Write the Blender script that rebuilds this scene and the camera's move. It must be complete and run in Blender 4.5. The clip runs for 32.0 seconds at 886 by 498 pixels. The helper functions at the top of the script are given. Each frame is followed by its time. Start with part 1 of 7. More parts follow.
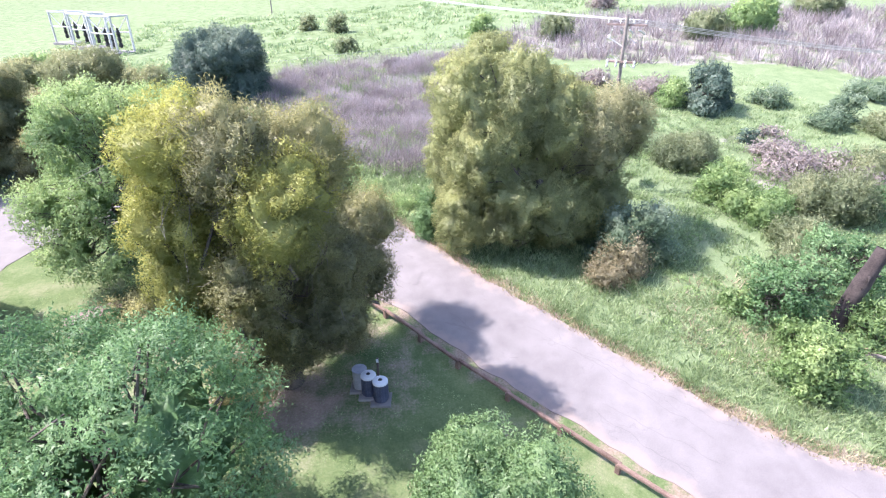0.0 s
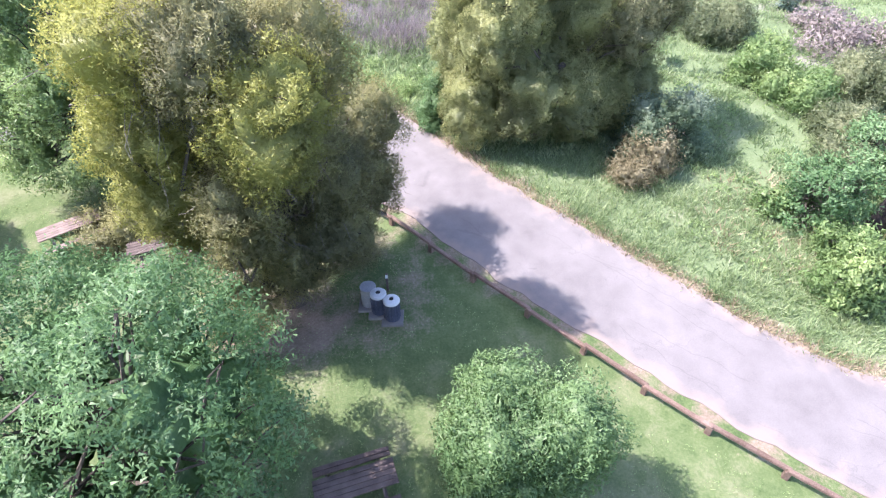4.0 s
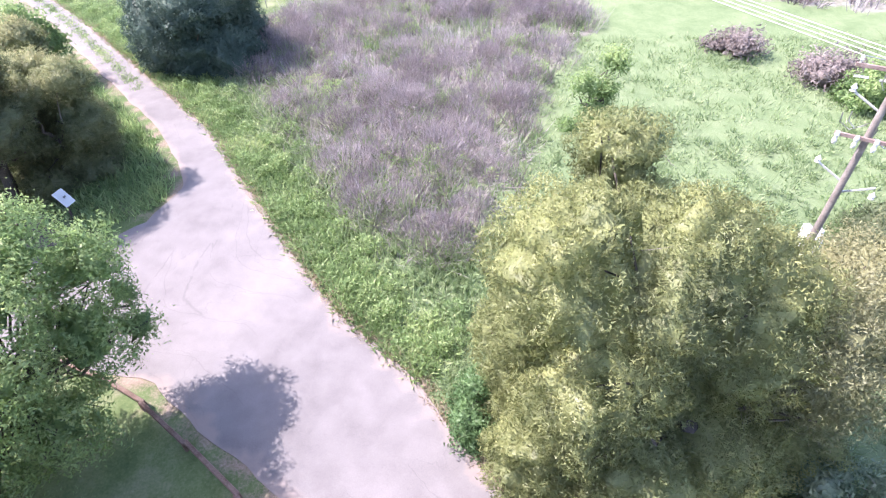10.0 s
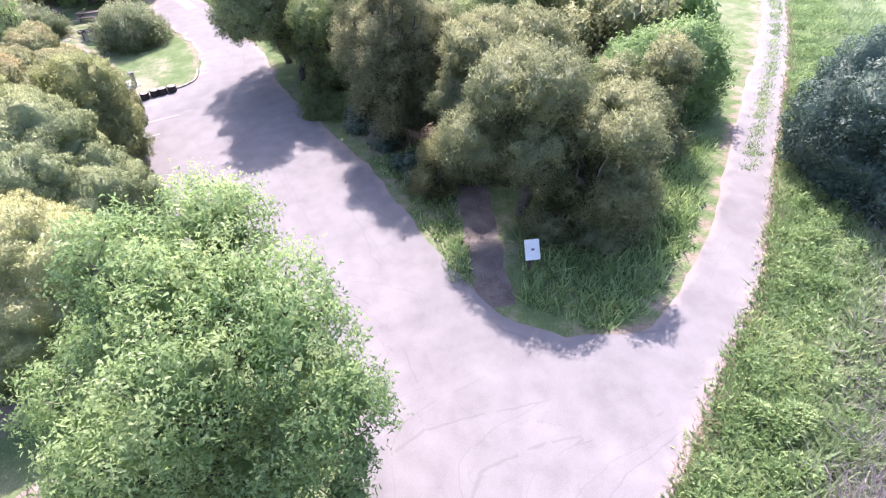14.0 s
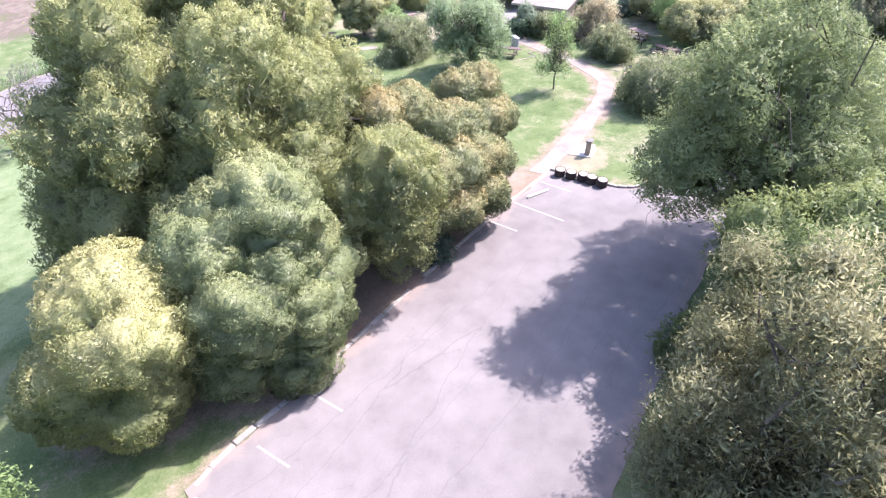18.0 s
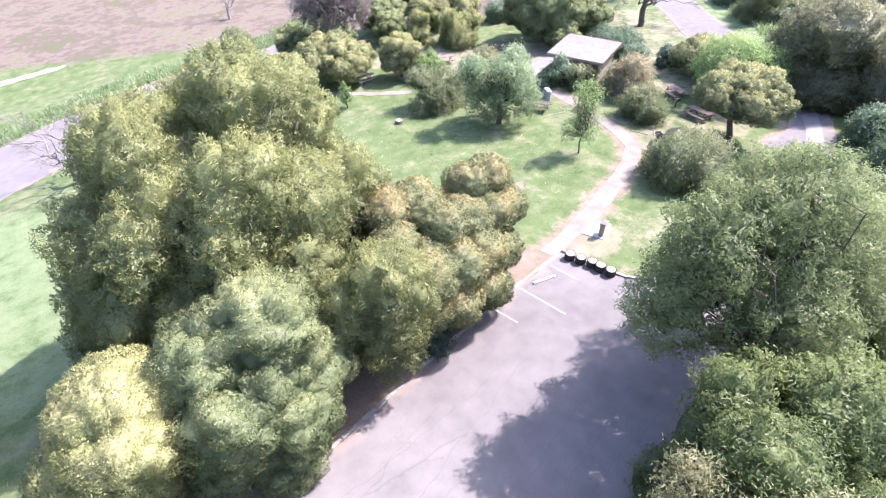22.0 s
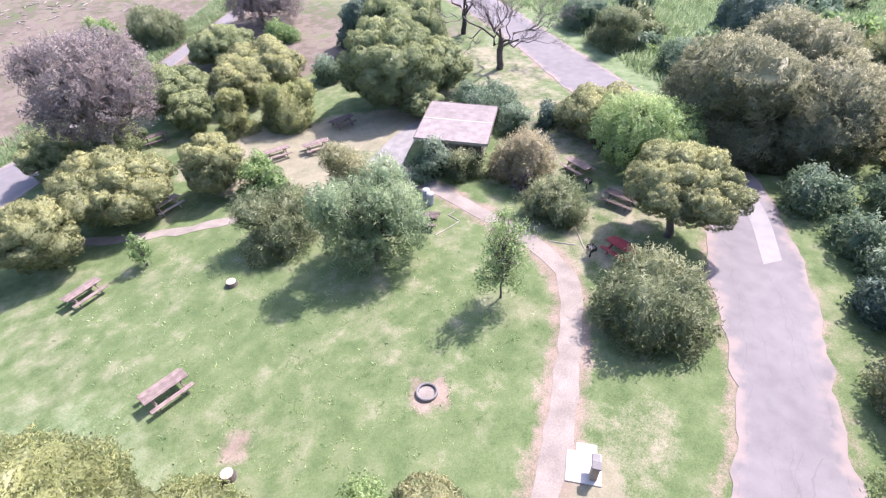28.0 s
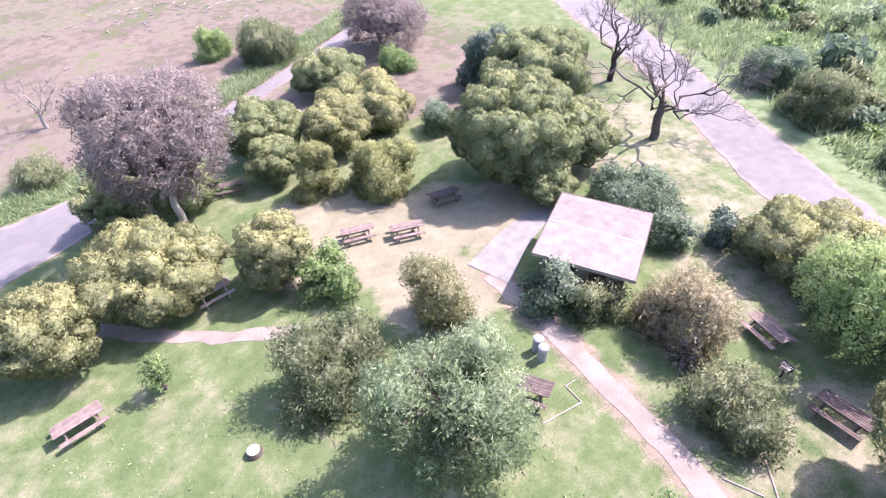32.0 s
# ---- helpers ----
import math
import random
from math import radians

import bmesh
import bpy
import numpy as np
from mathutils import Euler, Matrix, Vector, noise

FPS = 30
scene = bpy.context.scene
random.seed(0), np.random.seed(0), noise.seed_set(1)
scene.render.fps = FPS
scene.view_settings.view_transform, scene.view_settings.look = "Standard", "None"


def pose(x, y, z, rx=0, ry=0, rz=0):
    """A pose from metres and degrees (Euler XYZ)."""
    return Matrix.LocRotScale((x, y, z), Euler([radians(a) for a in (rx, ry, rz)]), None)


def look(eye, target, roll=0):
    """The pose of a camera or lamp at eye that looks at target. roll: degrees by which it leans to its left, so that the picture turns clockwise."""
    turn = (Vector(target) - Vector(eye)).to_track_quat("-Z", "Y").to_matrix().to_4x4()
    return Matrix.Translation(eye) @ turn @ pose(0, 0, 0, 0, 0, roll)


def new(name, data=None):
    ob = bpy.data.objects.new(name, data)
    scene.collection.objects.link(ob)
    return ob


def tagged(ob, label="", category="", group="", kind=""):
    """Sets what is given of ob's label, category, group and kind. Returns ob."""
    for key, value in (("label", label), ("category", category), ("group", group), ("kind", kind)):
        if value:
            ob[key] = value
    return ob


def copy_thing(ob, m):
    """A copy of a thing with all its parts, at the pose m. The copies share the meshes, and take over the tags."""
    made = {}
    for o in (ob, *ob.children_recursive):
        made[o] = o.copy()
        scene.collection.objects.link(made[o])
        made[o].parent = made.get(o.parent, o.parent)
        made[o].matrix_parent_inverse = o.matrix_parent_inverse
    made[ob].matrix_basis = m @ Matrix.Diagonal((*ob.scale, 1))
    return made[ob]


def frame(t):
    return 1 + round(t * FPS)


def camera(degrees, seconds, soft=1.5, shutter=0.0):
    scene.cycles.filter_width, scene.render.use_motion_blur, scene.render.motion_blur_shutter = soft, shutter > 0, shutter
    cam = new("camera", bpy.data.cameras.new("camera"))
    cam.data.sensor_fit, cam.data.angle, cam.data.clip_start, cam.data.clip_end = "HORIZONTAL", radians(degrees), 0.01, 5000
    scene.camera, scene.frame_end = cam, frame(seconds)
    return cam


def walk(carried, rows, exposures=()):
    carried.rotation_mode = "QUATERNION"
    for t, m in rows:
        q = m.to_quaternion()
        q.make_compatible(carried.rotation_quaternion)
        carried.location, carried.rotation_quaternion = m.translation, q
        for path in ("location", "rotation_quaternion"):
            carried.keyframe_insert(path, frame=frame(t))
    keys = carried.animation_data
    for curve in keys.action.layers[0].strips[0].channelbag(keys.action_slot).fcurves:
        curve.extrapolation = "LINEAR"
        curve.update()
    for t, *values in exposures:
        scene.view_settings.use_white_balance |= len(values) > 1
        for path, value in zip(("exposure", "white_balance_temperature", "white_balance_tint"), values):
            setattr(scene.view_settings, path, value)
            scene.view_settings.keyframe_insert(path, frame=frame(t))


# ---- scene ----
cam = camera(78.39, 32.0, soft=1.2)
PATH = [
    (0.0, (-0.000, 0.000, 17.116), (0.000, 8.932, 12.619), -0.01),
    (0.5, (0.153, -0.047, 17.146), (0.164, 8.626, 12.168), -0.04),
    (1.0, (0.243, -0.101, 17.218), (0.235, 8.197, 11.638), -0.04),
    (1.5, (0.156, -0.026, 17.243), (0.165, 7.828, 11.053), -0.04),
    (2.0, (-0.042, 0.155, 17.207), (-0.026, 7.781, 10.739), -0.02),
    (2.5, (-0.199, 0.269, 17.082), (-0.174, 7.902, 10.622), -0.01),
    (4.5, (-1.190, 4.073, 17.085), (-1.015, 11.711, 10.632), 0.09),
    (5.0, (-1.567, 5.425, 17.206), (-1.387, 13.057, 10.748), 0.18),
    (5.5, (-1.800, 6.664, 17.305), (-1.642, 14.300, 10.850), 0.13),
    (6.0, (-1.965, 7.855, 17.462), (-1.821, 15.499, 11.016), 0.01),
    (6.5, (-2.067, 9.083, 17.896), (-1.913, 16.733, 11.458), 0.00),
    (7.0, (-1.964, 10.373, 18.331), (-1.842, 18.026, 11.896), -0.15),
    (7.5, (-1.963, 11.692, 18.864), (-1.804, 19.355, 12.441), 0.10),
    (8.0, (-1.819, 13.018, 19.537), (-1.675, 20.694, 13.130), 0.07),
    (8.5, (-1.633, 14.334, 20.260), (-1.494, 22.018, 13.862), -0.01),
    (9.0, (-1.337, 15.671, 20.667), (-1.211, 23.348, 14.261), -0.21),
    (9.5, (-0.991, 17.049, 20.730), (-0.859, 24.723, 14.321), -0.25),
    (10.0, (-0.843, 18.391, 20.672), (-1.595, 26.038, 14.272), 0.06),
    (10.5, (-0.559, 19.906, 20.460), (-4.026, 26.765, 14.062), 0.18),
    (11.0, (-0.296, 21.551, 20.387), (-5.259, 27.404, 13.976), 0.15),
    (11.5, (-0.376, 23.023, 20.363), (-5.496, 28.728, 13.942), 0.05),
    (12.0, (-0.717, 24.470, 20.303), (-5.836, 30.166, 13.872), -0.02),
    (12.5, (-1.453, 25.951, 20.237), (-7.176, 31.041, 13.807), -0.13),
    (13.0, (-2.603, 27.496, 20.097), (-9.310, 31.201, 13.671), -0.03),
    (13.5, (-4.027, 29.238, 20.015), (-11.304, 31.619, 13.582), -0.06),
    (14.0, (-5.829, 30.668, 19.952), (-13.244, 32.559, 13.514), -0.01),
    (14.5, (-7.900, 31.519, 20.047), (-15.554, 31.591, 13.612), -0.02),
    (16.5, (-17.597, 34.915, 20.458), (-24.898, 32.696, 13.994), -0.14),
    (17.0, (-19.884, 35.224, 20.547), (-26.726, 31.826, 14.094), 0.01),
    (17.5, (-22.323, 35.529, 20.423), (-27.622, 30.018, 13.976), 0.06),
    (18.0, (-24.541, 35.635, 20.367), (-29.335, 29.665, 13.935), 0.03),
    (18.5, (-26.193, 35.678, 20.308), (-30.852, 29.584, 13.893), 0.17),
    (19.0, (-26.747, 35.622, 20.369), (-31.353, 29.484, 13.958), 0.08),
    (19.5, (-26.772, 35.543, 21.011), (-31.267, 29.318, 14.605), 0.09),
    (20.0, (-26.860, 35.362, 21.735), (-31.255, 29.092, 15.303), -0.05),
    (20.5, (-27.014, 35.207, 22.475), (-31.340, 28.892, 16.040), 0.03),
    (21.0, (-27.182, 35.136, 23.260), (-31.453, 28.779, 16.829), 0.03),
    (21.5, (-27.467, 35.018, 23.884), (-31.683, 28.630, 17.448), -0.02),
    (22.0, (-27.572, 34.858, 24.370), (-31.749, 28.443, 17.937), -0.08),
    (22.5, (-27.680, 34.687, 24.468), (-31.815, 28.247, 18.031), -0.04),
    (23.0, (-27.914, 34.150, 24.455), (-32.023, 27.700, 18.012), -0.03),
    (23.5, (-28.172, 33.247, 24.568), (-32.239, 26.771, 18.124), -0.05),
    (24.0, (-28.623, 32.101, 24.953), (-32.645, 25.592, 18.515), -0.01),
    (24.5, (-29.164, 30.896, 25.222), (-33.143, 24.357, 18.787), 0.03),
    (25.0, (-29.818, 29.688, 25.210), (-33.765, 23.131, 18.773), -0.07),
    (25.5, (-30.919, 28.368, 25.069), (-35.079, 21.946, 18.631), -0.05),
    (26.0, (-32.302, 26.836, 24.945), (-37.235, 20.983, 18.510), -0.04),
    (26.5, (-33.857, 25.089, 24.791), (-39.427, 19.830, 18.363), 0.01),
    (28.5, (-39.686, 17.673, 24.468), (-45.755, 12.950, 18.076), 0.10),
    (29.0, (-41.408, 15.664, 24.458), (-47.508, 10.982, 18.064), 0.11),
    (29.5, (-43.140, 13.661, 24.443), (-49.243, 8.998, 18.039), 0.01),
    (30.0, (-44.772, 11.820, 24.485), (-50.871, 7.160, 18.075), 0.02),
    (30.5, (-46.134, 10.585, 24.462), (-52.208, 5.902, 18.045), -0.03),
    (31.0, (-47.146, 9.797, 24.452), (-53.149, 5.028, 18.032), -0.03),
    (31.5, (-47.811, 9.496, 24.371), (-53.142, 3.982, 17.954), -0.02),
    (32.0, (-48.179, 9.414, 24.153), (-52.955, 3.409, 17.739), -0.08),
]
walk(cam, [(t, look(eye, target, roll)) for t, eye, target, roll in PATH], exposures=[(0, 1.86, 6400, 20), (8, 1.87, 6400, 20), (11, 1.84, 6450, 25), (20, 1.84, 6420, 24), (24, 1.79, 6400, 23), (28.5, 1.54, 6450, 25), (30, 1.56, 6450, 27), (32, 1.74, 6500, 32)])

# ---- light ----
SUN_TURN, SUN_HEIGHT = 174.0, 53.0
world = bpy.data.worlds.new("sky")
scene.world = world
world.use_nodes = True
wn = world.node_tree.nodes
sky = wn.new("ShaderNodeTexSky")
sky.sky_type, sky.sun_disc = "NISHITA", False
sky.sun_elevation, sky.sun_rotation = radians(SUN_HEIGHT), radians(90 - SUN_TURN)
sky.air_density, sky.dust_density = 1.0, 1.5
world.node_tree.links.new(sky.outputs["Color"], wn["Background"].inputs["Color"])
wn["Background"].inputs["Strength"].default_value = 0.15
sun_data = bpy.data.lights.new("sun", "SUN")
sun_data.energy, sun_data.angle, sun_data.color = 3.62, radians(0.55), (1.0, 0.955, 0.89)
sun = new("sun", sun_data)
sun.matrix_world = look((math.cos(radians(SUN_TURN)) * 80, math.sin(radians(SUN_TURN)) * 80, 80 * math.tan(radians(SUN_HEIGHT))), (0, 0, 0))

# ---- terrain ----
SLOPE = (-0.000, -1.605, 6.154, -0.483, 2.128, -0.414)


def gz(x, y):
    """Height of the ground at a place."""
    u, v = min(max(x, -115.0), 45.0) / 50, min(max(y, -45.0), 95.0) / 50
    z = SLOPE[0] + SLOPE[1] * u + SLOPE[2] * v + SLOPE[3] * u * u + SLOPE[4] * u * v + SLOPE[5] * v * v
    return z + 0.05 * min(max(y - 95.0, 0.0), 300.0)


def gz_many(x, y):
    u, v = np.clip(x, -115, 45) / 50, np.clip(y, -45, 95) / 50
    z = SLOPE[0] + SLOPE[1] * u + SLOPE[2] * v + SLOPE[3] * u * u + SLOPE[4] * u * v + SLOPE[5] * v * v
    return z + 0.05 * np.clip(y - 95, 0, 300)


def smooth_line(pts, step=0.5):
    """A Catmull-Rom line through the points, at even steps."""
    p = [Vector(q).to_3d() for q in pts]
    p = [p[0] * 2 - p[1]] + p + [p[-1] * 2 - p[-2]]
    out = []
    for a, b, c, d in zip(p, p[1:], p[2:], p[3:]):
        n = max(2, int((c - b).length / step))
        for i in range(n):
            t = i / n
            out.append(0.5 * (2 * b + (c - a) * t + (2 * a - 5 * b + 4 * c - d) * t * t + (3 * b - a - 3 * c + d) * t ** 3))
    out.append(p[-2])
    return out


def resample(line, n):
    """n points at even arc steps along a line of vectors."""
    s = np.cumsum([0] + [(b - a).length for a, b in zip(line, line[1:])])
    t = np.linspace(0, s[-1], n)
    return np.stack([np.interp(t, s, [p[k] for p in line]) for k in range(2)], 1)


def inside(pts, x, y):
    """Which of the places lie inside a polygon."""
    res = np.zeros(len(x), bool)
    for (ax, ay), (bx, by) in zip(pts, pts[1:] + pts[:1]):
        res ^= ((ay > y) != (by > y)) & (x < (bx - ax) * (y - ay) / (by - ay + 1e-9) + ax)
    return res


def distance_to(line, x, y):
    """Distance of many places from a line of 2D points."""
    best = np.full(len(x), 1e9)
    for a, b in zip(line, line[1:]):
        d = (b[0] - a[0], b[1] - a[1])
        t = np.clip(((x - a[0]) * d[0] + (y - a[1]) * d[1]) / (d[0] ** 2 + d[1] ** 2 + 1e-9), 0, 1)
        best = np.minimum(best, np.hypot(x - a[0] - t * d[0], y - a[1] - t * d[1]))
    return best


# ---- lines of the plan: roads by their two edges ----
MAIN_RIGHT = [(24, 11), (20, 12.3), (16.7, 13.5), (13.9, 14.4), (11.8, 15.7), (9.2, 18.1), (7.1, 20), (4.8, 22.3), (1.9, 25.1), (-3, 30.7),
              (-6.8, 33.8), (-10.8, 38.2), (-15.3, 43.6), (-18, 46.8), (-23.4, 51.7), (-30.3, 57.9), (-40, 66.4), (-62, 84)]
MAIN_LEFT = [(21, 3.6), (17.2, 6.6), (14.2, 8.7), (12.2, 10.0), (10.2, 11.4), (8.3, 12.7), (6.6, 14.2), (1.1, 19.0), (-2.3, 22.3), (-7.8, 26.7), (-10.4, 28.2), (-13.5, 29.9),
             (-17.0, 31.0), (-17.6, 38.4), (-17.0, 41.2), (-20.6, 46.1), (-25.5, 50.6), (-31.3, 55.7), (-41, 64.6), (-63, 82)]
JOIN_LEFT = [(-14.6, 31.5), (-16.6, 31.0), (-20, 30.2), (-22.4, 28.4), (-23.5, 25.4)]
JOIN_RIGHT = [(-15.6, 38.6), (-17.6, 38.4), (-19.3, 36.6), (-22.0, 35.6), (-24.6, 34.9)]
LOT_LEFT = [(-23.3, 23.8), (-25.2, 23.3), (-28.2, 22.6), (-32, 21.5), (-38.5, 19.6), (-44, 18.2), (-47.9, 17.3)]
LOT_RIGHT = [(-24.0, 35.0), (-27.5, 34.2), (-32.4, 33.1), (-40, 30.6), (-47.0, 28.3)]
SOUTH_LEFT = [(-47.9, 17.3), (-48.8, 20.6), (-50.2, 22.2), (-54, 22.1), (-58.5, 21.1), (-62.9, 19.3), (-67, 17.2), (-71, 15.9), (-76, 15.2), (-80, 12.8), (-84, 8.0),
              (-86, 3), (-88, -2.5), (-91, -7), (-96.5, -14.3), (-105.3, -27.4), (-113, -42), (-130, -72)]
SOUTH_RIGHT = [(-47.0, 28.3), (-49.2, 28.0), (-51.5, 27.8), (-55.6, 26.8), (-61.7, 24.7), (-66, 23.4), (-70.7, 21.8), (-75, 19.7), (-79.5, 17.2), (-84, 13.5), (-88.5, 8.5),
               (-91.2, 4.4), (-96, -3.0), (-103, -13), (-112.5, -27), (-120, -40), (-138, -70)]
SHORE_UP = [(-4, -20), (-12, -26), (-21, -33), (-33.5, -39.4), (-47.5, -41), (-63.5, -48.6), (-77.5, -55.8), (-100, -68), (-140, -86)]
SHORE_LOW = [(-2, -8), (-10, -11), (-19.5, -17.4), (-30, -25), (-41, -30.6), (-48.3, -33.9), (-61.8, -44.4), (-70.5, -49.6), (-98, -63.5), (-138, -82)]
TRAIL = [(-47.0, 17.0), (-49.5, 16.2), (-52.2, 15.3), (-57.4, 13.1), (-61.2, 11.1), (-63.2, 8.6), (-64.5, 4.2), (-65.4, -1.2), (-66.1, -5.2), (-66.5, -8.6)]
WEST_PATH = [(-54.6, -12.7), (-52, -14.4), (-49.4, -16.7), (-45.3, -21.3), (-41, -26.2), (-38.5, -30)]
WOOD_TRAIL = [(-19.9, 36.5), (-22.5, 36.9), (-25.5, 37.4), (-28.5, 38.0), (-33.0, 38.6), (-38.0, 39.4), (-46, 42), (-60, 47)]
APRON_LEFT = [(-66.0, -10.4), (-70.7, -11.7), (-76.0, -12.2)]
APRON_RIGHT = [(-66.7, -7.2), (-70.4, -9.2), (-75.2, -10.9)]
RAIL_LINE = [(15.8, 6.7), (13.8, 8.1), (11.75, 9.35), (9.75, 10.75), (7.85, 12.15), (6.15, 13.55), (4.4, 15.1), (2.6, 16.7), (0.65, 18.4), (-1.0, 20.0), (-2.7, 21.6), (-4.5, 23.1),
             (-6.4, 24.7), (-8.2, 26.0), (-10.6, 27.5), (-12.8, 28.8), (-15.0, 29.7), (-17.2, 30.3)]
BRUSH = [(-20, 64), (-8, 68.5), (2.5, 73.5), (6.8, 63), (2.3, 53), (0.9, 45), (-0.8, 38.6), (-3.4, 37.4), (-6.2, 38.6), (-8.3, 41), (-13.2, 47.2), (-17.2, 52.5), (-19, 56)]
FAR_BRUSH = [(4, 78), (15, 92), (40, 99), (80, 96), (60, 66), (46, 60), (38, 66), (26, 66), (14, 69)]

# ---- materials ----
MATS = {}


def material(name, low, high, scale=3.0, rough=0.9, bump=0.3, fine=40.0, metal=0.0, dist=0.02, detail=6.0, vary=0.15):
    """A worn surface between two colours, with grain and stains at two scales."""
    if name in MATS:
        return MATS[name]
    m = bpy.data.materials.new(name)
    m.use_nodes = True
    n, k = m.node_tree.nodes, m.node_tree.links
    b = n["Principled BSDF"]
    b.inputs["Roughness"].default_value, b.inputs["Metallic"].default_value = rough, metal
    co = n.new("ShaderNodeTexCoord")
    a, f = n.new("ShaderNodeTexNoise"), n.new("ShaderNodeTexNoise")
    a.inputs["Scale"].default_value, f.inputs["Scale"].default_value = scale, fine
    a.inputs["Detail"].default_value = detail
    mix = n.new("ShaderNodeMath")
    mix.operation = "MULTIPLY_ADD"
    mix.inputs[1].default_value = 0.6
    half = n.new("ShaderNodeMath")
    half.operation, half.inputs[1].default_value = "MULTIPLY", 0.4
    ramp = n.new("ShaderNodeValToRGB")
    ramp.color_ramp.elements[0].position, ramp.color_ramp.elements[1].position = 0.34, 0.66
    ramp.color_ramp.elements[0].color, ramp.color_ramp.elements[1].color = (*low, 1), (*high, 1)
    info = n.new("ShaderNodeObjectInfo")
    hue = n.new("ShaderNodeHueSaturation")
    span = n.new("ShaderNodeMapRange")
    span.inputs["To Min"].default_value, span.inputs["To Max"].default_value = 1 - vary, 1 + vary
    bp = n.new("ShaderNodeBump")
    bp.inputs["Strength"].default_value, bp.inputs["Distance"].default_value = bump, dist
    for t in (a, f):
        k.new(co.outputs["Object"], t.inputs["Vector"])
    k.new(f.outputs["Fac"], half.inputs[0])
    k.new(a.outputs["Fac"], mix.inputs[0])
    k.new(half.outputs[0], mix.inputs[2])
    k.new(mix.outputs[0], ramp.inputs["Fac"])
    k.new(info.outputs["Random"], span.inputs["Value"])
    k.new(span.outputs["Result"], hue.inputs["Value"])
    k.new(ramp.outputs["Color"], hue.inputs["Color"])
    k.new(hue.outputs["Color"], b.inputs["Base Color"])
    k.new(mix.outputs[0], bp.inputs["Height"])
    k.new(bp.outputs["Normal"], b.inputs["Normal"])
    MATS[name] = m
    return m


def leaf_material(name, dark, mid, tip, through_light=0.45, gloss=0.02):
    """Foliage: colour by the tone of each spray, with light that shines through."""
    m = bpy.data.materials.new(name)
    m.use_nodes = True
    n, k = m.node_tree.nodes, m.node_tree.links
    n.remove(n["Principled BSDF"])
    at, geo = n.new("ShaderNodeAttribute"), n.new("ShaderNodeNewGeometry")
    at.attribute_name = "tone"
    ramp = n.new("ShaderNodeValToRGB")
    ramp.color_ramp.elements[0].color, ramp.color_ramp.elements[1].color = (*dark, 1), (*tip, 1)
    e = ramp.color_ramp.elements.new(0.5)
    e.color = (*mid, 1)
    span = n.new("ShaderNodeMapRange")
    span.inputs["To Min"].default_value, span.inputs["To Max"].default_value = 0.93, 1.07
    hue = n.new("ShaderNodeHueSaturation")
    co, grain, relief, dapple = n.new("ShaderNodeTexCoord"), n.new("ShaderNodeTexNoise"), n.new("ShaderNodeBump"), n.new("ShaderNodeMapRange")
    grain.inputs["Scale"].default_value, grain.inputs["Detail"].default_value, grain.inputs["Roughness"].default_value = 9.0, 5.0, 0.75
    relief.inputs["Strength"].default_value, relief.inputs["Distance"].default_value = 0.7, 0.08
    dapple.inputs["From Min"].default_value, dapple.inputs["From Max"].default_value = 0.3, 0.7
    dapple.inputs["To Min"].default_value, dapple.inputs["To Max"].default_value = 0.85, 1.15
    shade = n.new("ShaderNodeMath")
    shade.operation = "MULTIPLY"
    k.new(co.outputs["Object"], grain.inputs["Vector"])
    k.new(grain.outputs["Fac"], relief.inputs["Height"])
    k.new(grain.outputs["Fac"], dapple.inputs["Value"])
    d, t, g = n.new("ShaderNodeBsdfDiffuse"), n.new("ShaderNodeBsdfTranslucent"), n.new("ShaderNodeBsdfGlossy")
    g.inputs["Roughness"].default_value = 0.45
    g.inputs["Color"].default_value = (0.8, 0.8, 0.8, 1)
    m1, m2 = n.new("ShaderNodeMixShader"), n.new("ShaderNodeMixShader")
    m1.inputs["Fac"].default_value, m2.inputs["Fac"].default_value = through_light, gloss
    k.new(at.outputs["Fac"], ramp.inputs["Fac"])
    k.new(geo.outputs["Random Per Island"], span.inputs["Value"])
    k.new(span.outputs["Result"], shade.inputs[0])
    k.new(dapple.outputs["Result"], shade.inputs[1])
    k.new(shade.outputs[0], hue.inputs["Value"])
    k.new(ramp.outputs["Color"], hue.inputs["Color"])
    k.new(relief.outputs["Normal"], d.inputs["Normal"])
    for s in (d, t):
        k.new(hue.outputs["Color"], s.inputs["Color"])
    k.new(d.outputs[0], m1.inputs[1])
    k.new(t.outputs[0], m1.inputs[2])
    k.new(m1.outputs[0], m2.inputs[1])
    k.new(g.outputs[0], m2.inputs[2])
    k.new(m2.outputs[0], n["Material Output"].inputs["Surface"])
    return m


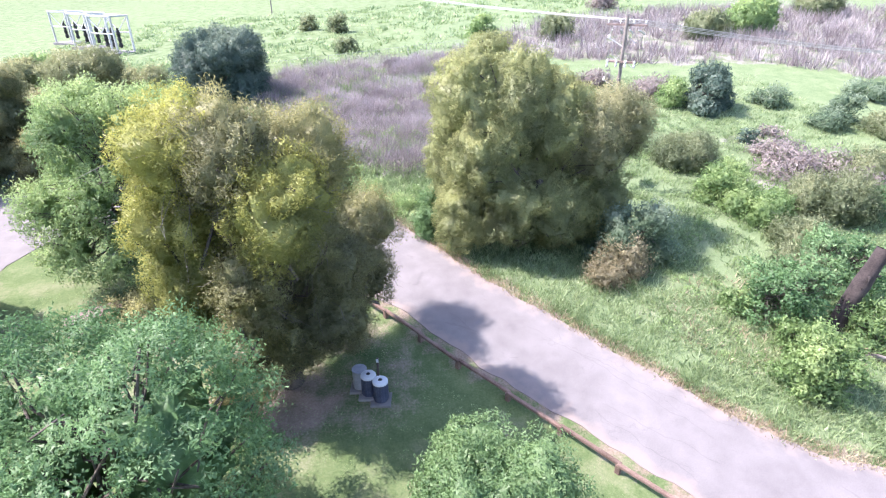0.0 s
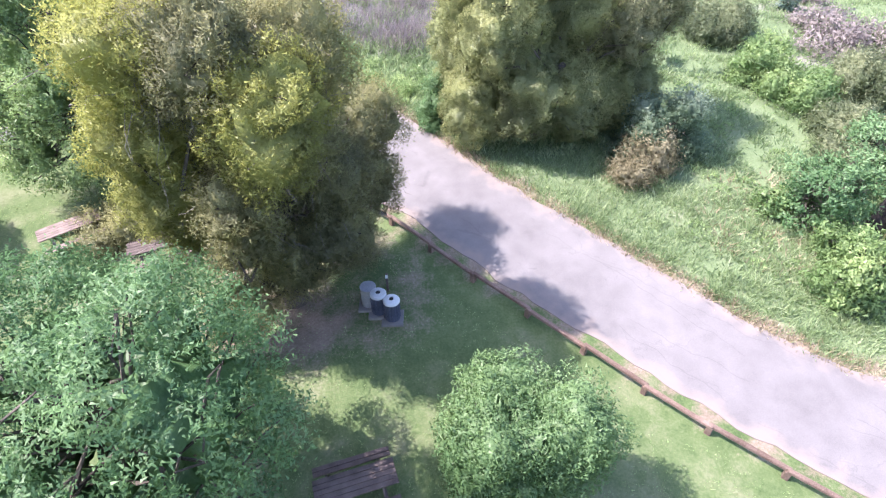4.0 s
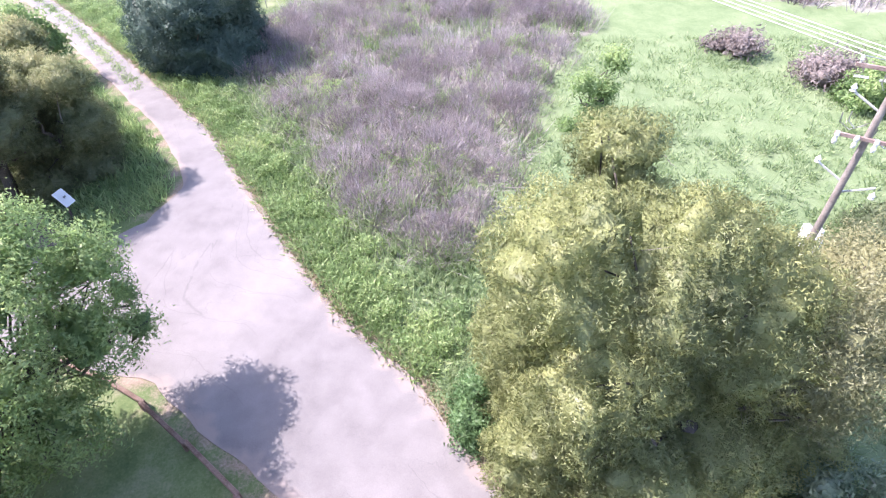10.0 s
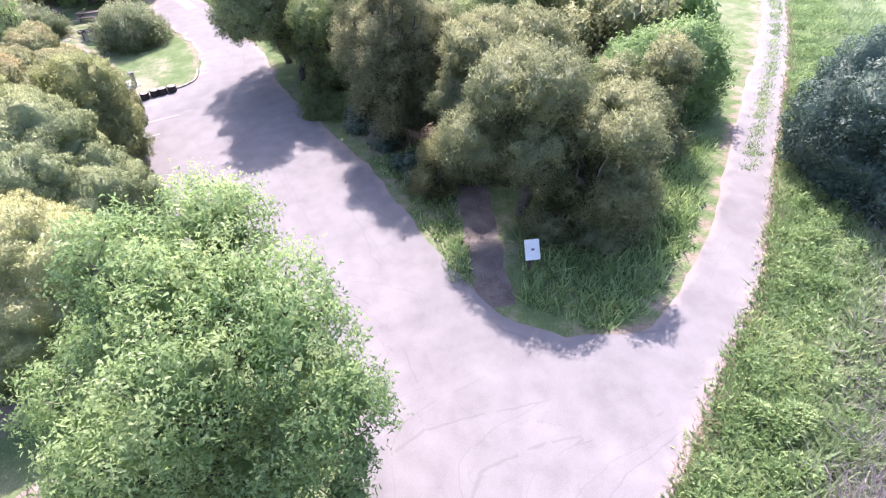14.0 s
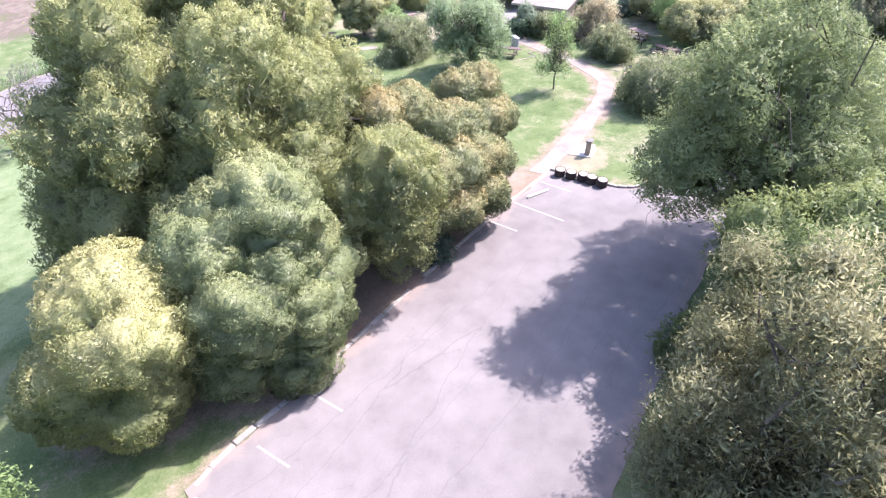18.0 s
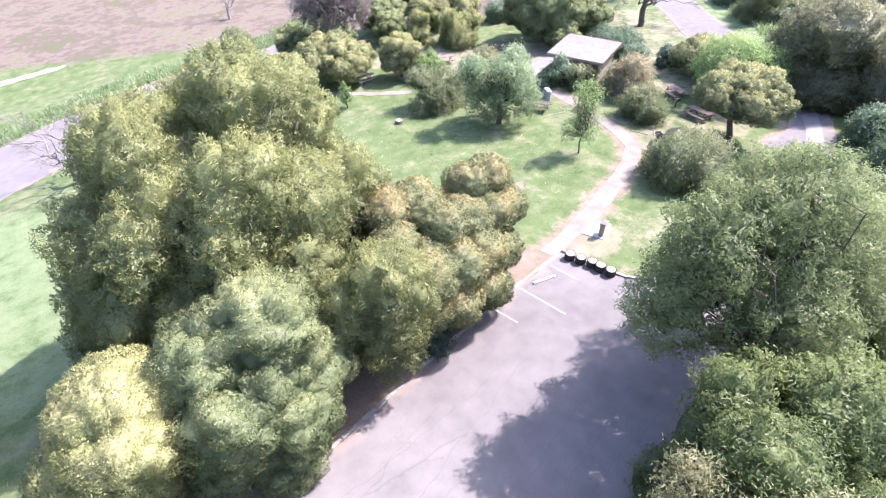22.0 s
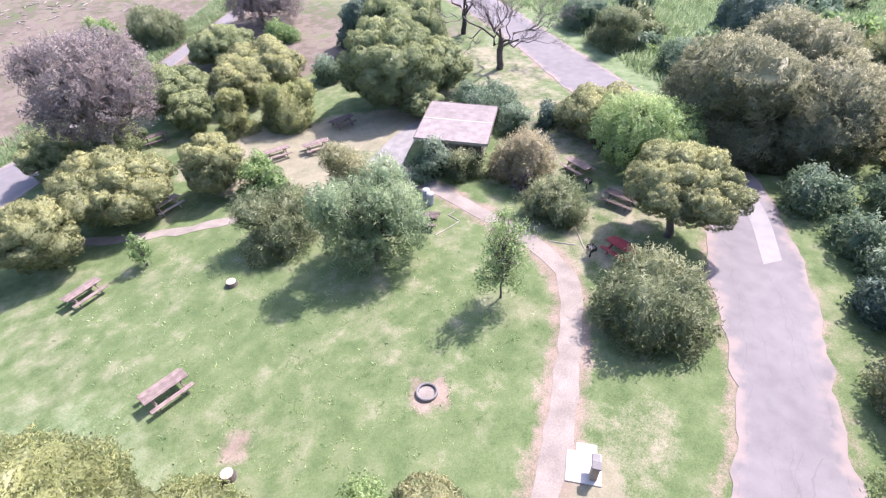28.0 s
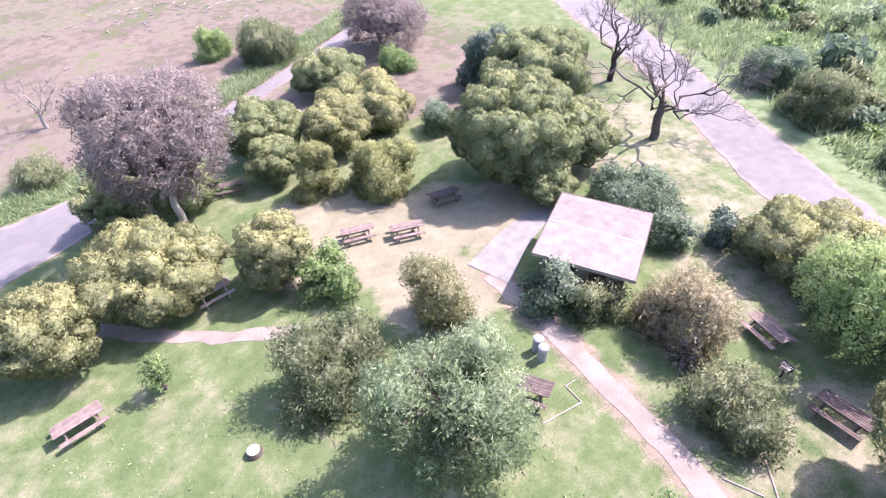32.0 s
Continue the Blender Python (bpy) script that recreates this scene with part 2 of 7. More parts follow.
def asphalt_material(name, low, high):
    """Old asphalt: blotches, grain, long cracks, and earth washed over its edges."""
    m = bpy.data.materials.new(name)
    m.use_nodes = True
    n, k = m.node_tree.nodes, m.node_tree.links
    b = n["Principled BSDF"]
    b.inputs["Roughness"].default_value = 0.9
    co = n.new("ShaderNodeTexCoord")

    def tex(scale, detail):
        t = n.new("ShaderNodeTexNoise")
        t.inputs["Scale"].default_value, t.inputs["Detail"].default_value = scale, detail
        k.new(co.outputs["Object"], t.inputs["Vector"])
        return t

    def calc(op, a, c):
        w = n.new("ShaderNodeMath")
        w.operation = op
        for i, q in enumerate((a, c)):
            if isinstance(q, float):
                w.inputs[i].default_value = q
            else:
                k.new(q, w.inputs[i])
        return w.outputs[0]

    big, mid, fine = tex(0.16, 5.0), tex(1.1, 8.0), tex(26.0, 4.0)
    tone = calc("ADD", calc("ADD", calc("MULTIPLY", big.outputs["Fac"], 0.4), calc("MULTIPLY", mid.outputs["Fac"], 0.35)), calc("MULTIPLY", fine.outputs["Fac"], 0.25))
    ramp = n.new("ShaderNodeValToRGB")
    ramp.color_ramp.elements[0].position, ramp.color_ramp.elements[1].position = 0.36, 0.62
    ramp.color_ramp.elements[0].color, ramp.color_ramp.elements[1].color = (*low, 1), (*high, 1)
    k.new(tone, ramp.inputs["Fac"])
    # cracks: the borders of warped cells drawn out along the road
    lane = n.new("ShaderNodeAttribute")
    lane.attribute_name = "lane"

    def cracks(sx, sy, wave, wide, deep):
        warp = n.new("ShaderNodeVectorMath")
        warp.operation = "MULTIPLY_ADD"
        k.new(mid.outputs["Color"], warp.inputs[0])
        warp.inputs[1].default_value = (wave, wave * 2, 0)
        k.new(lane.outputs["Vector"], warp.inputs[2])
        fit = n.new("ShaderNodeVectorMath")
        fit.operation = "MULTIPLY"
        fit.inputs[1].default_value = (sx, sy, 1)
        k.new(warp.outputs[0], fit.inputs[0])
        cell = n.new("ShaderNodeTexVoronoi")
        cell.voronoi_dimensions, cell.feature = "2D", "DISTANCE_TO_EDGE"
        cell.inputs["Scale"].default_value = 1.0
        k.new(fit.outputs[0], cell.inputs["Vector"])
        crack = n.new("ShaderNodeMapRange")
        crack.inputs["From Min"].default_value, crack.inputs["From Max"].default_value = wide * 0.35, wide
        crack.inputs["To Min"].default_value, crack.inputs["To Max"].default_value = deep, 0.0
        k.new(cell.outputs["Distance"], crack.inputs["Value"])
        return crack.outputs["Result"]

    long_cracks = calc("MULTIPLY", cracks(0.55, 0.06, 0.5, 0.012, 0.3), calc("GREATER_THAN", big.outputs["Fac"], 0.47))
    fine_cracks = calc("MULTIPLY", cracks(0.42, 0.25, 1.2, 0.008, 0.25), calc("GREATER_THAN", big.outputs["Fac"], 0.5))
    broken = calc("MAXIMUM", long_cracks, fine_cracks)
    c1 = n.new("ShaderNodeMix")
    c1.data_type = "RGBA"
    k.new(broken, c1.inputs["Factor"])
    k.new(ramp.outputs["Color"], c1.inputs["A"])
    c1.inputs["B"].default_value = (0.0972, 0.0891, 0.0932, 1)
    at = n.new("ShaderNodeAttribute")
    at.attribute_name = "tone"
    wash = n.new("ShaderNodeMapRange")
    wash.inputs["From Min"].default_value, wash.inputs["From Max"].default_value = 0.55, 0.95
    k.new(calc("ADD", at.outputs["Fac"], calc("MULTIPLY", calc("SUBTRACT", mid.outputs["Fac"], 0.5), 1.6)), wash.inputs["Value"])
    c2 = n.new("ShaderNodeMix")
    c2.data_type = "RGBA"
    k.new(calc("MULTIPLY", wash.outputs["Result"], 0.8), c2.inputs["Factor"])
    k.new(c1.outputs["Result"], c2.inputs["A"])
    c2.inputs["B"].default_value = (0.25, 0.203, 0.188, 1)
    k.new(c2.outputs["Result"], b.inputs["Base Color"])
    bp = n.new("ShaderNodeBump")
    bp.inputs["Strength"].default_value, bp.inputs["Distance"].default_value = 0.35, 0.01
    k.new(calc("SUBTRACT", tone, broken), bp.inputs["Height"])
    k.new(bp.outputs["Normal"], b.inputs["Normal"])
    return m


ASPHALT = asphalt_material("old_asphalt", (0.134, 0.122, 0.128), (0.212, 0.196, 0.204))
GREY_ASPHALT = asphalt_material("grey_asphalt", (0.13, 0.118, 0.127), (0.196, 0.181, 0.191))
BARK = material("bark", (0.0486, 0.0405, 0.0365), (0.162, 0.138, 0.121), 2.0, 0.95, 0.8, 18, dist=0.03)
PALE_BARK = material("pale_bark", (0.243, 0.219, 0.194), (0.446, 0.405, 0.365), 1.5, 0.9, 0.4, 14)
DEAD_WOOD = material("dead_wood", (0.178, 0.154, 0.146), (0.34, 0.308, 0.292), 3.0, 0.95, 0.6, 30)
TWIG = material("grey_dead_twigs", (0.1, 0.082, 0.085), (0.21, 0.18, 0.185), 3.0, 0.95, 0.4, 20)
CHAR = material("charred_wood", (0.02, 0.016, 0.017), (0.075, 0.058, 0.058), 3.0, 0.95, 0.8, 20)
WOOD = material("weathered_wood", (0.13, 0.0891, 0.081), (0.292, 0.227, 0.211), 2.5, 0.85, 0.5, 35)
PALE_WOOD = material("sun_bleached_wood", (0.275, 0.227, 0.211), (0.446, 0.389, 0.373), 2.5, 0.85, 0.5, 35)
DARK_WOOD = material("dark_wood", (0.0567, 0.0405, 0.0405), (0.162, 0.121, 0.113), 2.5, 0.85, 0.5, 35)
RED_PAINT = material("red_paint", (0.227, 0.0162, 0.0243), (0.34, 0.0405, 0.0486), 3.0, 0.6, 0.2, 40)
RAIL_WOOD = material("rail_wood", (0.0891, 0.0527, 0.0405), (0.243, 0.17, 0.146), 1.6, 0.9, 0.6, 25)
KERB = material("pale_kerb_concrete", (0.24, 0.225, 0.215), (0.38, 0.36, 0.345), 2.0, 0.9, 0.35, 30)
SLAB = material("pale_worn_slab", (0.36, 0.34, 0.33), (0.52, 0.5, 0.48), 1.6, 0.9, 0.25, 30)
CONCRETE = material("concrete", (0.146, 0.138, 0.142), (0.235, 0.223, 0.227), 1.2, 0.9, 0.25, 30)
STEEL = material("steel", (0.243, 0.243, 0.251), (0.405, 0.405, 0.405), 3.0, 0.5, 0.1, 40, metal=0.7)
GALV = material("galvanised_frame", (0.405, 0.405, 0.421), (0.583, 0.583, 0.599), 2.0, 0.55, 0.1, 30, metal=0.2)
BLACK_IRON = material("black_iron", (0.0122, 0.0122, 0.0138), (0.0405, 0.0405, 0.0446), 4.0, 0.6, 0.2, 40, metal=0.4)
DRUM_PAINT = material("drum_paint", (0.0405, 0.0486, 0.0891), (0.105, 0.121, 0.194), 3.0, 0.5, 0.15, 30, metal=0.2)
GREY_PAINT = material("grey_paint", (0.243, 0.251, 0.292), (0.373, 0.381, 0.429), 3.0, 0.55, 0.15, 30)
LID_PAINT = material("lid_paint", (0.486, 0.502, 0.551), (0.648, 0.664, 0.713), 4.0, 0.5, 0.1, 30)
WHITE_PAINT = material("white_paint", (0.551, 0.551, 0.551), (0.689, 0.689, 0.689), 5.0, 0.6, 0.1, 40)
ROOF_COAT = material("roof_coating", (0.146, 0.121, 0.12), (0.243, 0.211, 0.207), 1.6, 0.9, 0.25, 18)
WALL_BLOCK = material("wall_block", (0.243, 0.211, 0.178), (0.356, 0.316, 0.275), 2.0, 0.9, 0.4, 25)
# near-black, colours in the unlit inside of lid holes and vents
DARK_VOID = material("dark_opening", (0.0162, 0.0162, 0.0178), (0.0405, 0.0405, 0.0405), 3.0, 0.8, 0.1, 30)
STUMP_TOP = material("cut_wood", (0.365, 0.292, 0.227), (0.535, 0.454, 0.373), 6.0, 0.9, 0.3, 40)
SIGN_WHITE = material("sign_board", (0.583, 0.599, 0.632), (0.664, 0.68, 0.713), 3.0, 0.5, 0.05, 40)
SIGN_INK = material("sign_print", (0.081, 0.0891, 0.105), (0.162, 0.17, 0.194), 3.0, 0.6, 0.05, 40)
PATCH = material("new_asphalt_patch", (0.21, 0.198, 0.204), (0.257, 0.245, 0.251), 1.5, 0.9, 0.3, 30)
EARTH = material("packed_earth", (0.17, 0.145, 0.13), (0.29, 0.255, 0.23), 0.8, 0.95, 0.5, 14, dist=0.03, vary=0.0)
LITTER = material("leaf_littered_earth", (0.07, 0.055, 0.05), (0.2, 0.165, 0.15), 1.2, 0.95, 0.6, 16, dist=0.03, vary=0.0)
PALE_MUD = material("pale_dried_mud", (0.34, 0.324, 0.308), (0.502, 0.478, 0.462), 0.7, 0.9, 0.3, 10, dist=0.02, vary=0.0)
GREY_POLE = material("weathered_pole", (0.13, 0.109, 0.101), (0.275, 0.243, 0.227), 4.0, 0.9, 0.5, 24)
CABLE = material("bare_cable", (0.405, 0.405, 0.405), (0.567, 0.567, 0.567), 3.0, 0.4, 0.0, 30, metal=0.6)
WATER = material("shallow_water", (0.2, 0.23, 0.25), (0.27, 0.3, 0.32), 0.02, 0.12, 0.05, 2.0)
PAINT_LINE = material("worn_line_paint", (0.2, 0.19, 0.195), (0.36, 0.345, 0.35), 5.0, 0.8, 0.15, 40)

LEAF = {
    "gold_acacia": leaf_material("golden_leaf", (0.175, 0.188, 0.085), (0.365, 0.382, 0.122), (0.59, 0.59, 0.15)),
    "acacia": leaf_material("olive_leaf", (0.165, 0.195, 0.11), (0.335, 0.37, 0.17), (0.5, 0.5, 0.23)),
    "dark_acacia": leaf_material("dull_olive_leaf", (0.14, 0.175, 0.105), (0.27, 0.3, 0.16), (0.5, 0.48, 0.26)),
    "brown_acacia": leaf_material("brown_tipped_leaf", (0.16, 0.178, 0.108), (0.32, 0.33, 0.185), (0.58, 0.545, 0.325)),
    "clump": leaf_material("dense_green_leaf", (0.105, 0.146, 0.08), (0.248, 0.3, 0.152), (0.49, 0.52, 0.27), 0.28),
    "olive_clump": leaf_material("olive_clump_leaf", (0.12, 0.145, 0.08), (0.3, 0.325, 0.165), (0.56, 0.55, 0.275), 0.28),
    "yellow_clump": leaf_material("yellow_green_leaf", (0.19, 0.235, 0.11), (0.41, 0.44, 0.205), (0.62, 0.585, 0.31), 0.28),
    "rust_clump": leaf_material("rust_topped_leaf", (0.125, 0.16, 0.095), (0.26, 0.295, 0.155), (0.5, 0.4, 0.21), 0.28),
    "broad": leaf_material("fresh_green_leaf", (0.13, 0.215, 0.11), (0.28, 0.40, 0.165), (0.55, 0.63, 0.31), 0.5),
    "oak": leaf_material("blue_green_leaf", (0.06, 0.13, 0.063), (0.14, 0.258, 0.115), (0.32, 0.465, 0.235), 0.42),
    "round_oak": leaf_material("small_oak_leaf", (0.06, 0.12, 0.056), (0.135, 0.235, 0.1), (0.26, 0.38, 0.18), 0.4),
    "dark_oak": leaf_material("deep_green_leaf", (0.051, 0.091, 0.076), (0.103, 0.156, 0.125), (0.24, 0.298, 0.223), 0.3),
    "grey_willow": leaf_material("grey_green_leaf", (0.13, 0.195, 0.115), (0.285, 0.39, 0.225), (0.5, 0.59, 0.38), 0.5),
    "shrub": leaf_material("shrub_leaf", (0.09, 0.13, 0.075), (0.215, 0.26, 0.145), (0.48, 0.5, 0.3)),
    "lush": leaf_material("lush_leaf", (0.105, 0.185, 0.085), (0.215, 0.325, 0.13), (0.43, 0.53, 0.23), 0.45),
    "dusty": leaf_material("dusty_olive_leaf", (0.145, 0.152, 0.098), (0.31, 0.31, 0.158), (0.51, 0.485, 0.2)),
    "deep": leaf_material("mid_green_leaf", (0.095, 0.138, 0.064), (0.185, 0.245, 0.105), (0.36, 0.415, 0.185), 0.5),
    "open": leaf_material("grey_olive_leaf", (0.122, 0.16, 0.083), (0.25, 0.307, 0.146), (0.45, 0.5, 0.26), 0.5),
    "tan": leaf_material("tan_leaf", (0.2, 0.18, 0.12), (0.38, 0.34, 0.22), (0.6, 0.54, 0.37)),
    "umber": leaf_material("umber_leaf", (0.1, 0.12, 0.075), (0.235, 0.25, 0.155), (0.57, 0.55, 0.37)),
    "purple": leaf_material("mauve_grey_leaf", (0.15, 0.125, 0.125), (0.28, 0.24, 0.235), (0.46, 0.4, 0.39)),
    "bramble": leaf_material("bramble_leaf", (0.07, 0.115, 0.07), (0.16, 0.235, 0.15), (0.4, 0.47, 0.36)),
    "grass": leaf_material("tall_grass", (0.175, 0.252, 0.122), (0.305, 0.4, 0.205), (0.48, 0.54, 0.34), 0.45),
    "weed": leaf_material("verge_weed", (0.16, 0.247, 0.102), (0.312, 0.432, 0.19), (0.53, 0.6, 0.31), 0.45),
    "stalk": leaf_material("dead_stalk", (0.168, 0.139, 0.151), (0.353, 0.311, 0.323), (0.571, 0.521, 0.521), 0.35),
    "straw": leaf_material("straw", (0.27, 0.217, 0.14), (0.406, 0.339, 0.231), (0.56, 0.47, 0.367), 0.3),
}


# ---- mesh helpers ----
def mesh_from(name, verts, faces, mat, tone=None, smooth=False):
    """A mesh out of arrays; all faces have the same number of corners."""
    me = bpy.data.meshes.new(name)
    nf, c = faces.shape
    me.vertices.add(len(verts))
    me.vertices.foreach_set("co", np.asarray(verts, np.float32).ravel())
    me.loops.add(nf * c)
    me.loops.foreach_set("vertex_index", np.asarray(faces, np.int32).ravel())
    me.polygons.add(nf)
    me.polygons.foreach_set("loop_start", np.arange(0, nf * c, c, dtype=np.int32))
    if smooth:
        me.polygons.foreach_set("use_smooth", np.ones(nf, bool))
    if tone is not None:
        me.attributes.new("tone", "FLOAT", "POINT").data.foreach_set("value", np.asarray(tone, np.float32))
    me.update(calc_edges=True)
    me.materials.append(mat)
    return me


def part(name, data, mat=None, parent=None, label=""):
    """Links a bmesh or mesh as one object, under a thing or a part where one is given."""
    if isinstance(data, bmesh.types.BMesh):
        me = bpy.data.meshes.new(name)
        data.to_mesh(me)
        data.free()
        me.materials.append(mat)
    else:
        me = data
    ob = new(name, me)
    if parent is not None:
        ob.parent = parent
    return tagged(ob, label)


def thing(name, m, label, category, group="", kind=""):
    """An empty at the base of a thing."""
    ob = new(name)
    ob.empty_display_size = 0.2
    ob.matrix_world = m
    return tagged(ob, label, category, group, kind)


def add_box(bm, size, at=(0, 0, 0), turn=(0, 0, 0), bevel=0.0):
    """A box with bevelled edges, centred at a place."""
    made = bmesh.ops.create_cube(bm, size=1.0)
    bmesh.ops.scale(bm, vec=size, verts=made["verts"])
    if bevel:
        edges = list({e for v in made["verts"] for e in v.link_edges})
        made = bmesh.ops.bevel(bm, geom=edges, offset=bevel, segments=1, affect="EDGES")
    m = pose(*at, *turn)
    bmesh.ops.transform(bm, matrix=m, verts=list({v for v in made["verts"]}))
    return bm


def box(size, at=(0, 0, 0), turn=(0, 0, 0), bevel=0.01):
    return add_box(bmesh.new(), size, at, turn, bevel)


def lathe(profile, seg=20):
    """A turned form from (radius, height) pairs, closed at both ends."""
    bm = bmesh.new()
    rings = [[bm.verts.new((r * math.cos(2 * math.pi * i / seg), r * math.sin(2 * math.pi * i / seg), z)) for i in range(seg)] for r, z in profile]
    for a, b in zip(rings, rings[1:]):
        for i in range(seg):
            bm.faces.new((a[i], a[(i + 1) % seg], b[(i + 1) % seg], b[i]))
    bm.faces.new(rings[0][::-1])
    bm.faces.new(rings[-1])
    return bm


def tube_arrays(pts, radii, seg=7):
    """Vertices and quads of a tapered tube along points."""
    pts = [Vector(p) for p in pts]
    vs, fs = [], []
    for i, p in enumerate(pts):
        d = (pts[min(i + 1, len(pts) - 1)] - pts[max(i - 1, 0)]).normalized()
        a = d.orthogonal().normalized()
        b = d.cross(a)
        for k in range(seg):
            w = 2 * math.pi * k / seg
            vs.append(p + (a * math.cos(w) + b * math.sin(w)) * radii[i])
    for i in range(len(pts) - 1):
        for k in range(seg):
            fs.append((i * seg + k, i * seg + (k + 1) % seg, (i + 1) * seg + (k + 1) % seg, (i + 1) * seg + k))
    return np.array([tuple(v) for v in vs]), np.array(fs)


def tube(name, pts, radii, mat, parent=None, seg=7, label=""):
    v, f = tube_arrays(pts, radii, seg)
    return part(name, mesh_from(name, v, f, mat, smooth=True), parent=parent, label=label)


def join_arrays(items):
    """One set of vertices and faces out of several."""
    vs, fs, n = [], [], 0
    for v, f in items:
        vs.append(v)
        fs.append(f + n)
        n += len(v)
    return np.concatenate(vs), np.concatenate(fs)


def strip(name, left, right, mat, lift, label, category, across=8, rough_edge=0.0, step=0.6):
    """A road or path between two edge lines, laid on the ground, with a skirt at its edges."""
    a, b = smooth_line(left, 0.4), smooth_line(right, 0.4)
    length = max(sum((q - p).length for p, q in zip(a, a[1:])), 2)
    n = int(length / step) + 2
    pa, pb = resample(a, n), resample(b, n)
    if rough_edge:
        for i in range(1, n - 1):
            w = (pb[i] - pa[i]) / max(np.linalg.norm(pb[i] - pa[i]), 0.01)
            pa[i] += w * noise.noise((pa[i][0] * 0.8, pa[i][1] * 0.8, 1.0)) * rough_edge
            pb[i] += w * noise.noise((pb[i][0] * 0.8, pb[i][1] * 0.8, 5.0)) * rough_edge
    t = np.concatenate([[0], np.linspace(0, 1, across + 1), [1]])
    x = pa[:, None, 0] * (1 - t) + pb[:, None, 0] * t
    y = pa[:, None, 1] * (1 - t) + pb[:, None, 1] * t
    z = gz_many(x, y) + lift
    z[:, 0] -= lift + 0.15
    z[:, -1] -= lift + 0.15
    m = len(t)
    v = np.stack([x, y, z], -1).reshape(-1, 3)
    i, j = np.meshgrid(np.arange(n - 1), np.arange(m - 1), indexing="ij")
    q = (i * m + j).ravel()
    f = np.stack([q, q + m, q + m + 1, q + 1], 1)
    width = np.hypot(*(pb - pa).T)[:, None]
    edge = np.clip(1.0 - np.minimum(t, 1 - t)[None, :] * width / 1.3, 0, 1).ravel()
    for cx, cy, r in ((-17.6, 34.6, 4.6), (-23.8, 31.0, 5.0), (-21.0, 33.0, 4.0)):  # no earth at the edges where roads meet
        edge *= np.clip((np.hypot(v[:, 0] - cx, v[:, 1] - cy) - r) / 1.5, 0, 1)
    mid = f[(n // 2) * (m - 1) + m // 2]
    nrm = np.cross(v[mid[1]] - v[mid[0]], v[mid[3]] - v[mid[0]])
    if nrm[2] < 0:
        f = f[:, ::-1]
    me = mesh_from(name, v, f, mat, edge)
    run = np.cumsum(np.concatenate([[0], np.hypot(*np.diff((pa + pb) / 2, axis=0).T)]))
    lane = np.stack([(t[None, :] * width), np.repeat(run[:, None], m, 1), np.zeros((n, m))], -1)
    me.attributes.new("lane", "FLOAT_VECTOR", "POINT").data.foreach_set("vector", np.asarray(lane, np.float32).ravel())
    me.polygons.foreach_set("use_smooth", np.zeros(len(f), bool))
    return tagged(new(name, me), label, category, kind="structure")


def both_sides(center, width):
    """The two edges of a path of that width along a centre line."""
    c = [Vector(p) for p in center]
    a, b = [], []
    for i, p in enumerate(c):
        d = (c[min(i + 1, len(c) - 1)] - c[max(i - 1, 0)]).normalized()
        s = Vector((-d.y, d.x)) * width / 2
        a.append(tuple(p + s))
        b.append(tuple(p - s))
    return a, b


# ---- ground ----
def spread(near, far, step, reach):
    """Grid lines: even between near and far, then wider and wider outwards."""
    mid = np.arange(near, far + step, step)
    out, d, s = [], 0.0, step
    while d < reach:
        s *= 1.35
        d += s
        out.append(d)
    return np.concatenate([(near - np.array(out))[::-1], mid, mid[-1] + np.array(out)])


def blob(x, y, cx, cy, rx, ry, soft=0.5):
    d = np.hypot((x - cx) / rx, (y - cy) / ry)
    return np.clip((1 + soft - d) / soft, 0, 1)


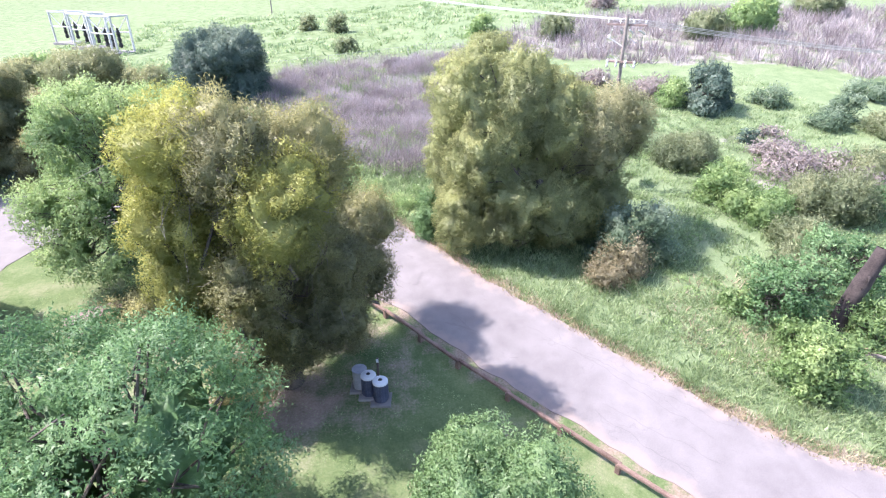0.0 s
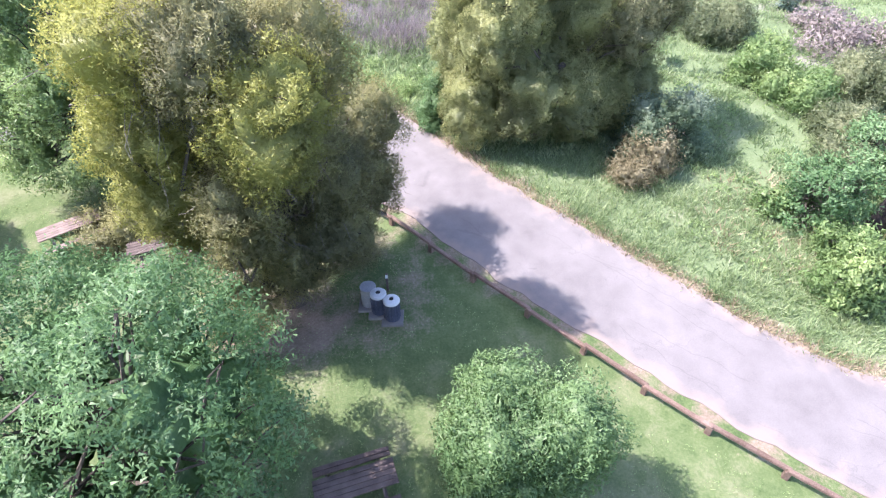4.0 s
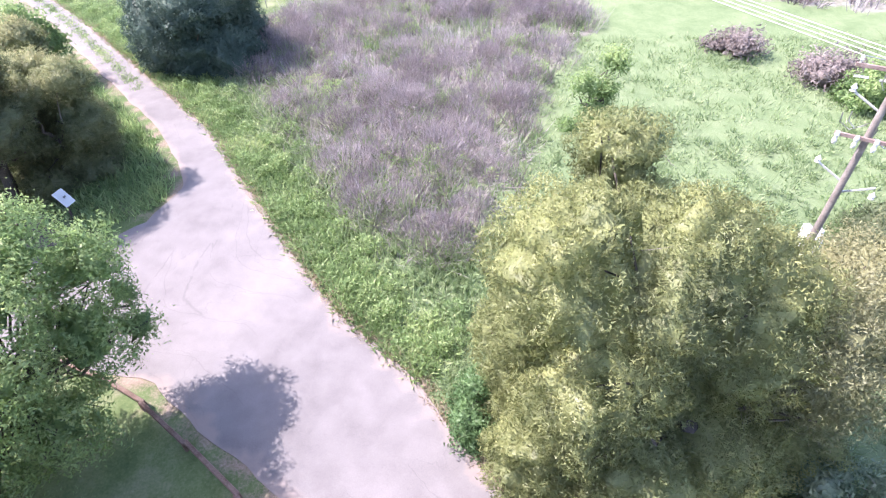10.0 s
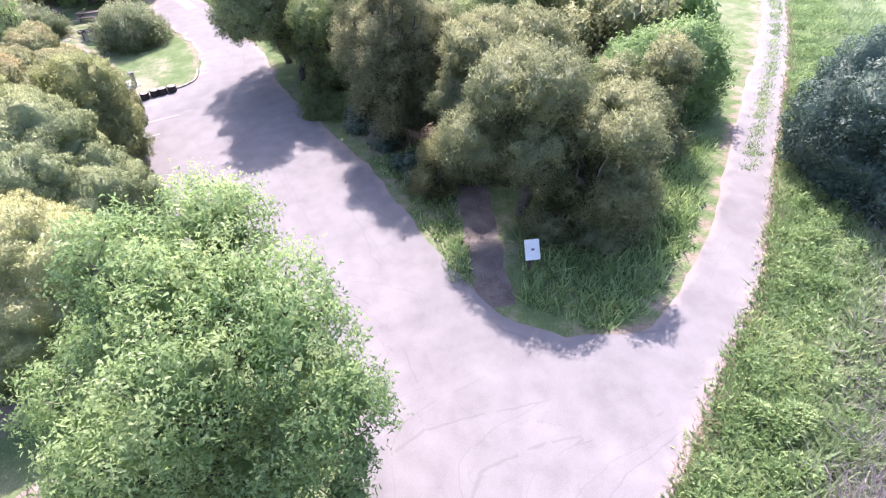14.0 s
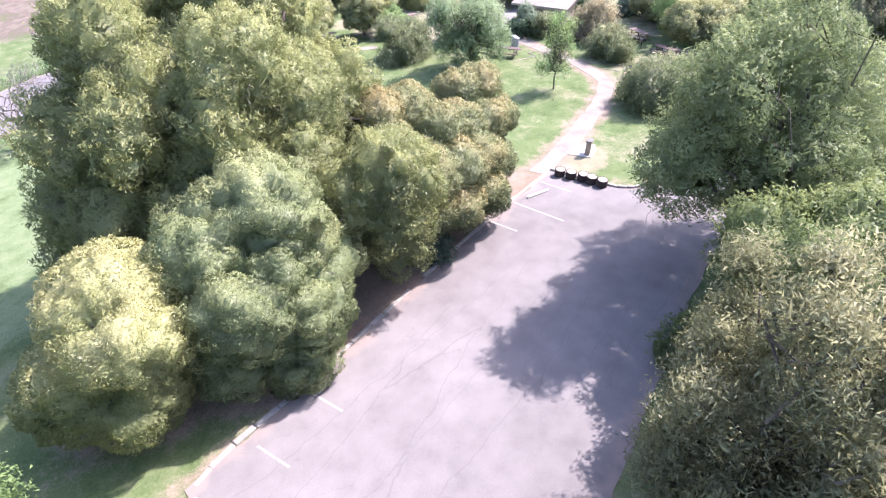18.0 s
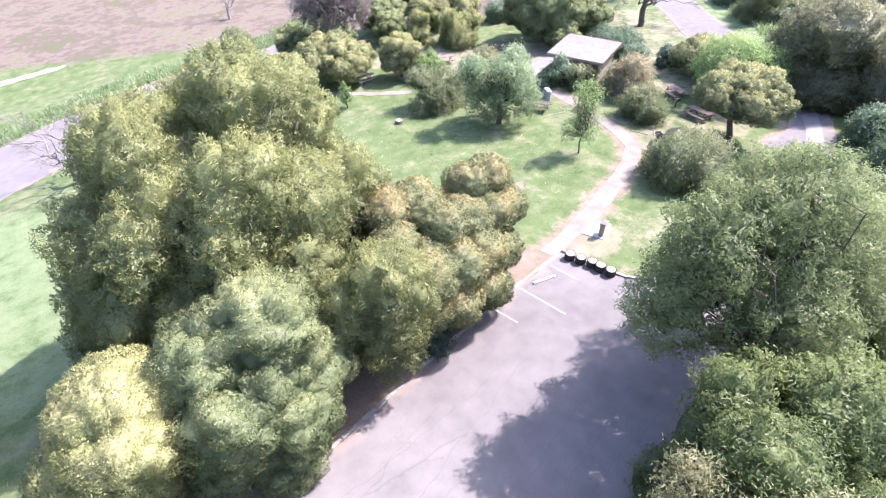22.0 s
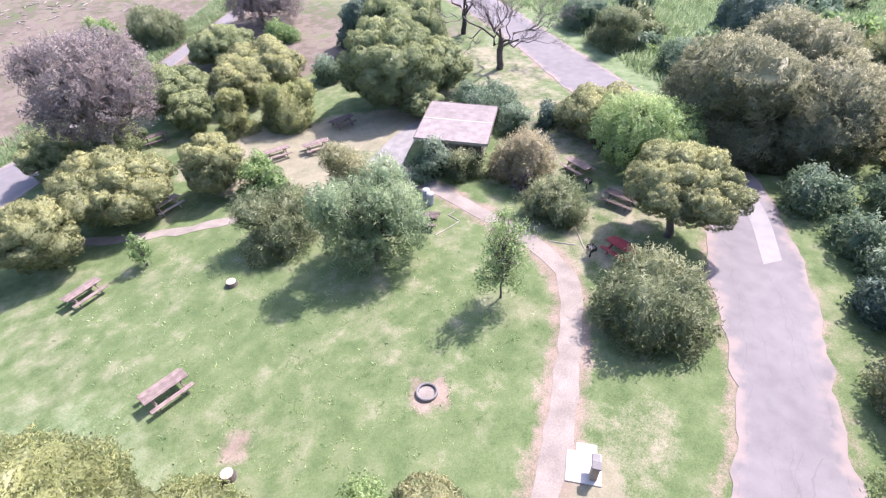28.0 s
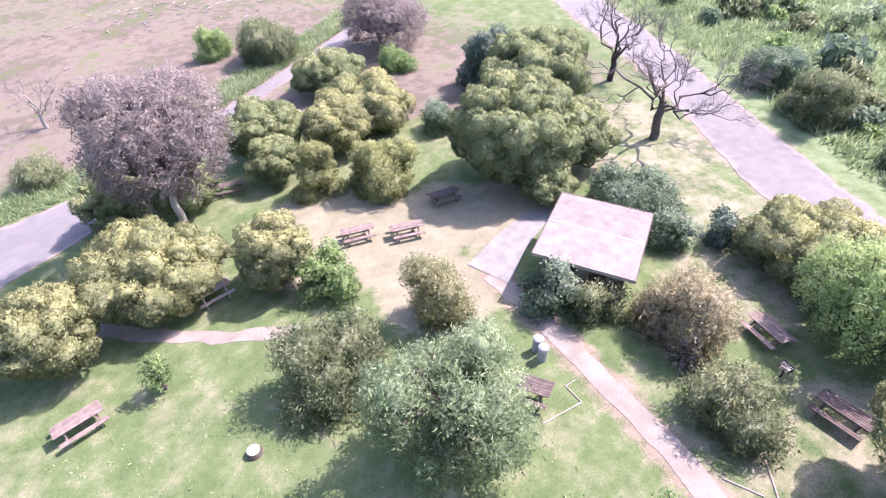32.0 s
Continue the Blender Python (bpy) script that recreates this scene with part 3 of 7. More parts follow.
def ground():
    xs, ys = spread(-118, 48, 0.9, 2500), spread(-62, 100, 0.9, 2500)
    x, y = [q.ravel() for q in np.meshgrid(xs, ys, indexing="ij")]
    v = np.stack([x, y, gz_many(x, y)], 1)
    m = len(ys)
    i, j = np.meshgrid(np.arange(len(xs) - 1), np.arange(m - 1), indexing="ij")
    q = (i * m + j).ravel()
    f = np.stack([q, q + m, q + m + 1, q + 1], 1)
    me = mesh_from("ground", v, f, ground_material(), smooth=True)
    dry, bare, lush, brush = (np.zeros(len(x)) for _ in range(4))
    near_shape = lambda *w: blob(x, y, *w)
    # dry grass round the hut, along the trail and by the picnic tables
    for w in ((-13.6, 18.6, 2.6, 1.6),):
        dry = np.maximum(dry, 0.45 * near_shape(*w))
    for w in ((-64, -17, 7, 4), (-70, -14.5, 4.5, 3), (-50.2, 17.6, 1.6, 1.4),
              (-63, -10, 3, 3.5), (-60.5, -22.5, 4, 3)):
        dry = np.maximum(dry, near_shape(*w))
    for w in ((-10, 15, 7, 5), (-16, 18, 5, 4), (-43, -6, 8, 8), (-55, 5, 9, 6), (-50, -10, 6, 5), (14, 22, 5, 3), (-40, -2, 5, 4)):
        dry = np.maximum(dry, 0.22 * near_shape(*w))
    for w in ((-53.5, 18.2, 2.6, 1.8),):
        dry = np.maximum(dry, 0.5 * near_shape(*w))
    for w in ((-83, -6, 4, 8), (-84, 1, 4, 5), (-92, -13, 4.5, 7), (-66, 8.5, 3, 3.5), (-76, 2, 3.5, 3.5), (-72, 11, 3, 3)):
        dry = np.maximum(dry, 0.6 * near_shape(*w))
    for w in ((-58, -24, 8, 6), (-67, -26, 8, 5), (-45, -13, 6, 6), (-60, 3, 6, 5), (-53, 8, 4, 4), (-74, -26, 6, 5)):
        dry = np.maximum(dry, 0.27 * near_shape(*w))
    # bare earth under the trees and by the roads
    for line, w, s in ((MAIN_RIGHT, 0.7, 0.75), (MAIN_LEFT, 0.6, 0.8), (LOT_LEFT, 0.9, 0.6), (SOUTH_LEFT, 0.6, 0.7), (SOUTH_RIGHT, 0.5, 0.6), (SHORE_LOW, 0.5, 0.6), (TRAIL, 1.3, 0.9)):
        bare = np.maximum(bare, s * np.clip(1.4 - distance_to(line, x, y) / w, 0, 1))
    for w in ((-30, 19.5, 8, 2.2), (-40, 17, 6, 2.5), (-6.8, 16.2, 2.2, 1.1), (-25, 18, 4, 2.5), (-42.8, 3.7, 0.8, 0.8), (-50.4, 9.1, 0.9, 0.9), (-42, 37, 8, 4)):
        bare = np.maximum(bare, 0.9 * near_shape(*w))
    bare = np.maximum(bare, 0.5 * near_shape(-33, 35.9, 8, 2.2))
    bare = np.maximum(bare, 0.35 * near_shape(-28, 37, 9, 2.5))
    bare = np.maximum(bare, 0.5 * near_shape(-5, 18, 4, 3))
    edge = np.array([1.6 * noise.noise((a * 0.3, c * 0.3, 1.0)) for a, c in zip(x, y)])
    brush[inside(BRUSH, x + edge, y - edge) | inside(FAR_BRUSH, x + edge, y - edge)] = 0.62
    for w in ((24, 37, 3.5, 2), (29, 36, 3, 2), (26, 43, 3, 2)):
        brush = np.maximum(brush, 0.6 * near_shape(*w))
    lush = np.clip((x + 9) / 4, 0, 1) * np.clip((y - 13 - np.clip(14 - x, 0, 60) * 0.95) / 3, 0, 1)
    lush = np.maximum(lush, 0.6 * np.clip((y - 60) / 15, 0, 1) * np.clip((-x + 120) / 20, 0, 1))
    lush = np.maximum(lush, 0.75 * blob(x, y, -22, 0, 15, 10))
    lush = np.maximum(lush, 0.7 * blob(x, y, -106, 6, 16, 24))
    marsh = np.clip((-(y + 0.46 * (x + 30)) - 50) / 6, 0, 1) * np.clip((x + 115) / 30, 0, 1)
    far_green = np.clip((-(y + 0.52 * (x + 34)) - 93) / 10, 0, 1)
    marsh *= 1 - 0.3 * far_green
    lush = np.maximum(lush, 0.3 * far_green)
    col = np.stack([dry, bare, lush, np.maximum(brush, 0)], 1)
    me.color_attributes.new("cover", "FLOAT_COLOR", "POINT").data.foreach_set("color", np.asarray(col, np.float32).ravel())
    me.attributes.new("marsh", "FLOAT", "POINT").data.foreach_set("value", np.asarray(marsh, np.float32))
    return tagged(new("ground", me), "green mown grass with dry and bare patches", "grass", kind="structure")


def ground_material():
    m = bpy.data.materials.new("ground_cover")
    m.use_nodes = True
    n, k = m.node_tree.nodes, m.node_tree.links
    b = n["Principled BSDF"]
    b.inputs["Roughness"].default_value = 0.95
    b.inputs["Specular IOR Level"].default_value = 0.15
    co = n.new("ShaderNodeTexCoord")

    def tex(scale, detail=6.0, rough=0.6):
        t = n.new("ShaderNodeTexNoise")
        t.inputs["Scale"].default_value, t.inputs["Detail"].default_value, t.inputs["Roughness"].default_value = scale, detail, rough
        k.new(co.outputs["Object"], t.inputs["Vector"])
        return t.outputs["Fac"]

    def math_node(op, a, c, clamp=False):
        w = n.new("ShaderNodeMath")
        w.operation, w.use_clamp = op, clamp
        for i, q in enumerate((a, c)):
            if isinstance(q, float):
                w.inputs[i].default_value = q
            else:
                k.new(q, w.inputs[i])
        return w.outputs[0]

    def ramp(fac, stops):
        r = n.new("ShaderNodeValToRGB")
        r.color_ramp.elements[0].position, r.color_ramp.elements[0].color = stops[0][0], (*stops[0][1], 1)
        r.color_ramp.elements[1].position, r.color_ramp.elements[1].color = stops[-1][0], (*stops[-1][1], 1)
        for p, c in stops[1:-1]:
            r.color_ramp.elements.new(p).color = (*c, 1)
        k.new(fac, r.inputs["Fac"])
        return r.outputs["Color"]

    def mixed(fac, a, c):
        w = n.new("ShaderNodeMix")
        w.data_type = "RGBA"
        k.new(fac, w.inputs["Factor"])
        k.new(a, w.inputs["A"])
        k.new(c, w.inputs["B"])
        return w.outputs["Result"]

    big, mid, fine = tex(0.12), tex(0.7, 9.0, 0.65), tex(11.0, 9.0, 0.8)
    grain = math_node("ADD", math_node("MULTIPLY", mid, 0.45), math_node("MULTIPLY", fine, 0.55))
    patchy = math_node("ADD", math_node("MULTIPLY", big, 0.5), math_node("MULTIPLY", mid, 0.5))
    lawn = ramp(grain, ((0.37, (0.0567, 0.0932, 0.0373)), (0.5, (0.112, 0.154, 0.068)), (0.63, (0.18, 0.203, 0.112))))
    straw = ramp(grain, ((0.3, (0.13, 0.128, 0.083)), (0.5, (0.228, 0.212, 0.152)), (0.7, (0.345, 0.317, 0.24))))
    earth = ramp(grain, ((0.3, (0.121, 0.0932, 0.0729)), (0.5, (0.227, 0.178, 0.146)), (0.7, (0.373, 0.308, 0.259))))
    green = ramp(grain, ((0.3, (0.0745, 0.119, 0.0551)), (0.5, (0.148, 0.198, 0.104)), (0.7, (0.241, 0.275, 0.174))))
    stalk = ramp(mid, ((0.36, (0.105, 0.121, 0.0729)), (0.48, (0.194, 0.174, 0.166)), (0.58, (0.275, 0.251, 0.243)), (0.68, (0.138, 0.17, 0.0972))))
    mud = ramp(patchy, ((0.38, (0.105, 0.126, 0.0607)), (0.46, (0.13, 0.105, 0.0891)), (0.54, (0.178, 0.146, 0.126)), (0.62, (0.13, 0.142, 0.077))))
    at = n.new("ShaderNodeAttribute")
    at.attribute_name = "cover"
    sep = n.new("ShaderNodeSeparateColor")
    k.new(at.outputs["Color"], sep.inputs["Color"])
    ma = n.new("ShaderNodeAttribute")
    ma.attribute_name = "marsh"

    def broken(v):
        # a cover's edge, frayed by the patchy noise
        w = math_node("ADD", v, math_node("MULTIPLY", math_node("SUBTRACT", math_node("ADD", math_node("MULTIPLY", mid, 0.6), math_node("MULTIPLY", fine, 0.4)), 0.5), 2.6))
        r = n.new("ShaderNodeMapRange")
        r.inputs["From Min"].default_value, r.inputs["From Max"].default_value = 0.35, 0.75
        k.new(w, r.inputs["Value"])
        return math_node("MULTIPLY", r.outputs["Result"], math_node("MULTIPLY", v, 3.0, True))

    thin = math_node("MULTIPLY", math_node("SUBTRACT", math_node("ADD", math_node("MULTIPLY", patchy, 0.6), math_node("MULTIPLY", tex(0.33, 7.0, 0.7), 0.4)), 0.5, True), 4.2, True)
    c = mixed(thin, lawn, straw)
    c = mixed(broken(sep.outputs["Blue"]), c, green)
    c = mixed(broken(sep.outputs["Red"]), c, straw)
    c = mixed(broken(at.outputs["Alpha"]), c, stalk)
    c = mixed(broken(ma.outputs["Fac"]), c, mud)
    c = mixed(broken(sep.outputs["Green"]), c, earth)
    k.new(c, b.inputs["Base Color"])
    bp = n.new("ShaderNodeBump")
    bp.inputs["Strength"].default_value, bp.inputs["Distance"].default_value = 0.6, 0.08
    k.new(grain, bp.inputs["Height"])
    k.new(bp.outputs["Normal"], b.inputs["Normal"])
    return m


ground()
strip("road", MAIN_LEFT, MAIN_RIGHT, ASPHALT, 0.03, "pale worn asphalt park road with cracks", "road", 16, 0.3)
strip("road_join", JOIN_LEFT, JOIN_RIGHT, ASPHALT, 0.026, "pale worn asphalt at the road junction", "road", 10)
strip("parking_lot", LOT_LEFT, LOT_RIGHT, ASPHALT, 0.03, "pale worn asphalt parking lot", "parking lot", 20, 0.3)
strip("road_south", SOUTH_LEFT, SOUTH_RIGHT, GREY_ASPHALT, 0.03, "grey asphalt road curving past trees", "road", 8, 0.35)
strip("road_shore", SHORE_LOW, SHORE_UP, GREY_ASPHALT, 0.03, "grey asphalt shore road beside the marsh", "road", 8, 0.3)
strip("path", *both_sides(TRAIL, 1.25), EARTH, 0.02, "pale packed earth footpath across the lawn", "path", 4, 0.2)
strip("path_west", *both_sides(WEST_PATH, 1.0), EARTH, 0.02, "pale packed earth footpath by the tables", "path", 4, 0.3)
strip("path_wood", *both_sides(WOOD_TRAIL, 1.5), LITTER, 0.02, "shaded dirt trail between dark trees", "path", 4, 0.3)
strip("salt_pan", [(-4.0, -51.4), (-12.0, -52.9), (-18.4, -53.4), (-22.6, -53.9), (-24.2, -54.7)], [(-4.0, -52.2), (-12.0, -54.2), (-18.0, -54.9), (-22.6, -55.1), (-24.3, -55.0)], PALE_MUD, 0.02, "pale dried mud pan in the marsh", "mud", 4, 0.5)
strip("water", [(10, -200), (-40, -176), (-62, -146), (-80, -119), (-108, -100), (-170, -84)], [(10, -700), (-60, -700), (-130, -650), (-200, -560), (-300, -480), (-400, -400)], WATER, 0.9, "pale calm water beyond the marsh", "water", 6, 6.0, 8.0)
strip("pavement", APRON_LEFT, APRON_RIGHT, CONCRETE, 0.04, "grey concrete apron beside the hut", "pavement", 5)
strip("road_patch", [(-69.9, 19.6), (-75.0, 17.4), (-79.4, 14.6)], [(-71.0, 20.4), (-76.0, 18.3), (-80.9, 15.1)], PATCH, 0.036, "pale repaired patch in the road", "road patch", 3, step=0.4)


# ---- foliage ----
def leaf_mesh(name, pos, nrm, face, size, slim, tone, mat, rng, solid=None, axis=None):
    """Leaves as small pointed blades at places, facing roughly along normals; solid adds closed inner lumps."""
    n = len(pos)
    r = rng.normal(size=(n, 3))
    u = np.cross(face, r) if axis is None else axis + rng.uniform(0.5, 2.0, n)[:, None] * r
    u /= np.linalg.norm(u, axis=1)[:, None] + 1e-9
    w = np.cross(face if axis is None else unit(rng, n), u)
    w /= np.linalg.norm(w, axis=1)[:, None] + 1e-9
    s = (size * rng.uniform(0.6, 1.4, n))[:, None]
    v = np.stack([pos - u * s * 0.5 + w * s * slim * 0.5, pos - u * s * 0.5 - w * s * slim * 0.5, pos + u * s * 0.6], 1)
    g = np.cross(v[:, 1] - v[:, 0], v[:, 2] - v[:, 0])
    turn = (g * nrm).sum(1) < 0
    v[turn] = v[turn][:, [1, 0, 2]]
    v = v.reshape(-1, 3)
    f = np.arange(n * 3).reshape(n, 3)
    nv, tn = np.repeat(nrm, 3, 0), np.repeat(tone, 3)
    if solid is not None:
        sv, sf, sn, st = solid
        f = np.concatenate([f, sf + len(v)])
        v, nv, tn = np.concatenate([v, sv]), np.concatenate([nv, sn]), np.concatenate([tn, st])
    me = mesh_from(name, v, f, mat, tn, True)
    me.normals_split_custom_set_from_vertices(nv.astype(np.float32))
    return me


def unit(rng, n):
    d = rng.normal(size=(n, 3))
    return d / np.linalg.norm(d, axis=1)[:, None]


def ball(fine):
    bm = bmesh.new()
    bmesh.ops.create_icosphere(bm, subdivisions=fine, radius=1.0)
    v = np.array([q.co[:] for q in bm.verts])
    f = np.array([[q.index for q in p.verts] for p in bm.faces])
    bm.free()
    return v, f


BALLS = ball(2), ball(3)
GRID = np.random.default_rng(4)
ORDER = np.concatenate([GRID.permutation(256)] * 3)
WAYS = unit(GRID, 256)
SPOTS = GRID.uniform(0.1, 0.9, (256, 3)).astype(np.float32)


def field(p):
    """Smooth gradient noise at many places, about -0.7 to 0.7."""
    i = np.floor(p).astype(int)
    f = p - i
    i &= 255
    u = f * f * f * (f * (f * 6 - 15) + 10)
    res = np.zeros(len(p))
    for a in (0, 1):
        for b in (0, 1):
            for c in (0, 1):
                g = WAYS[ORDER[ORDER[ORDER[i[:, 0] + a] + i[:, 1] + b] + i[:, 2] + c]]
                w = (u[:, 0] if a else 1 - u[:, 0]) * (u[:, 1] if b else 1 - u[:, 1]) * (u[:, 2] if c else 1 - u[:, 2])
                res += w * ((f[:, 0] - a) * g[:, 0] + (f[:, 1] - b) * g[:, 1] + (f[:, 2] - c) * g[:, 2])
    return res


def billow(p):
    """Rounded swellings with narrow creases between them, 0 to about 1."""
    return np.minimum(np.abs(field(p)) * 2.6, 1.15) ** 0.75


def cushions(p):
    """Close-set round cushions, one to a cell, with sharp creases between them, 0 to 1."""
    i = np.floor(p).astype(int)
    f = (p - i).astype(np.float32)
    i &= 255
    near = np.full(len(p), 9.0, np.float32)
    for a in (-1, 0, 1):
        for b in (-1, 0, 1):
            for c in (-1, 0, 1):
                k = ORDER[ORDER[ORDER[(i[:, 0] + a) & 255] + ((i[:, 1] + b) & 255)] + ((i[:, 2] + c) & 255)]
                at = SPOTS[k] + np.array([a, b, c], np.float32) - f
                near = np.minimum(near, np.einsum("ij,ij->i", at, at))
    return 1 - 1.65 * np.minimum(near, 0.75)


# leaf size, slimness, cover; size and depth of the lumps, of the sprays on them; depth of the closed inside (0: open crown); raggedness, droop, softness of facing, gaps between lumps
KIND = {
    "acacia": (0.11, 0.36, 0.67, 1.062, 0.702, 0.462, 0.202, 0.28, 0.133, 0, 0.45, 0),
    "gold_acacia": (0.11, 0.36, 0.67, 0.977, 0.702, 0.462, 0.227, 0.3, 0.171, 0.03, 0.45, 0),
    "dark_acacia": (0.121, 0.36, 0.67, 1.105, 0.702, 0.495, 0.252, 0.31, 0.19, 0.03, 0.5, 0),
    "brown_acacia": (0.121, 0.32, 0.686, 0.85, 0.562, 0.44, 0.3, 0.35, 0.3, -0.1, 0.55, 0),
    "clump": (0.1, 0.36, 0.67, 1.15, 0.64, 0.36, 0.12, 0.26, 0.04, 0, 0.32, 0),
    "olive_clump": (0.095, 0.36, 0.67, 0.9, 0.52, 0.34, 0.1, 0.26, 0.04, 0, 0.32, 0),
    "yellow_clump": (0.095, 0.36, 0.67, 0.75, 0.42, 0.32, 0.1, 0.26, 0.04, 0, 0.32, 0),
    "rust_clump": (0.095, 0.36, 0.67, 0.75, 0.24, 0.33, 0.12, 0.23, 0.04, 0, 0.32, 0),
    "broad": (0.11, 0.5, 0.988, 1.275, 0.842, 0.55, 0.328, 0, 0.304, 0.15, 0.55, 0.16),
    "oak": (0.121, 0.5, 0.988, 1.36, 0.913, 0.55, 0.302, 0, 0.266, 0, 0.5, 0.2),
    "round_oak": (0.11, 0.5, 0.68, 1.2, 0.55, 0.45, 0.2, 0.3, 0.14, 0, 0.5, 0),
    "dark_oak": (0.132, 0.55, 0.686, 1.19, 0.702, 0.495, 0.202, 0.29, 0.152, 0, 0.5, 0),
    "grey_willow": (0.116, 0.36, 0.936, 1.105, 0.772, 0.55, 0.315, 0, 0.342, 0.25, 0.6, 0.16),
    "shrub": (0.121, 0.36, 0.686, 1.02, 0.702, 0.495, 0.277, 0.33, 0.304, -0.1, 0.55, 0),
    "lush": (0.121, 0.55, 0.686, 1.02, 0.702, 0.495, 0.252, 0.31, 0.247, 0, 0.5, 0),
    "tan": (0.121, 0.36, 0.686, 0.935, 0.632, 0.462, 0.277, 0.33, 0.304, -0.1, 0.55, 0),
    "umber": (0.121, 0.36, 0.686, 1.2, 0.95, 0.55, 0.3, 0.31, 0.19, -0.1, 0.5, 0),
    "dusty": (0.11, 0.36, 0.686, 1.02, 0.702, 0.462, 0.252, 0.33, 0.228, 0.1, 0.5, 0),
    "deep": (0.121, 0.5, 0.729, 1.19, 0.772, 0.506, 0.252, 0.33, 0.19, 0.03, 0.5, 0),
    "open": (0.116, 0.45, 0.988, 1.275, 0.913, 0.506, 0.277, 0, 0.228, 0.05, 0.5, 0.12),
    "purple": (0.121, 0.42, 0.884, 1.02, 0.702, 0.462, 0.252, 0, 0.42, 0.1, 0.6, 0.2),
    "bramble": (0.121, 0.5, 0.686, 0.935, 0.632, 0.462, 0.252, 0.33, 0.266, 0, 0.55, 0),
}


def stacked(rng, x, y, z, rw, rh):
    """A tall lobe as several rounder ones, one above the other and out of line."""
    k = int(rh / rw / 0.75)
    if k < 2:
        return [(x, y, z, rw, rh)]
    out = []
    for i in range(k):
        a = (i + 0.5) / k
        r = rw * rng.uniform(0.8, 1.05) * (1.08 - 0.3 * a)
        out.append((x + rng.normal(0, 0.28) * rw, y + rng.normal(0, 0.28) * rw, z + (2 * a - 1) * (rh - r * 0.55), r, max(r * rng.uniform(0.8, 1.05), 0.75 * rh / k)))
    return out


def crown_mesh(kind, lobes, seed, density=1.0, tip=0.0, coarse=1.0):
    """A crown out of lobes (x, y, z, half width, half height): a billowing surface over all the lobes, clad in leaves."""
    rng = np.random.default_rng(seed)
    size, slim, cover, lump, deep, spray, fine, core, ragged, droop, soft, gap = KIND[kind]
    size *= coarse
    shift = rng.uniform(0, 200, 3)
    lobes = [piece for q in lobes for piece in stacked(rng, *q)]
    flat = np.array([1, 1, 1.5 if kind.endswith("clump") else 1.15])
    usual = np.median([min(q[3], q[4]) for q in lobes])
    deep, bulge = min(deep, 0.42 * usual), min(0.55, 0.3 * usual)
    fit = lump * min(1.0, 0.45 + usual * 0.45)
    low, high = min(q[2] - q[4] for q in lobes), max(q[2] + q[4] for q in lobes)
    # a plain lobe and its outward directions; then the swelling at a place
    lumpy = cushions if kind.endswith("clump") else billow
    swell = lambda q: bulge * field(q / 2.2 + shift) + deep * (lumpy(q * flat / fit + shift) - 0.58) + fine * (billow(q * flat / spray + shift * 2) - 0.5)

    def surface(q, n0, e=0.07):
        """How far the crown swells at places, and which way its skin faces there."""
        t1 = np.cross(n0, [0.31, 0.17, 0.93])
        t1 /= np.linalg.norm(t1, axis=1)[:, None] + 1e-9
        t2 = np.cross(n0, t1)
        h = swell(q)
        s1, s2 = np.clip((swell(q + t1 * e) - h) / e, -1.4, 1.4), np.clip((swell(q + t2 * e) - h) / e, -1.4, 1.4)
        out = n0 - 0.8 * (s1[:, None] * t1 + s2[:, None] * t2)
        return h, out / np.linalg.norm(out, axis=1)[:, None]

    P, N, D = [], [], []
    for at, (cx, cy, cz, rw, rh) in enumerate(lobes):
        half = np.array([rw, rw, rh])
        area = 4 * math.pi * ((rw ** 3.2 + 2 * (rw * rh) ** 1.6) / 3) ** (1 / 1.6)
        d = unit(rng, int(area * cover * density / (size * size * slim * 0.55) * 1.6))
        d = d[rng.uniform(0, 1, len(d)) < np.linalg.norm(d / half, axis=1) * half.min() / 1.0]
        q = np.array([cx, cy, cz]) + d * half
        ok = (q[:, 2] > 0.02) & (d[:, 2] > -0.8)
        for other, (ox, oy, oz, ow, oh) in enumerate(lobes):
            if other != at:
                ok &= (((q - np.array([ox, oy, oz])) / np.array([ow, ow, oh])) ** 2).sum(1) > 0.88
        q, d = q[ok], d[ok]
        n0 = d / half
        P.append(q), N.append(n0 / np.linalg.norm(n0, axis=1)[:, None]), D.append(np.full(len(q), rng.normal(0, 0.07)))
    q, n0, own = np.concatenate(P), np.concatenate(N), np.concatenate(D)
    n = len(q)
    h, out = surface(q, n0)
    keep = np.ones(n, bool)
    if gap:
        keep &= billow(q / fit + shift) > gap * (1.6 - 1.2 * np.clip(out[:, 2], 0, 1)) * 1.5
    pos = q + n0 * (h - rng.exponential(0.05 if core else 0.13, n) + ragged * rng.normal(0, 0.6, n))[:, None]
    pos[:, 2] -= droop * np.abs(rng.normal(size=n))
    keep &= pos[:, 2] > 0.04
    jit = rng.normal(size=(n, 3))
    face = 0.7 * out + 0.9 * soft * jit
    nrm = 0.62 * out + 0.6 * face / (np.linalg.norm(face, axis=1)[:, None] + 1e-9) + np.array([0, 0, 0.15])
    face /= np.linalg.norm(face, axis=1)[:, None] + 1e-9
    nrm /= np.linalg.norm(nrm, axis=1)[:, None] + 1e-9
    # drift, pale tips; crease shade and lit upper faces are put into the tone
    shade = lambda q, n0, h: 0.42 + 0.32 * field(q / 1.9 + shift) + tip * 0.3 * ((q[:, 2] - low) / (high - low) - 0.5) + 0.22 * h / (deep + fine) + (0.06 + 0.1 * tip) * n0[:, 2]
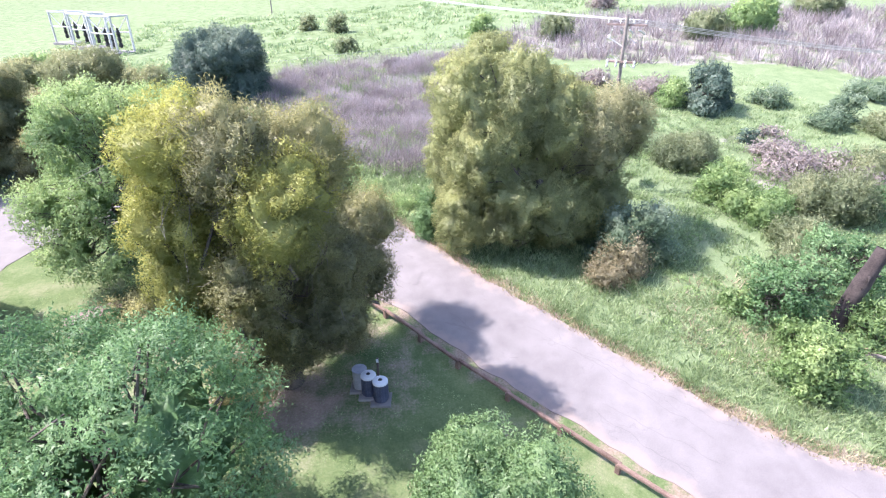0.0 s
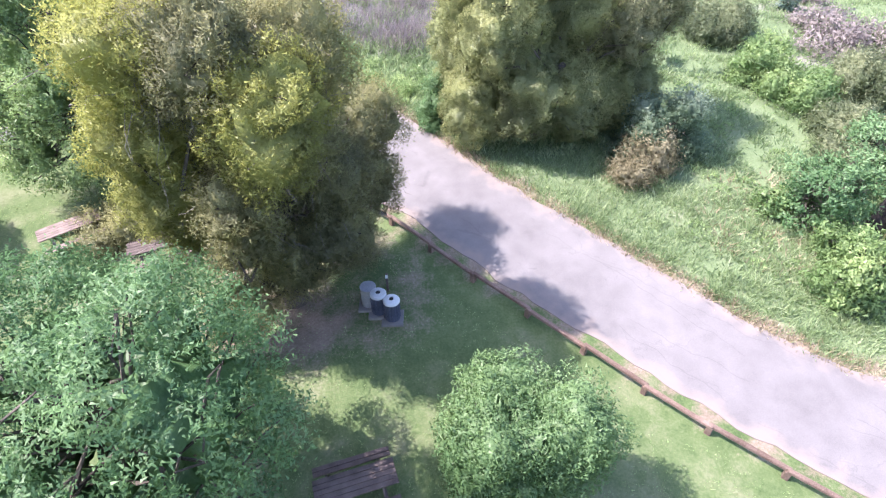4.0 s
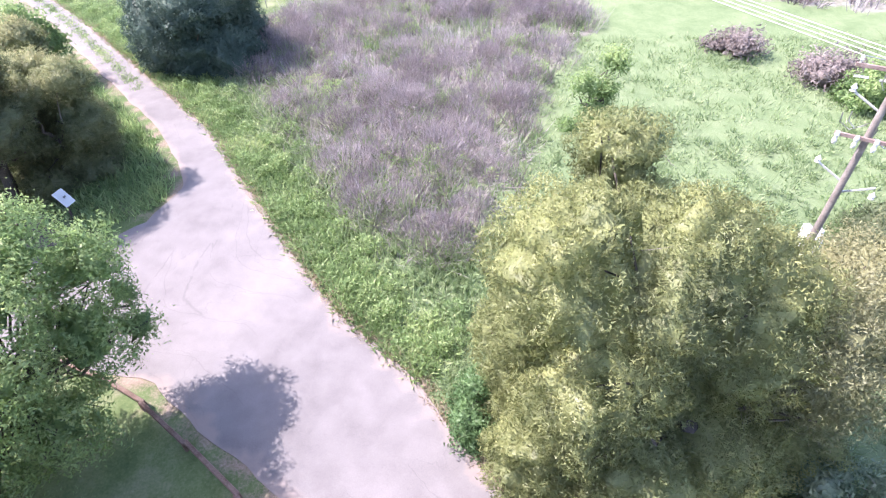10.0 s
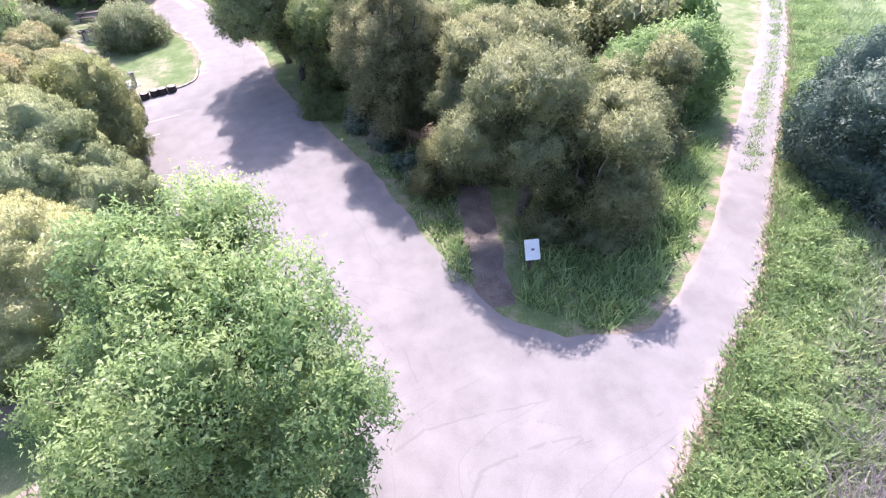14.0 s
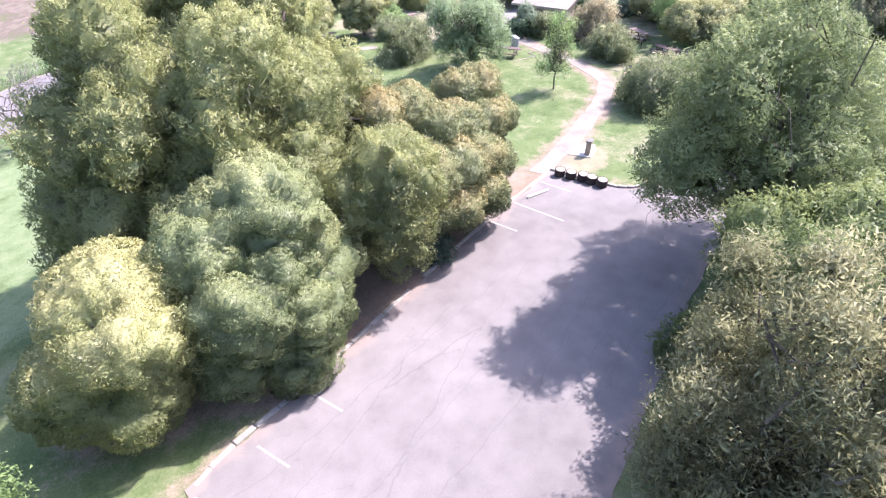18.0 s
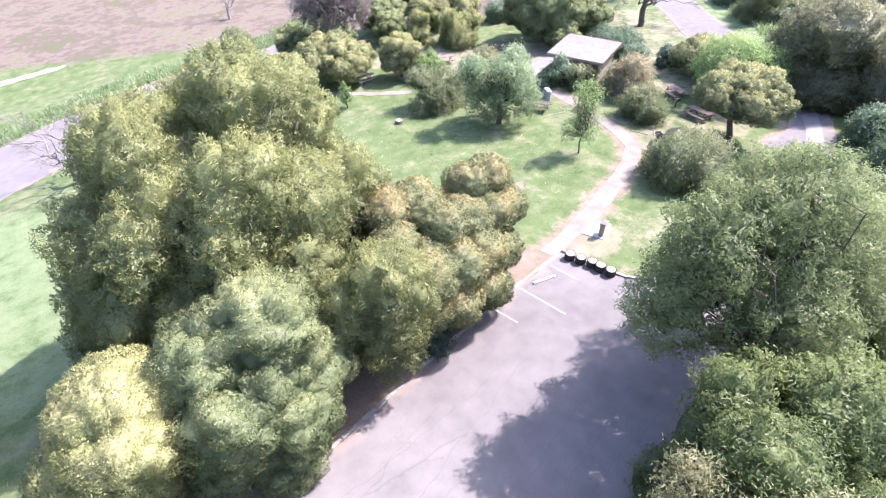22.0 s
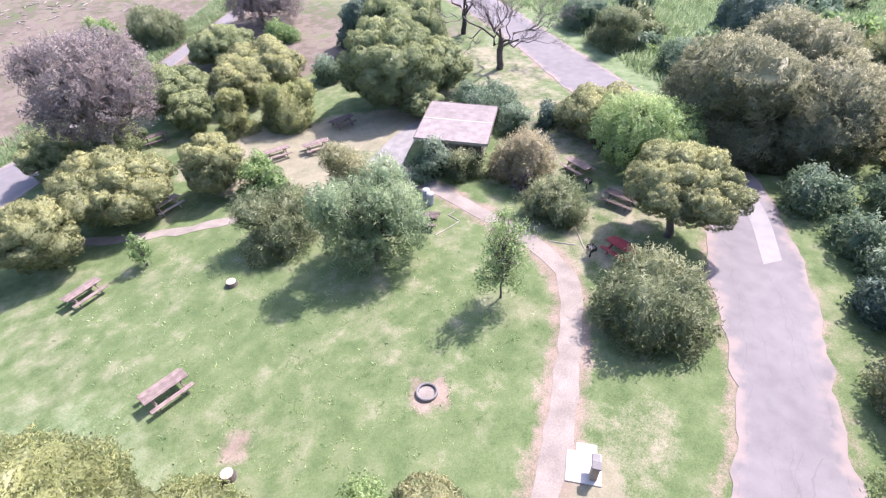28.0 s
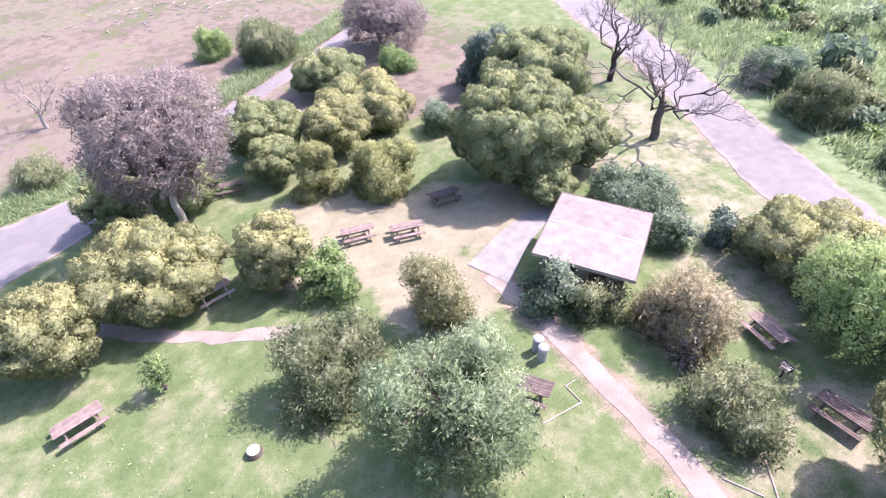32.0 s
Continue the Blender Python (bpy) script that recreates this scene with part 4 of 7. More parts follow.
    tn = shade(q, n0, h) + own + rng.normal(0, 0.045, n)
    # closed inside, coloured slightly darker than the leaves as if shaded
    V, F, M, T, base = [], [], [], [], 0
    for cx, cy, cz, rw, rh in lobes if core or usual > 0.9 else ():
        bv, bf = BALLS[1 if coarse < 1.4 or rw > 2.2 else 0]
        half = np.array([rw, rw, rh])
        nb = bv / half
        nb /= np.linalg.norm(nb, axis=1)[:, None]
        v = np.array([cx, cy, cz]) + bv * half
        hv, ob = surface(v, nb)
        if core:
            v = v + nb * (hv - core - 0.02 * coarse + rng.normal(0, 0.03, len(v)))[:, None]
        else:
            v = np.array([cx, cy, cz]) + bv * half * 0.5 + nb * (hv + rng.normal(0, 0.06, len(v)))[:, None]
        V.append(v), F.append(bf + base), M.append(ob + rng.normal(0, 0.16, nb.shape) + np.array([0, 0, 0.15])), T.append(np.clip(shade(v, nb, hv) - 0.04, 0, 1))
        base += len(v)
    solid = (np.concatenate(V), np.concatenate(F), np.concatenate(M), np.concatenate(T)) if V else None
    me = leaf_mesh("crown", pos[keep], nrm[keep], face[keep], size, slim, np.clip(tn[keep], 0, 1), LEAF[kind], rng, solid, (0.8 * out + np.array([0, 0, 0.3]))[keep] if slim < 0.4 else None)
    some = rng.choice(n, min(n, 24 + 6 * len(lobes)), replace=False)
    return me, q[some] - n0[some] * 0.3, h[some]


def bend(rng, a, b, n=6, wild=0.12):
    """A crooked line from a to b."""
    a, b = Vector(a), Vector(b)
    w = (b - a).length * wild
    pts = [a.lerp(b, i / (n - 1)) for i in range(n)]
    for i in range(1, n - 1):
        pts[i] += Vector(rng.normal(0, w, 3)) * 0.5
    return pts


def lobes_for(rng, r, h, base, count, spread_out=0.5):
    """Several lobes that together fill a crown of that half width and height."""
    low = base * h if base > 0.06 else (base - 0.3) * h
    mid, half = (h + low) / 2, (h - low) / 2
    if count == 1:
        return [(0, 0, mid, r, half)]
    out = []
    for i in range(count):
        w = 2 * math.pi * (i + rng.uniform(-0.25, 0.25)) / count
        d = r * spread_out * rng.uniform(0.75, 1.1)
        k = rng.uniform(0.52, 0.68)
        top = rng.uniform(0.74, 1.0) if i else 1.0
        out.append((math.cos(w) * d, math.sin(w) * d, low + (h - low) * top * 0.5, r * k, half * top * 0.98))
    return out


def heads(seed, r, h, low, size, crowd=1.0):
    """Lobes for a crown of many rounded heads over its whole outside."""
    rng = np.random.default_rng(seed)
    n = int(crowd * 1.9 * (r * (h - low)) / (size * size))
    i = np.arange(n) + 0.5
    z, w = 1 - 1.62 * i / n, i * 2.39996 + seed
    flat = np.sqrt(1 - z * z) ** 0.8
    mid, half = (h + low) / 2, (h - low) / 2
    out = []
    for a, b, c in zip(z, w, flat):
        k = rng.uniform(0.7, 1.3)
        far = (r - size * 0.7) * rng.uniform(0.8, 1.2)
        out.append((math.cos(b) * c * far, math.sin(b) * c * far, mid + a * (half - size * 0.7) * rng.uniform(0.9, 1.06), size * k, size * k * rng.uniform(0.75, 1.0)))
    return out + [(0, 0, mid - 0.1 * half, r * 0.74, half * 0.84)]


def crown_at(x, y, *lobes):
    """Lobes given by their places in the plan, moved to a tree that stands at x, y."""
    return [(a - x, b - y, c - gz(x, y), w, h) for a, b, c, w, h in lobes]


def domes(x, y, *places):
    """Rounded domes of foliage at places in the plan (x, y, z, radius), for a tree at x, y."""
    return [(a - x, b - y, c - gz(x, y), r, r * 0.95) for a, b, c, r in places]


def plant(name, kind, x, y, r, h, label, base=0.0, lobes=3, seed=1, density=1.0, tip=0.6, category="tree", group="", bark=None, trunk=0.0, twigs=0, spread_out=0.45, shape=None, coarse=1.0, second=None):
    """A tree or shrub: trunk and limbs that reach into its crown of many leaves."""
    rng = np.random.default_rng(seed * 7 + 3)
    t = thing(name, pose(x, y, gz(x, y), 0, 0, 0), label, category, group)
    if shape is None and kind.endswith("clump"):
        shape = heads(seed, r * 1.04, h, base * h + 0.1, max(0.6, 0.33 * r))
    if category == "shrub":
        r, h = r * 0.9, h * 1.08
    lb = shape or lobes_for(rng, r, h, base, lobes, spread_out)
    bark = bark or BARK
    thick = trunk or max(0.05, 0.028 * h + 0.012 * r)
    fork = Vector((rng.normal(0, 0.08) * r, rng.normal(0, 0.08) * r, max(base * h * 0.9, h * 0.22)))
    shrubby = category == "shrub"
    pts = bend(rng, (0, 0, -0.25), fork, 5, 0.06)
    tube("stem" if shrubby else "trunk", pts, [thick * (1.5 if i == 0 else 1.15 - 0.08 * i) for i in range(5)], bark, t, 9)
    for cx, cy, cz, rw, rh in lb:
        for s in range(2 if len(lb) < 4 else 1):
            end = Vector((cx, cy, cz)) + Vector(rng.uniform(-0.3, 0.3, 3)) * rw + Vector((0, 0, rh * 0.2))
            pts = bend(rng, fork, end, 7, 0.16)
            tube("limb", pts, [thick * 0.75 * (1 - 0.13 * i) for i in range(7)], bark, t, 6)
    spots = []
    for k, lot in (((second[0], second[1]), (kind, [i for i in range(len(lb)) if i not in second[1]])) if second else ((kind, range(len(lb))),)):
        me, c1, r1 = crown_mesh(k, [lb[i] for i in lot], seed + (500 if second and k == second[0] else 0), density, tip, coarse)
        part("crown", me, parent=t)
        spots += [Vector(c) for c in c1]
    # branches from the fork out to the lumps
    items = []
    if coarse > 1.5:
        spots = spots[::6]
    for c in spots[::1 if not KIND[kind][7] else 3]:
        a = fork.lerp(c, rng.uniform(0.25, 0.5)) * 0.85 + Vector((0, 0, c.z * 0.12))
        items.append(tube_arrays(bend(rng, a, c, 5, 0.2), [thick * 0.22 * (1 - 0.18 * i) + 0.006 for i in range(5)], 3))
    v, f = join_arrays(items[:2] if coarse > 3 else items)
    tagged(part("branchwork", mesh_from("branchwork", v, f, bark, smooth=True), parent=t), kind="stuff")
    if twigs:
        items = []
        for i in range(twigs):
            cx, cy, cz, rw, rh = lb[i % len(lb)]
            d = Vector(unit(rng, 1)[0])
            a = Vector((cx + d.x * rw * 0.55, cy + d.y * rw * 0.55, cz + d.z * rh * 0.5))
            e = Vector((cx + d.x * rw * 0.98, cy + d.y * rw * 0.98, cz + d.z * rh * 0.94)) + Vector(rng.normal(0, 0.35, 3)) - Vector((0, 0, rng.uniform(0, 1.1)))
            items.append(tube_arrays(bend(rng, a, e, 4, 0.25), [0.013, 0.01, 0.007, 0.003], 3))
        v, f = join_arrays(items)
        tw = tagged(part("twiggery", mesh_from("twiggery", v, f, DEAD_WOOD), parent=t, label="bare grey dead twigs"), kind="stuff")
    return t


def bare_tree(name, x, y, h, spread_w, label, seed, mat, levels=4, twig=None, rise=0.8):
    """A leafless tree: a trunk that forks again and again."""
    rng = np.random.default_rng(seed)
    t = thing(name, pose(x, y, gz(x, y)), label, "tree")
    fork = Vector((0, 0, h * 0.3))
    tube("trunk", bend(rng, (0, 0, -0.2), fork, 6, 0.05), [h * 0.026 * (1.4 - 0.07 * i) for i in range(6)], mat, t, 9)
    twig_items = []

    def grow(a, d, length, rad, level):
        b = a + d * length
        pts = bend(rng, a, b, 5, 0.2)
        radii = [rad * (1 - 0.13 * i) for i in range(5)]
        if level == 0:
            tube("limb", pts, radii, mat, t, 7)
        else:
            twig_items.append(tube_arrays(pts, radii, 4))
        if level < levels:
            for _ in range(3 if level < 2 else 4):
                e = (d + Vector(rng.normal(0, 0.55, 3)) + Vector((0, 0, 0.18))).normalized()
                grow(pts[rng.integers(2, 5)], e, length * rng.uniform(0.5, 0.75), rad * 0.5, level + 1)

    for i in range(5):
        w = 2 * math.pi * (i + rng.uniform(-0.3, 0.3)) / 5
        d = Vector((math.cos(w) * spread_w / h * 1.3, math.sin(w) * spread_w / h * 1.3, rise if i else 1.4)).normalized()
        grow(fork - Vector((0, 0, h * 0.04 * (i % 3))), d, h * 0.36, h * 0.015, 0)
    v, f = join_arrays(twig_items)
    tagged(part("branchwork", mesh_from("branchwork", v, f, twig or mat), parent=t), kind="stuff")
    return t


def tufts(name, kind, x, y, height, width, blades, seed, label, category, lean=0.35, splay=0.25, radiate=0.0):
    """A cover of many upright blades, as one object."""
    rng = np.random.default_rng(seed)
    n = len(x) * blades
    cx, cy = np.repeat(x, blades) + rng.normal(0, splay, n), np.repeat(y, blades) + rng.normal(0, splay, n)
    z = gz_many(cx, cy) - 0.02
    hh = height * rng.uniform(0.5, 1.3, n) * np.repeat(rng.uniform(0.7, 1.25, len(x)), blades)
    w = rng.uniform(0, 2 * math.pi, n)
    side = np.stack([np.cos(w), np.sin(w), np.zeros(n)], 1) * (width * rng.uniform(0.6, 1.4, n))[:, None]
    base = np.stack([cx, cy, z], 1)
    tilt = rng.normal(0, lean, (n, 2)) * hh[:, None] + radiate * np.column_stack([cx - np.repeat(x, blades), cy - np.repeat(y, blades)])
    top = base + np.column_stack([tilt, hh])
    v = np.stack([base - side, base + side, top], 1).reshape(-1, 3)
    drift = np.array([noise.noise((a * 0.45, b * 0.45, 3.0)) for a, b in zip(x, y)])
    tone = np.repeat(np.clip(np.repeat(rng.uniform(0.15, 0.7, len(x)) + 0.55 * drift, blades) + rng.normal(0, 0.15, n), 0, 1), 3)
    return tagged(new(name, mesh_from(name, v, np.arange(n * 3).reshape(n, 3), LEAF[kind], tone)), label, category, kind="stuff")


def mounds(name, kind, x, y, radius, height, blades, length, width, seed, label, category, upright=1.0):
    """Rounded mounds of many thin twigs or leaves that fan out from each middle, as one object."""
    rng = np.random.default_rng(seed)
    m = len(x)
    big = rng.uniform(0.55, 1.35, m)
    count = np.maximum(8, (blades * big ** 2).astype(int))
    i = np.repeat(np.arange(m), count)
    n = len(i)
    w, far = rng.uniform(0, 2 * math.pi, n), np.sqrt(rng.uniform(0, 1, n))
    r = (radius * big * rng.uniform(0.75, 1.3, m))[i]
    h = (height * big * rng.uniform(0.7, 1.3, m))[i]
    lift = np.sqrt(np.clip(1 - far ** 2, 0, 1)) * rng.uniform(0.25, 1.0, n) ** 0.6
    cx, cy = x[i] + np.cos(w) * far * r, y[i] + np.sin(w) * far * r
    base = np.stack([cx, cy, gz_many(cx, cy) + lift * h - 0.03], 1)
    d = np.stack([np.cos(w) * far * 0.9, np.sin(w) * far * 0.9, np.full(n, upright)], 1) + rng.normal(0, 0.38, (n, 3))
    d /= np.linalg.norm(d, axis=1)[:, None]
    side = np.cross(d, unit(rng, n))
    side *= (width * rng.uniform(0.6, 1.4, n) / (np.linalg.norm(side, axis=1) + 1e-9))[:, None]
    tip = base + d * (length * rng.uniform(0.5, 1.4, n))[:, None]
    v = np.stack([base - side, base + side, tip], 1).reshape(-1, 3)
    # tone varies by mound and twig, paler higher up in each mound
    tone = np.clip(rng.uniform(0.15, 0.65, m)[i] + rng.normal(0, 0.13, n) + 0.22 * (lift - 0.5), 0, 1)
    return tagged(new(name, mesh_from(name, v, np.arange(n * 3).reshape(n, 3), LEAF[kind], np.repeat(tone, 3))), label, category, kind="stuff")


def scatter(pts, per, seed):
    """Even random places in a polygon, so many to a square metre."""
    rng = np.random.default_rng(seed)
    a = np.array(pts)
    lo, hi = a.min(0), a.max(0)
    n = int((hi - lo).prod() * per)
    x, y = rng.uniform(lo[0], hi[0], n), rng.uniform(lo[1], hi[1], n)
    ok = inside(list(pts), x, y)
    return x[ok], y[ok]


def along(line, near, far, n, seed):
    """Random places beside a line, on its left for positive distances."""
    rng = np.random.default_rng(seed)
    p = resample(smooth_line(line, 0.5), 400)
    i = rng.integers(0, 399, n)
    d = p[i + 1] - p[i]
    d /= np.linalg.norm(d, axis=1)[:, None] + 1e-9
    off = near + (far - near) * rng.uniform(0, 1, n) ** 1.3
    q = p[i] + (p[i + 1] - p[i]) * rng.uniform(0, 1, n)[:, None] + np.stack([-d[:, 1], d[:, 0]], 1) * off[:, None]
    return q[:, 0], q[:, 1]


# ---- trees along the park road ----
plant("tree", "dusty", -6.2, 17.6, 4.6, 12.3, "tall olive-green tree with yellow tips and grey dead twigs", 0.12, seed=11, twigs=600, tip=0.4, coarse=0.8, second=("gold_acacia", (0, 1, 2, 3)),
      shape=crown_at(-6.2, 17.6, (-8.0, 16.2, 12.1, 1.75, 1.9), (-8.7, 16.6, 9.9, 1.6, 1.8), (-8.5, 16.7, 7.4, 1.6, 2.0), (-5.0, 15.3, 10.6, 1.6, 1.9), (-6.4, 15.9, 12.1, 1.7, 1.8), (-4.7, 17.7, 11.7, 1.6, 1.8), (-5.4, 17.2, 9.4, 2.0, 2.0), (-3.9, 20.5, 7.6, 1.5, 1.7), (-3.4, 21.9, 7.5, 1.2, 1.5),
                     (-3.3, 20.1, 5.9, 1.3, 1.6), (-6.5, 15.6, 7.6, 1.5, 2.4), (-5.0, 17.8, 6.6, 1.9, 3.4), (-7.3, 15.4, 3.7, 1.1, 1.2), (-5.6, 16.9, 4.8, 1.4, 1.5), (-4.6, 18.8, 4.8, 1.6, 2.0), (-6.9, 18.0, 8.2, 1.9, 3.2)))
plant("tree", "broad", -15.4, 26.9, 4.2, 11.2, "bright green broadleaf tree with drooping sprays beside the road", 0.26, seed=12, trunk=0.22,
      shape=crown_at(-15.4, 26.9, (-18.3, 27.7, 11.2, 1.5, 1.5), (-17.8, 25.3, 10.7, 1.6, 1.5), (-15.0, 29.0, 10.7, 1.7, 1.5), (-13.4, 30.2, 9.4, 1.3, 1.4), (-16.3, 23.8, 7.8, 1.6, 1.5), (-14.2, 27.2, 10.4, 1.7, 1.6), (-14.0, 25.5, 8.6, 1.7, 1.6),
                     (-16.2, 27.0, 10.9, 1.7, 1.4), (-13.2, 28.6, 7.7, 1.6, 1.6), (-12.8, 30.1, 7.3, 0.9, 1.4), (-15.4, 24.6, 5.9, 1.6, 1.5), (-17.8, 24.3, 6.6, 1.6, 1.6), (-13.6, 26.6, 6.0, 1.5, 1.6), (-18.5, 26.5, 8.4, 1.7, 1.8),
                     (-18.6, 23.7, 7.3, 1.45, 1.4), (-17.3, 22.9, 5.6, 1.4, 1.4), (-15.4, 22.9, 5.0, 1.3, 1.3)))
plant("tree", "oak", -8.7, 9.7, 3.9, 9.0, "spreading green broadleaf tree over the picnic lawn", 0.16, 6, 13, spread_out=0.55, coarse=0.8)
plant("tree", "round_oak", 1.2, 10.4, 2.5, 5.3, "small round green tree standing on the lawn", 0.02, 4, 14, spread_out=0.38, coarse=0.8)
plant("tree", "acacia", 4.3, 28.4, 5.3, 12.0, "large dense olive-green tree at the road bend", 0.03, seed=15, tip=0.6, twigs=60, coarse=0.88, second=("brown_acacia", (5, 6)),
      shape=crown_at(4.3, 28.4, (3.2, 31.2, 12.3, 1.7, 2.6), (1.5, 28.9, 11.0, 2.2, 3.1), (3.9, 28.8, 10.9, 2.2, 3.0), (2.2, 27.4, 8.7, 2.0, 2.4), (5.9, 29.2, 9.9, 2.2, 2.9), (7.8, 28.6, 9.2, 1.9, 2.2), (9.8, 30.2, 9.6, 1.9, 2.2), (1.3, 27.5, 5.3, 1.6, 2.0),
                     (3.6, 27.0, 6.0, 1.9, 2.4), (6.2, 27.8, 5.6, 2.0, 2.5), (0.6, 29.6, 8.0, 1.6, 2.3), (0.6, 29.6, 5.2, 1.5, 1.8), (8.8, 29.4, 5.5, 2.0, 2.3), (4.2, 29.6, 7.0, 2.6, 3.6)))
plant("shrub", "bramble", 10.0, 26.6, 2.4, 3.6, "blue-green bramble with bare stems beside a large tree", 0, 3, 16, category="shrub", twigs=60)
plant("shrub", "tan", 9.2, 25.0, 1.9, 1.8, "yellowing half-dead bush at the edge of tall grass", 0, 3, 17, category="shrub", twigs=70)
plant("shrub", "round_oak", -0.5, 29.3, 1.6, 3.0, "leafy green bush beside the road", 0, 3, 18, category="shrub")
plant("shrub", "dusty", -14.5, 21.0, 1.6, 1.3, "low tan-tipped bush beside a picnic table", 0, 4, 21, category="shrub", spread_out=0.6)
plant("tree", "dark_oak", -21.8, 56.2, 5.2, 7.6, "round dark green tree beside the dirt track", 0, 5, 19, spread_out=0.42)
plant("shrub", "lush", 4.7, 48.2, 1.7, 5.0, "bright green young tree among dead brush", 0, 2, 20, category="shrub")
for i, (x, y, r, h, kind) in enumerate(((18.4, 33.8, 1.7, 2.6, "lush"), (19.7, 31.6, 1.9, 1.8, "lush"), (16.4, 22.6, 2.1, 3.3, "oak"), (15.3, 17.8, 1.5, 2.7, "lush"), (16.1, 19.9, 1.1, 1.6, "lush"), (14.4, 22.6, 0.8, 1.1, "lush"),
                                        (17.8, 39.3, 2.2, 2.1, "shrub"), (24.5, 32.2, 2.4, 2.4, "shrub"), (20.8, 25.0, 2.0, 2.9, "oak"), (20.7, 27.9, 1.7, 1.9, "shrub"), (19.6, 20.8, 1.3, 2.0, "lush"), (18.3, 24.6, 1.4, 2.0, "shrub"))):
    plant("shrub", kind, x, y, r, h, "green shrub in the tall grass meadow", 0, 6, 30 + i, category="shrub", group="meadow shrubs", spread_out=0.66, coarse=1.2)
for i, (x, y, r, h, kind) in enumerate(((24.4, 51.0, 2.8, 4.4, "dark_oak"), (21.4, 52.4, 1.9, 2.5, "lush"), (35.0, 48.0, 1.8, 2.6, "bramble"), (32.8, 46.4, 1.7, 1.6, "bramble"), (36.6, 45.0, 1.9, 1.8, "shrub"), (29.6, 36.8, 2.6, 2.0, "shrub"),
                                        (27.2, 31.6, 1.7, 2.4, "oak"), (41.4, 54.0, 2.2, 1.6, "bramble"), (24.6, 43.2, 0.9, 1.3, "dark_oak"), (30.6, 52.0, 1.8, 1.6, "bramble"))):
    plant("shrub", kind, x, y, r, h, "green shrub on the open meadow", 0, 3, 45 + i, category="shrub", group="meadow shrubs", coarse=1.5)
for i, (x, y, r, h) in enumerate(((25.2, 40.2, 2.2, 1.4), (24.8, 37.4, 2.5, 1.5), (27.8, 37.8, 2.4, 1.4), (28.4, 34.8, 2.0, 1.3), (26.9, 44.4, 1.2, 0.9), (20.4, 55.2, 2.5, 1.6), (15.6, 58.6, 2.2, 1.5))):
    plant("shrub", "purple", x, y, r, h, "grey-mauve dry shrub on the open meadow", 0, 4, 220 + i, category="shrub", group="dry shrubs", coarse=2.0, twigs=40)
for i, (x, y, r, h, kind) in enumerate(((35.0, 78.5, 3.4, 3.4, "shrub"), (42.0, 81.0, 3.8, 4.3, "lush"), (15.6, 80.5, 2.6, 3.0, "shrub"), (5.2, 82.0, 2.3, 3.6, "lush"), (58.0, 92.0, 4.0, 3.4, "shrub"), (-13.0, 76.5, 1.7, 1.8, "shrub"),
                                        (-16.5, 92.0, 2.0, 3.0, "shrub"), (-22.0, 96.0, 1.8, 2.6, "shrub"), (66.0, 84.0, 3.4, 3.0, "shrub"), (28.0, 104.0, 3.4, 2.6, "purple"))):
    plant("shrub", kind, x, y, r, h, "green shrub on the far meadow", 0, 3, 240 + i, category="shrub", group="far meadow shrubs", coarse=2.9)

# ---- dark trees between the track and the lot ----
plant("tree", "dark_acacia", -23.2, 41.8, 2.6, 7.4, "dull green tree at the point of the junction", 0.05, 4, 60, tip=0.5, coarse=1)
plant("tree", "dark_acacia", -25.4, 39.6, 2.5, 9.2, "dull olive tree beside the dirt trail", 0.22, 4, 61, tip=0.5, coarse=0.95)
plant("tree", "dark_acacia", -25.5, 43.5, 3.0, 7.0, "dull olive tree beside the track", 0.05, 4, 62, tip=0.5)
plant("tree", "dark_acacia", -31.5, 39.5, 3.2, 8.6, "dull olive tree beside the dirt trail", 0.05, 5, 63, tip=0.6, coarse=1)
plant("tree", "brown_acacia", -34.8, 35.4, 3.0, 11.0, "tall olive tree with brown seed pods at the lot edge", 0.05, seed=64, tip=0.9, coarse=0.95,
      shape=[(a - 0.1, b + 0.1, c * 1.06, w, h * 1.06) for a, b, c, w, h in ((0, 0, 4.2, 2.1, 4.4), (-0.6, 1.0, 5.4, 1.4, 4.2), (1.3, -0.4, 5.9, 0.8, 4.0), (0.2, -1.2, 6.4, 0.7, 3.6), (-1.5, -0.3, 6.1, 0.8, 3.7), (0.4, 0.6, 6.9, 0.7, 3.3), (-0.7, 1.4, 6.3, 0.7, 3.4), (1.9, 0.9, 5.0, 0.8, 3.2), (-2.3, 0.6, 4.4, 0.8, 3.2), (2.4, -0.6, 4.0, 0.8, 2.9), (0.9, -2.1, 4.6, 0.7, 3.0), (-1.2, -1.8, 4.4, 0.8, 3.0), (1.2, 1.9, 4.8, 0.8, 3.0), (2.2, -1.5, 5.4, 0.8, 2.2), (-0.9, -2.4, 6.2, 0.8, 2.4))])
plant("shrub", "dusty", -28.4, 36.1, 1.5, 3.7, "dull olive young tree by the lot edge", 0, 3, 65, category="shrub", coarse=0.75)
plant("tree", "deep", -42.5, 42.5, 3.8, 7.4, "mid-green leafy tree in the wood", 0.05, 5, 66, tip=0.7, coarse=1.3)
plant("tree", "dark_acacia", -36.5, 43.5, 3.4, 7.2, "dull olive tree in the wood", 0.05, 5, 67, tip=0.6, coarse=1.4)
plant("tree", "deep", -41.8, 33.1, 3.4, 8.9, "dense green leafy tree leaning over the lot", 0.0, 6, 68, tip=0.6)
